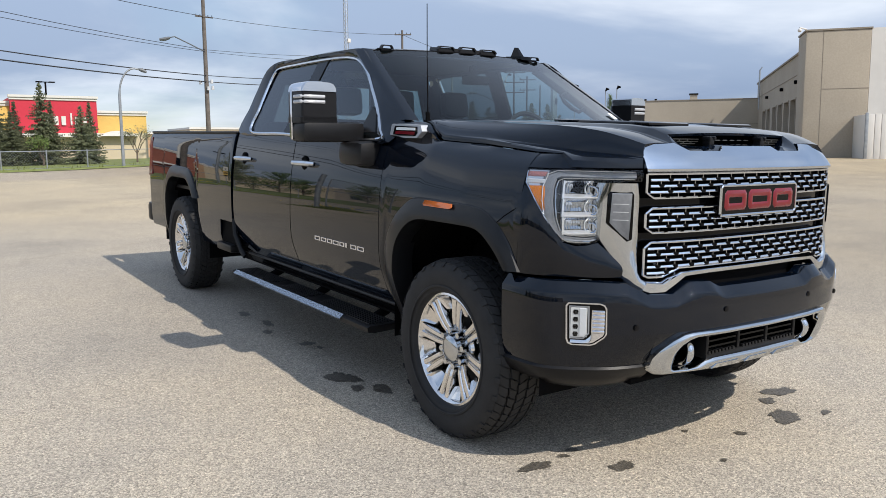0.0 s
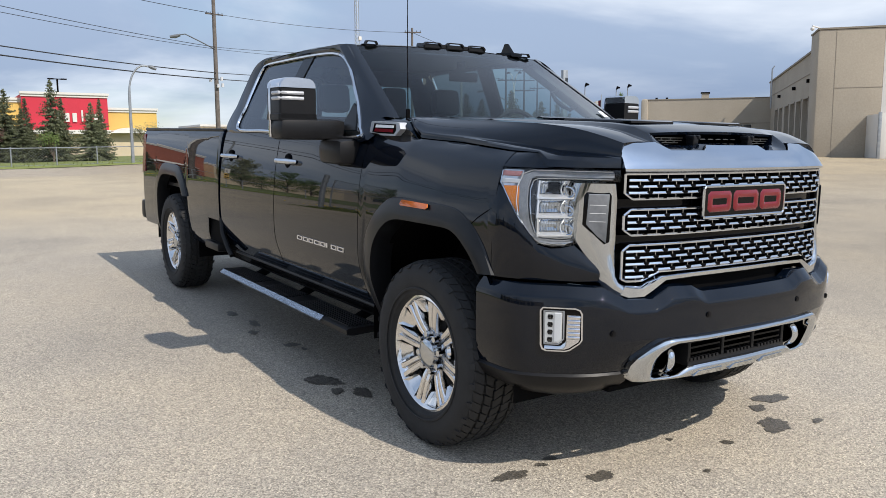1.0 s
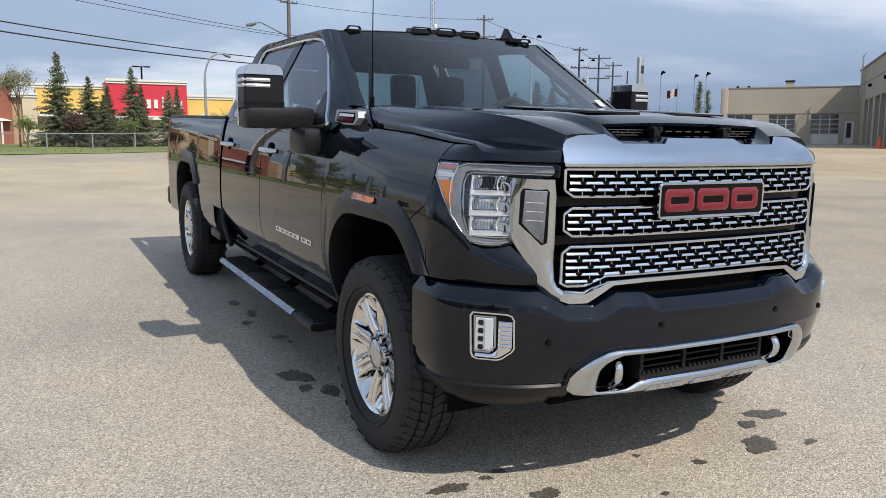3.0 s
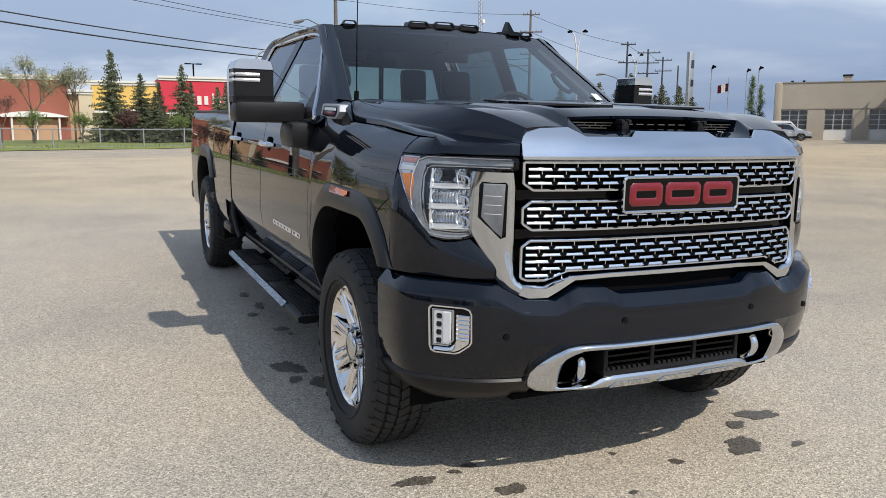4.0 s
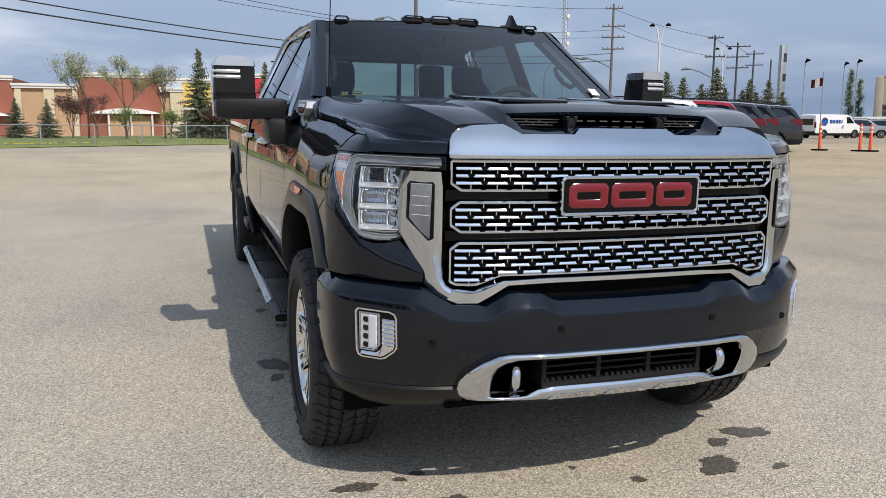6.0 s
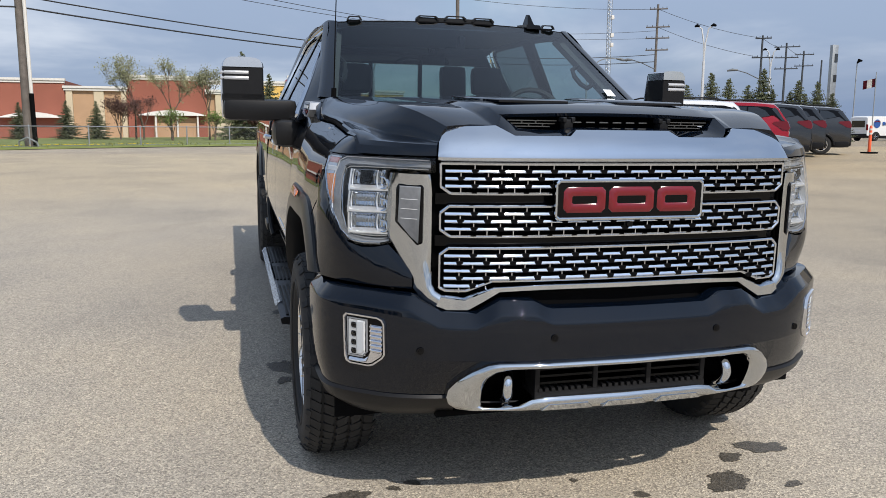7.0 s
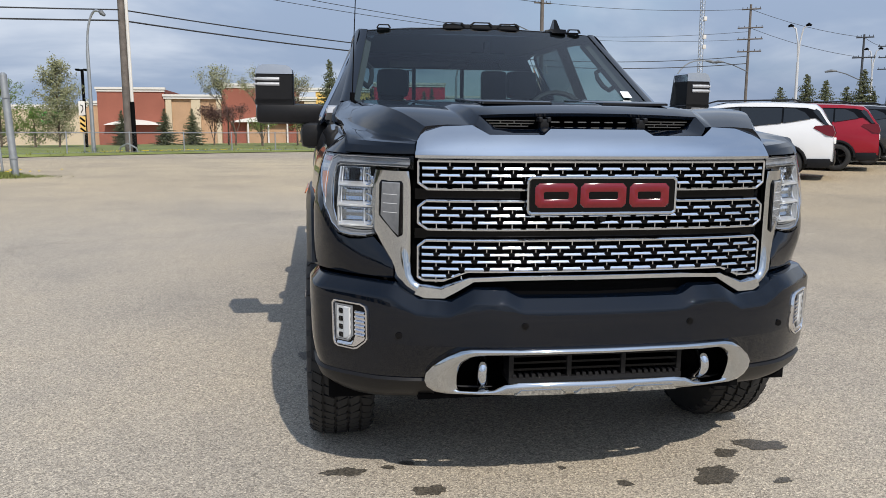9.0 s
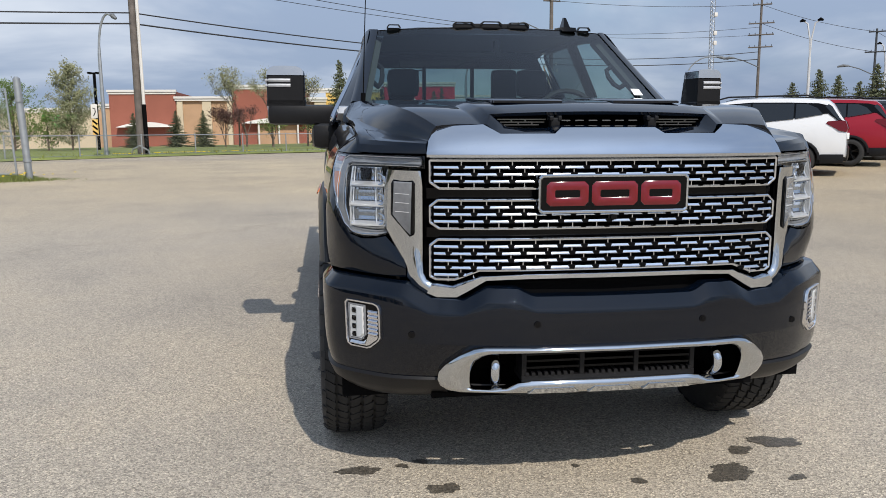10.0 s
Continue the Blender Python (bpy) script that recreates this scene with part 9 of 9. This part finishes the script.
def build_vehicles():
    YAW = 144
    white = vehicle("parked_suv", "white five-door sport utility vehicle parked in a row", "car", SUVWHITE, 4.69, 1.86, 1.70, SUV_PROFILE, SUV_GLASS, group="parked cars")
    white.matrix_world = parked(white, 10.09, 12.08, YAW)
    red = vehicle("parked_suv", "dark red sport utility vehicle with black wheels parked in a row", "car", SUVRED, 4.69, 1.86, 1.70, SUV_PROFILE, SUV_GLASS, group="parked cars")
    red.matrix_world = parked(red, 12.96, 14.38, YAW)
    dark = vehicle("parked_suv", "charcoal black sport utility vehicle parked in a row", "car", SUVDARK, 4.69, 1.86, 1.70, SUV_PROFILE, SUV_GLASS, group="parked cars")
    dark.matrix_world = parked(dark, 15.45, 16.5, YAW)
    for x, y in ((17.6, 18.4), (20.05, 20.0)):
        copy_thing(dark, parked(dark, x, y, YAW))
    prof = [(0.0, 0.5), (0.0, 1.2), (0.05, 1.95), (0.25, 2.05), (3.6, 2.06), (4.1, 1.95), (4.65, 1.32), (5.2, 1.12), (5.5, 0.95), (5.6, 0.5)]
    van = vehicle("cargo_van", "white cargo van with a round blue mark", "van", SUVWHITE, 5.6, 2.0, 2.06, prof, ([(3.62, 1.3), (3.62, 1.85), (4.0, 1.85), (4.55, 1.32)],), van=True)
    van.matrix_world = parked(van, 50.2, 53.3, 4)
    for s in (-1, 1):
        bm = bmesh.new()
        disc(bm, (1.0, s * 1.0, 1.45), 0.36, s * 0.012, "y", 20)
        mark = part("round_mark", bm, BLUE, van)
        bm = bmesh.new()
        tube(bm, [(0.70, s * 1.018, 1.60), (1.0, s * 1.018, 1.66), (1.30, s * 1.018, 1.60)], 0.05, 5)
        part("mark_band", bm, RED, mark)
        for k, w in enumerate((0.26, 0.24, 0.26, 0.22, 0.1)):
            bm = bmesh.new()
            box(bm, 1.6 + 0.34 * k, 1.6 + 0.34 * k + w, min(s * 0.998, s * 1.012), max(s * 0.998, s * 1.012), 1.32, 1.6)
            part("mark_bar", bm, BLUE, van)
    silver = vehicle("parked_suv", "silver sport utility vehicle with dark panels near the workshop", "car", SUVSILVER, 4.69, 1.86, 1.70, SUV_PROFILE, SUV_GLASS, group="parked cars")
    silver.matrix_world = parked(silver, 57.0, 56.0, -45)
    copy_thing(silver, parked(silver, 61.5, 57.5, -50))
    copy_thing(van, parked(van, 66, 63.5, -45))
    copy_thing(silver, parked(silver, 79.5, 64.0, -48))


def build_bollards():
    ob = None
    for x, y in ((22.4, 21.6), (23.45, 20.65), (23.68, 20.38)):
        m = grounded(x, y)
        if ob is None:
            ob = empty("bollard", "orange plastic delineator post on a black rubber foot", "bollard", m, group="bollards")
            bm = bmesh.new()
            tube(bm, [(0, 0, 0.05), (0, 0, 1.0), (0, 0, 1.06)], [0.062, 0.055, 0.03], 10)
            part("post", bm, ORANGE, ob)
            bm = bmesh.new()
            box(bm, -0.22, 0.22, -0.22, 0.22, 0, 0.06, 0.02)
            part("foot", bm, BLACK, ob)
            for z in (0.72, 0.88):
                bm = bmesh.new()
                tube(bm, [(0, 0, z), (0, 0, z + 0.07)], 0.064, 10)
                part("band", bm, WHITE, ob)
        else:
            copy_thing(ob, m)


def build_gate():
    gate = empty("chain_link_gate", "galvanised chain-link gate hung on a thick steel post", "gate", grounded(-8.3, 16.9))
    bm = bmesh.new()
    tube(bm, [(0, 0, -0.1), (-0.12, 0.02, 2.45), (-0.12, 0.02, 2.5)], [0.085, 0.085, 0.04], 12)
    part("gate_post", bm, STEEL, gate)
    bm = bmesh.new()
    d = Vector((-0.90, 0.30, 0))
    P = lambda u, z: Vector((-0.28, 0.0, 0)) + d * u + Vector((-0.05 * z, 0, z))
    tube(bm, [P(0, 0.15), P(0, 2.2), P(2.4, 2.2), P(2.4, 0.15), P(0, 0.15)], 0.028, 8)
    tube(bm, [P(0, 1.2), P(2.4, 1.2)], 0.022, 8)
    part("gate_frame", bm, STEEL, gate)
    bm = bmesh.new()
    for k in range(-24, 28):
        for flip in (0, 1):
            u0, u1 = k * 0.09, k * 0.09 + 2.05
            a, b = max(0, u0), min(2.4, u1)
            if a < b:
                f = lambda u: 0.15 + (u - u0) if not flip else 2.2 - (u - u0)
                tube(bm, [P(a, f(a)), P(b, f(b))], 0.0035, 3, caps=False)
    tagged(part("gate_mesh", bm, STEEL, gate), kind="stuff")
    for z in (0.45, 1.9):
        bm = bmesh.new()
        disc(bm, (-0.05 * z, 0, z), 0.10, 0.06, "z", 14)
        part("hinge", bm, STEEL, gate)
    rnd = random.Random(5)
    bm = bmesh.new()
    for _ in range(2600):
        ox, oy = rnd.gauss(0, 0.55), rnd.gauss(0, 0.38)
        px, py = -8.8 + ox, 16.9 + oy
        h, a = rnd.uniform(0.05, 0.16) * max(0.3, 1.3 - (ox * ox + oy * oy) * 1.2), rnd.uniform(0, 6.28)
        z = height(px, py)
        v = [bm.verts.new(p) for p in ((px - 0.012 * math.cos(a), py - 0.012 * math.sin(a), z), (px + 0.012 * math.cos(a), py + 0.012 * math.sin(a), z), (px + rnd.uniform(-0.06, 0.06), py + rnd.uniform(-0.06, 0.06), z + h))]
        bm.faces.new(v)
    tagged(part("weeds", bm, GRASS), "green weeds round the foot of the gate post", "weeds", kind="stuff")
    bm = bmesh.new()
    for _ in range(26):
        px, py = -8.7 + rnd.gauss(0, 0.45), 16.8 + rnd.gauss(0, 0.25)
        disc(bm, (px, py, height(px, py) + rnd.uniform(0.12, 0.22)), 0.025, 0.015, "z", 7)
    tagged(part("weed_flowers", bm, bpy.data.materials["dandelion_yellow"]), "yellow dandelion heads among the gate's weeds", "flowers", kind="stuff")


def build_wet_patches():
    rnd = random.Random(12)
    for x, y, rx, ry in ((-1.02, 1.08, 0.11, 0.15), (-1.03, 0.86, 0.05, 0.07), (-0.92, 0.77, 0.075, 0.10), (-0.86, 0.50, 0.03, 0.05), (0.63, -0.75, 0.13, 0.10), (0.98, -0.49, 0.15, 0.075), (0.78, -0.55, 0.08, 0.05), (-0.88, -0.52, 0.10, 0.055), (-0.70, -0.50, 0.035, 0.025), (-0.62, -0.47, 0.045, 0.025), (-0.555, -0.725, 0.075, 0.06), (0.23, -0.77, 0.045, 0.03), (0.88, -0.83, 0.055, 0.03), (-0.12, -0.93, 0.025, 0.02), (0.02, -0.60, 0.025, 0.018), (-0.87, 1.90, 0.06, 0.08), (-0.84, 1.76, 0.03, 0.04), (-0.88, 2.6, 0.05, 0.12), (-0.98, 2.35, 0.06, 0.06), (-0.92, 3.0, 0.06, 0.1)):
        bm = bmesh.new()
        ph = [rnd.uniform(0, 6.28) for _ in range(5)]
        n = 96
        z = 0.0035
        c = bm.verts.new((x, y, z))
        ring = []
        for k in range(n):
            a = 6.2832 * k / n
            r = 0.74 + sum(0.15 / (j + 1) * math.sin((j + 2) * a + ph[j]) for j in range(5)) + 0.05 * math.sin(11 * a + ph[1]) + rnd.uniform(-0.07, 0.07)
            ring.append(bm.verts.new((x + rx * r * math.cos(a), y + ry * r * math.sin(a), z)))
        for a, b in zip(ring, ring[1:] + ring[:1]):
            bm.faces.new((c, a, b))
        ob = tagged(part("wet_patch", bm, WET), "dark wet drip stain on the asphalt", "stain", group="wet patches")
        ob.matrix_world = SLOPE


build_verge()
build_fence()
build_trees()
build_shops()
build_workshop()
build_poles()
build_vehicles()
build_bollards()
build_gate()
build_wet_patches()
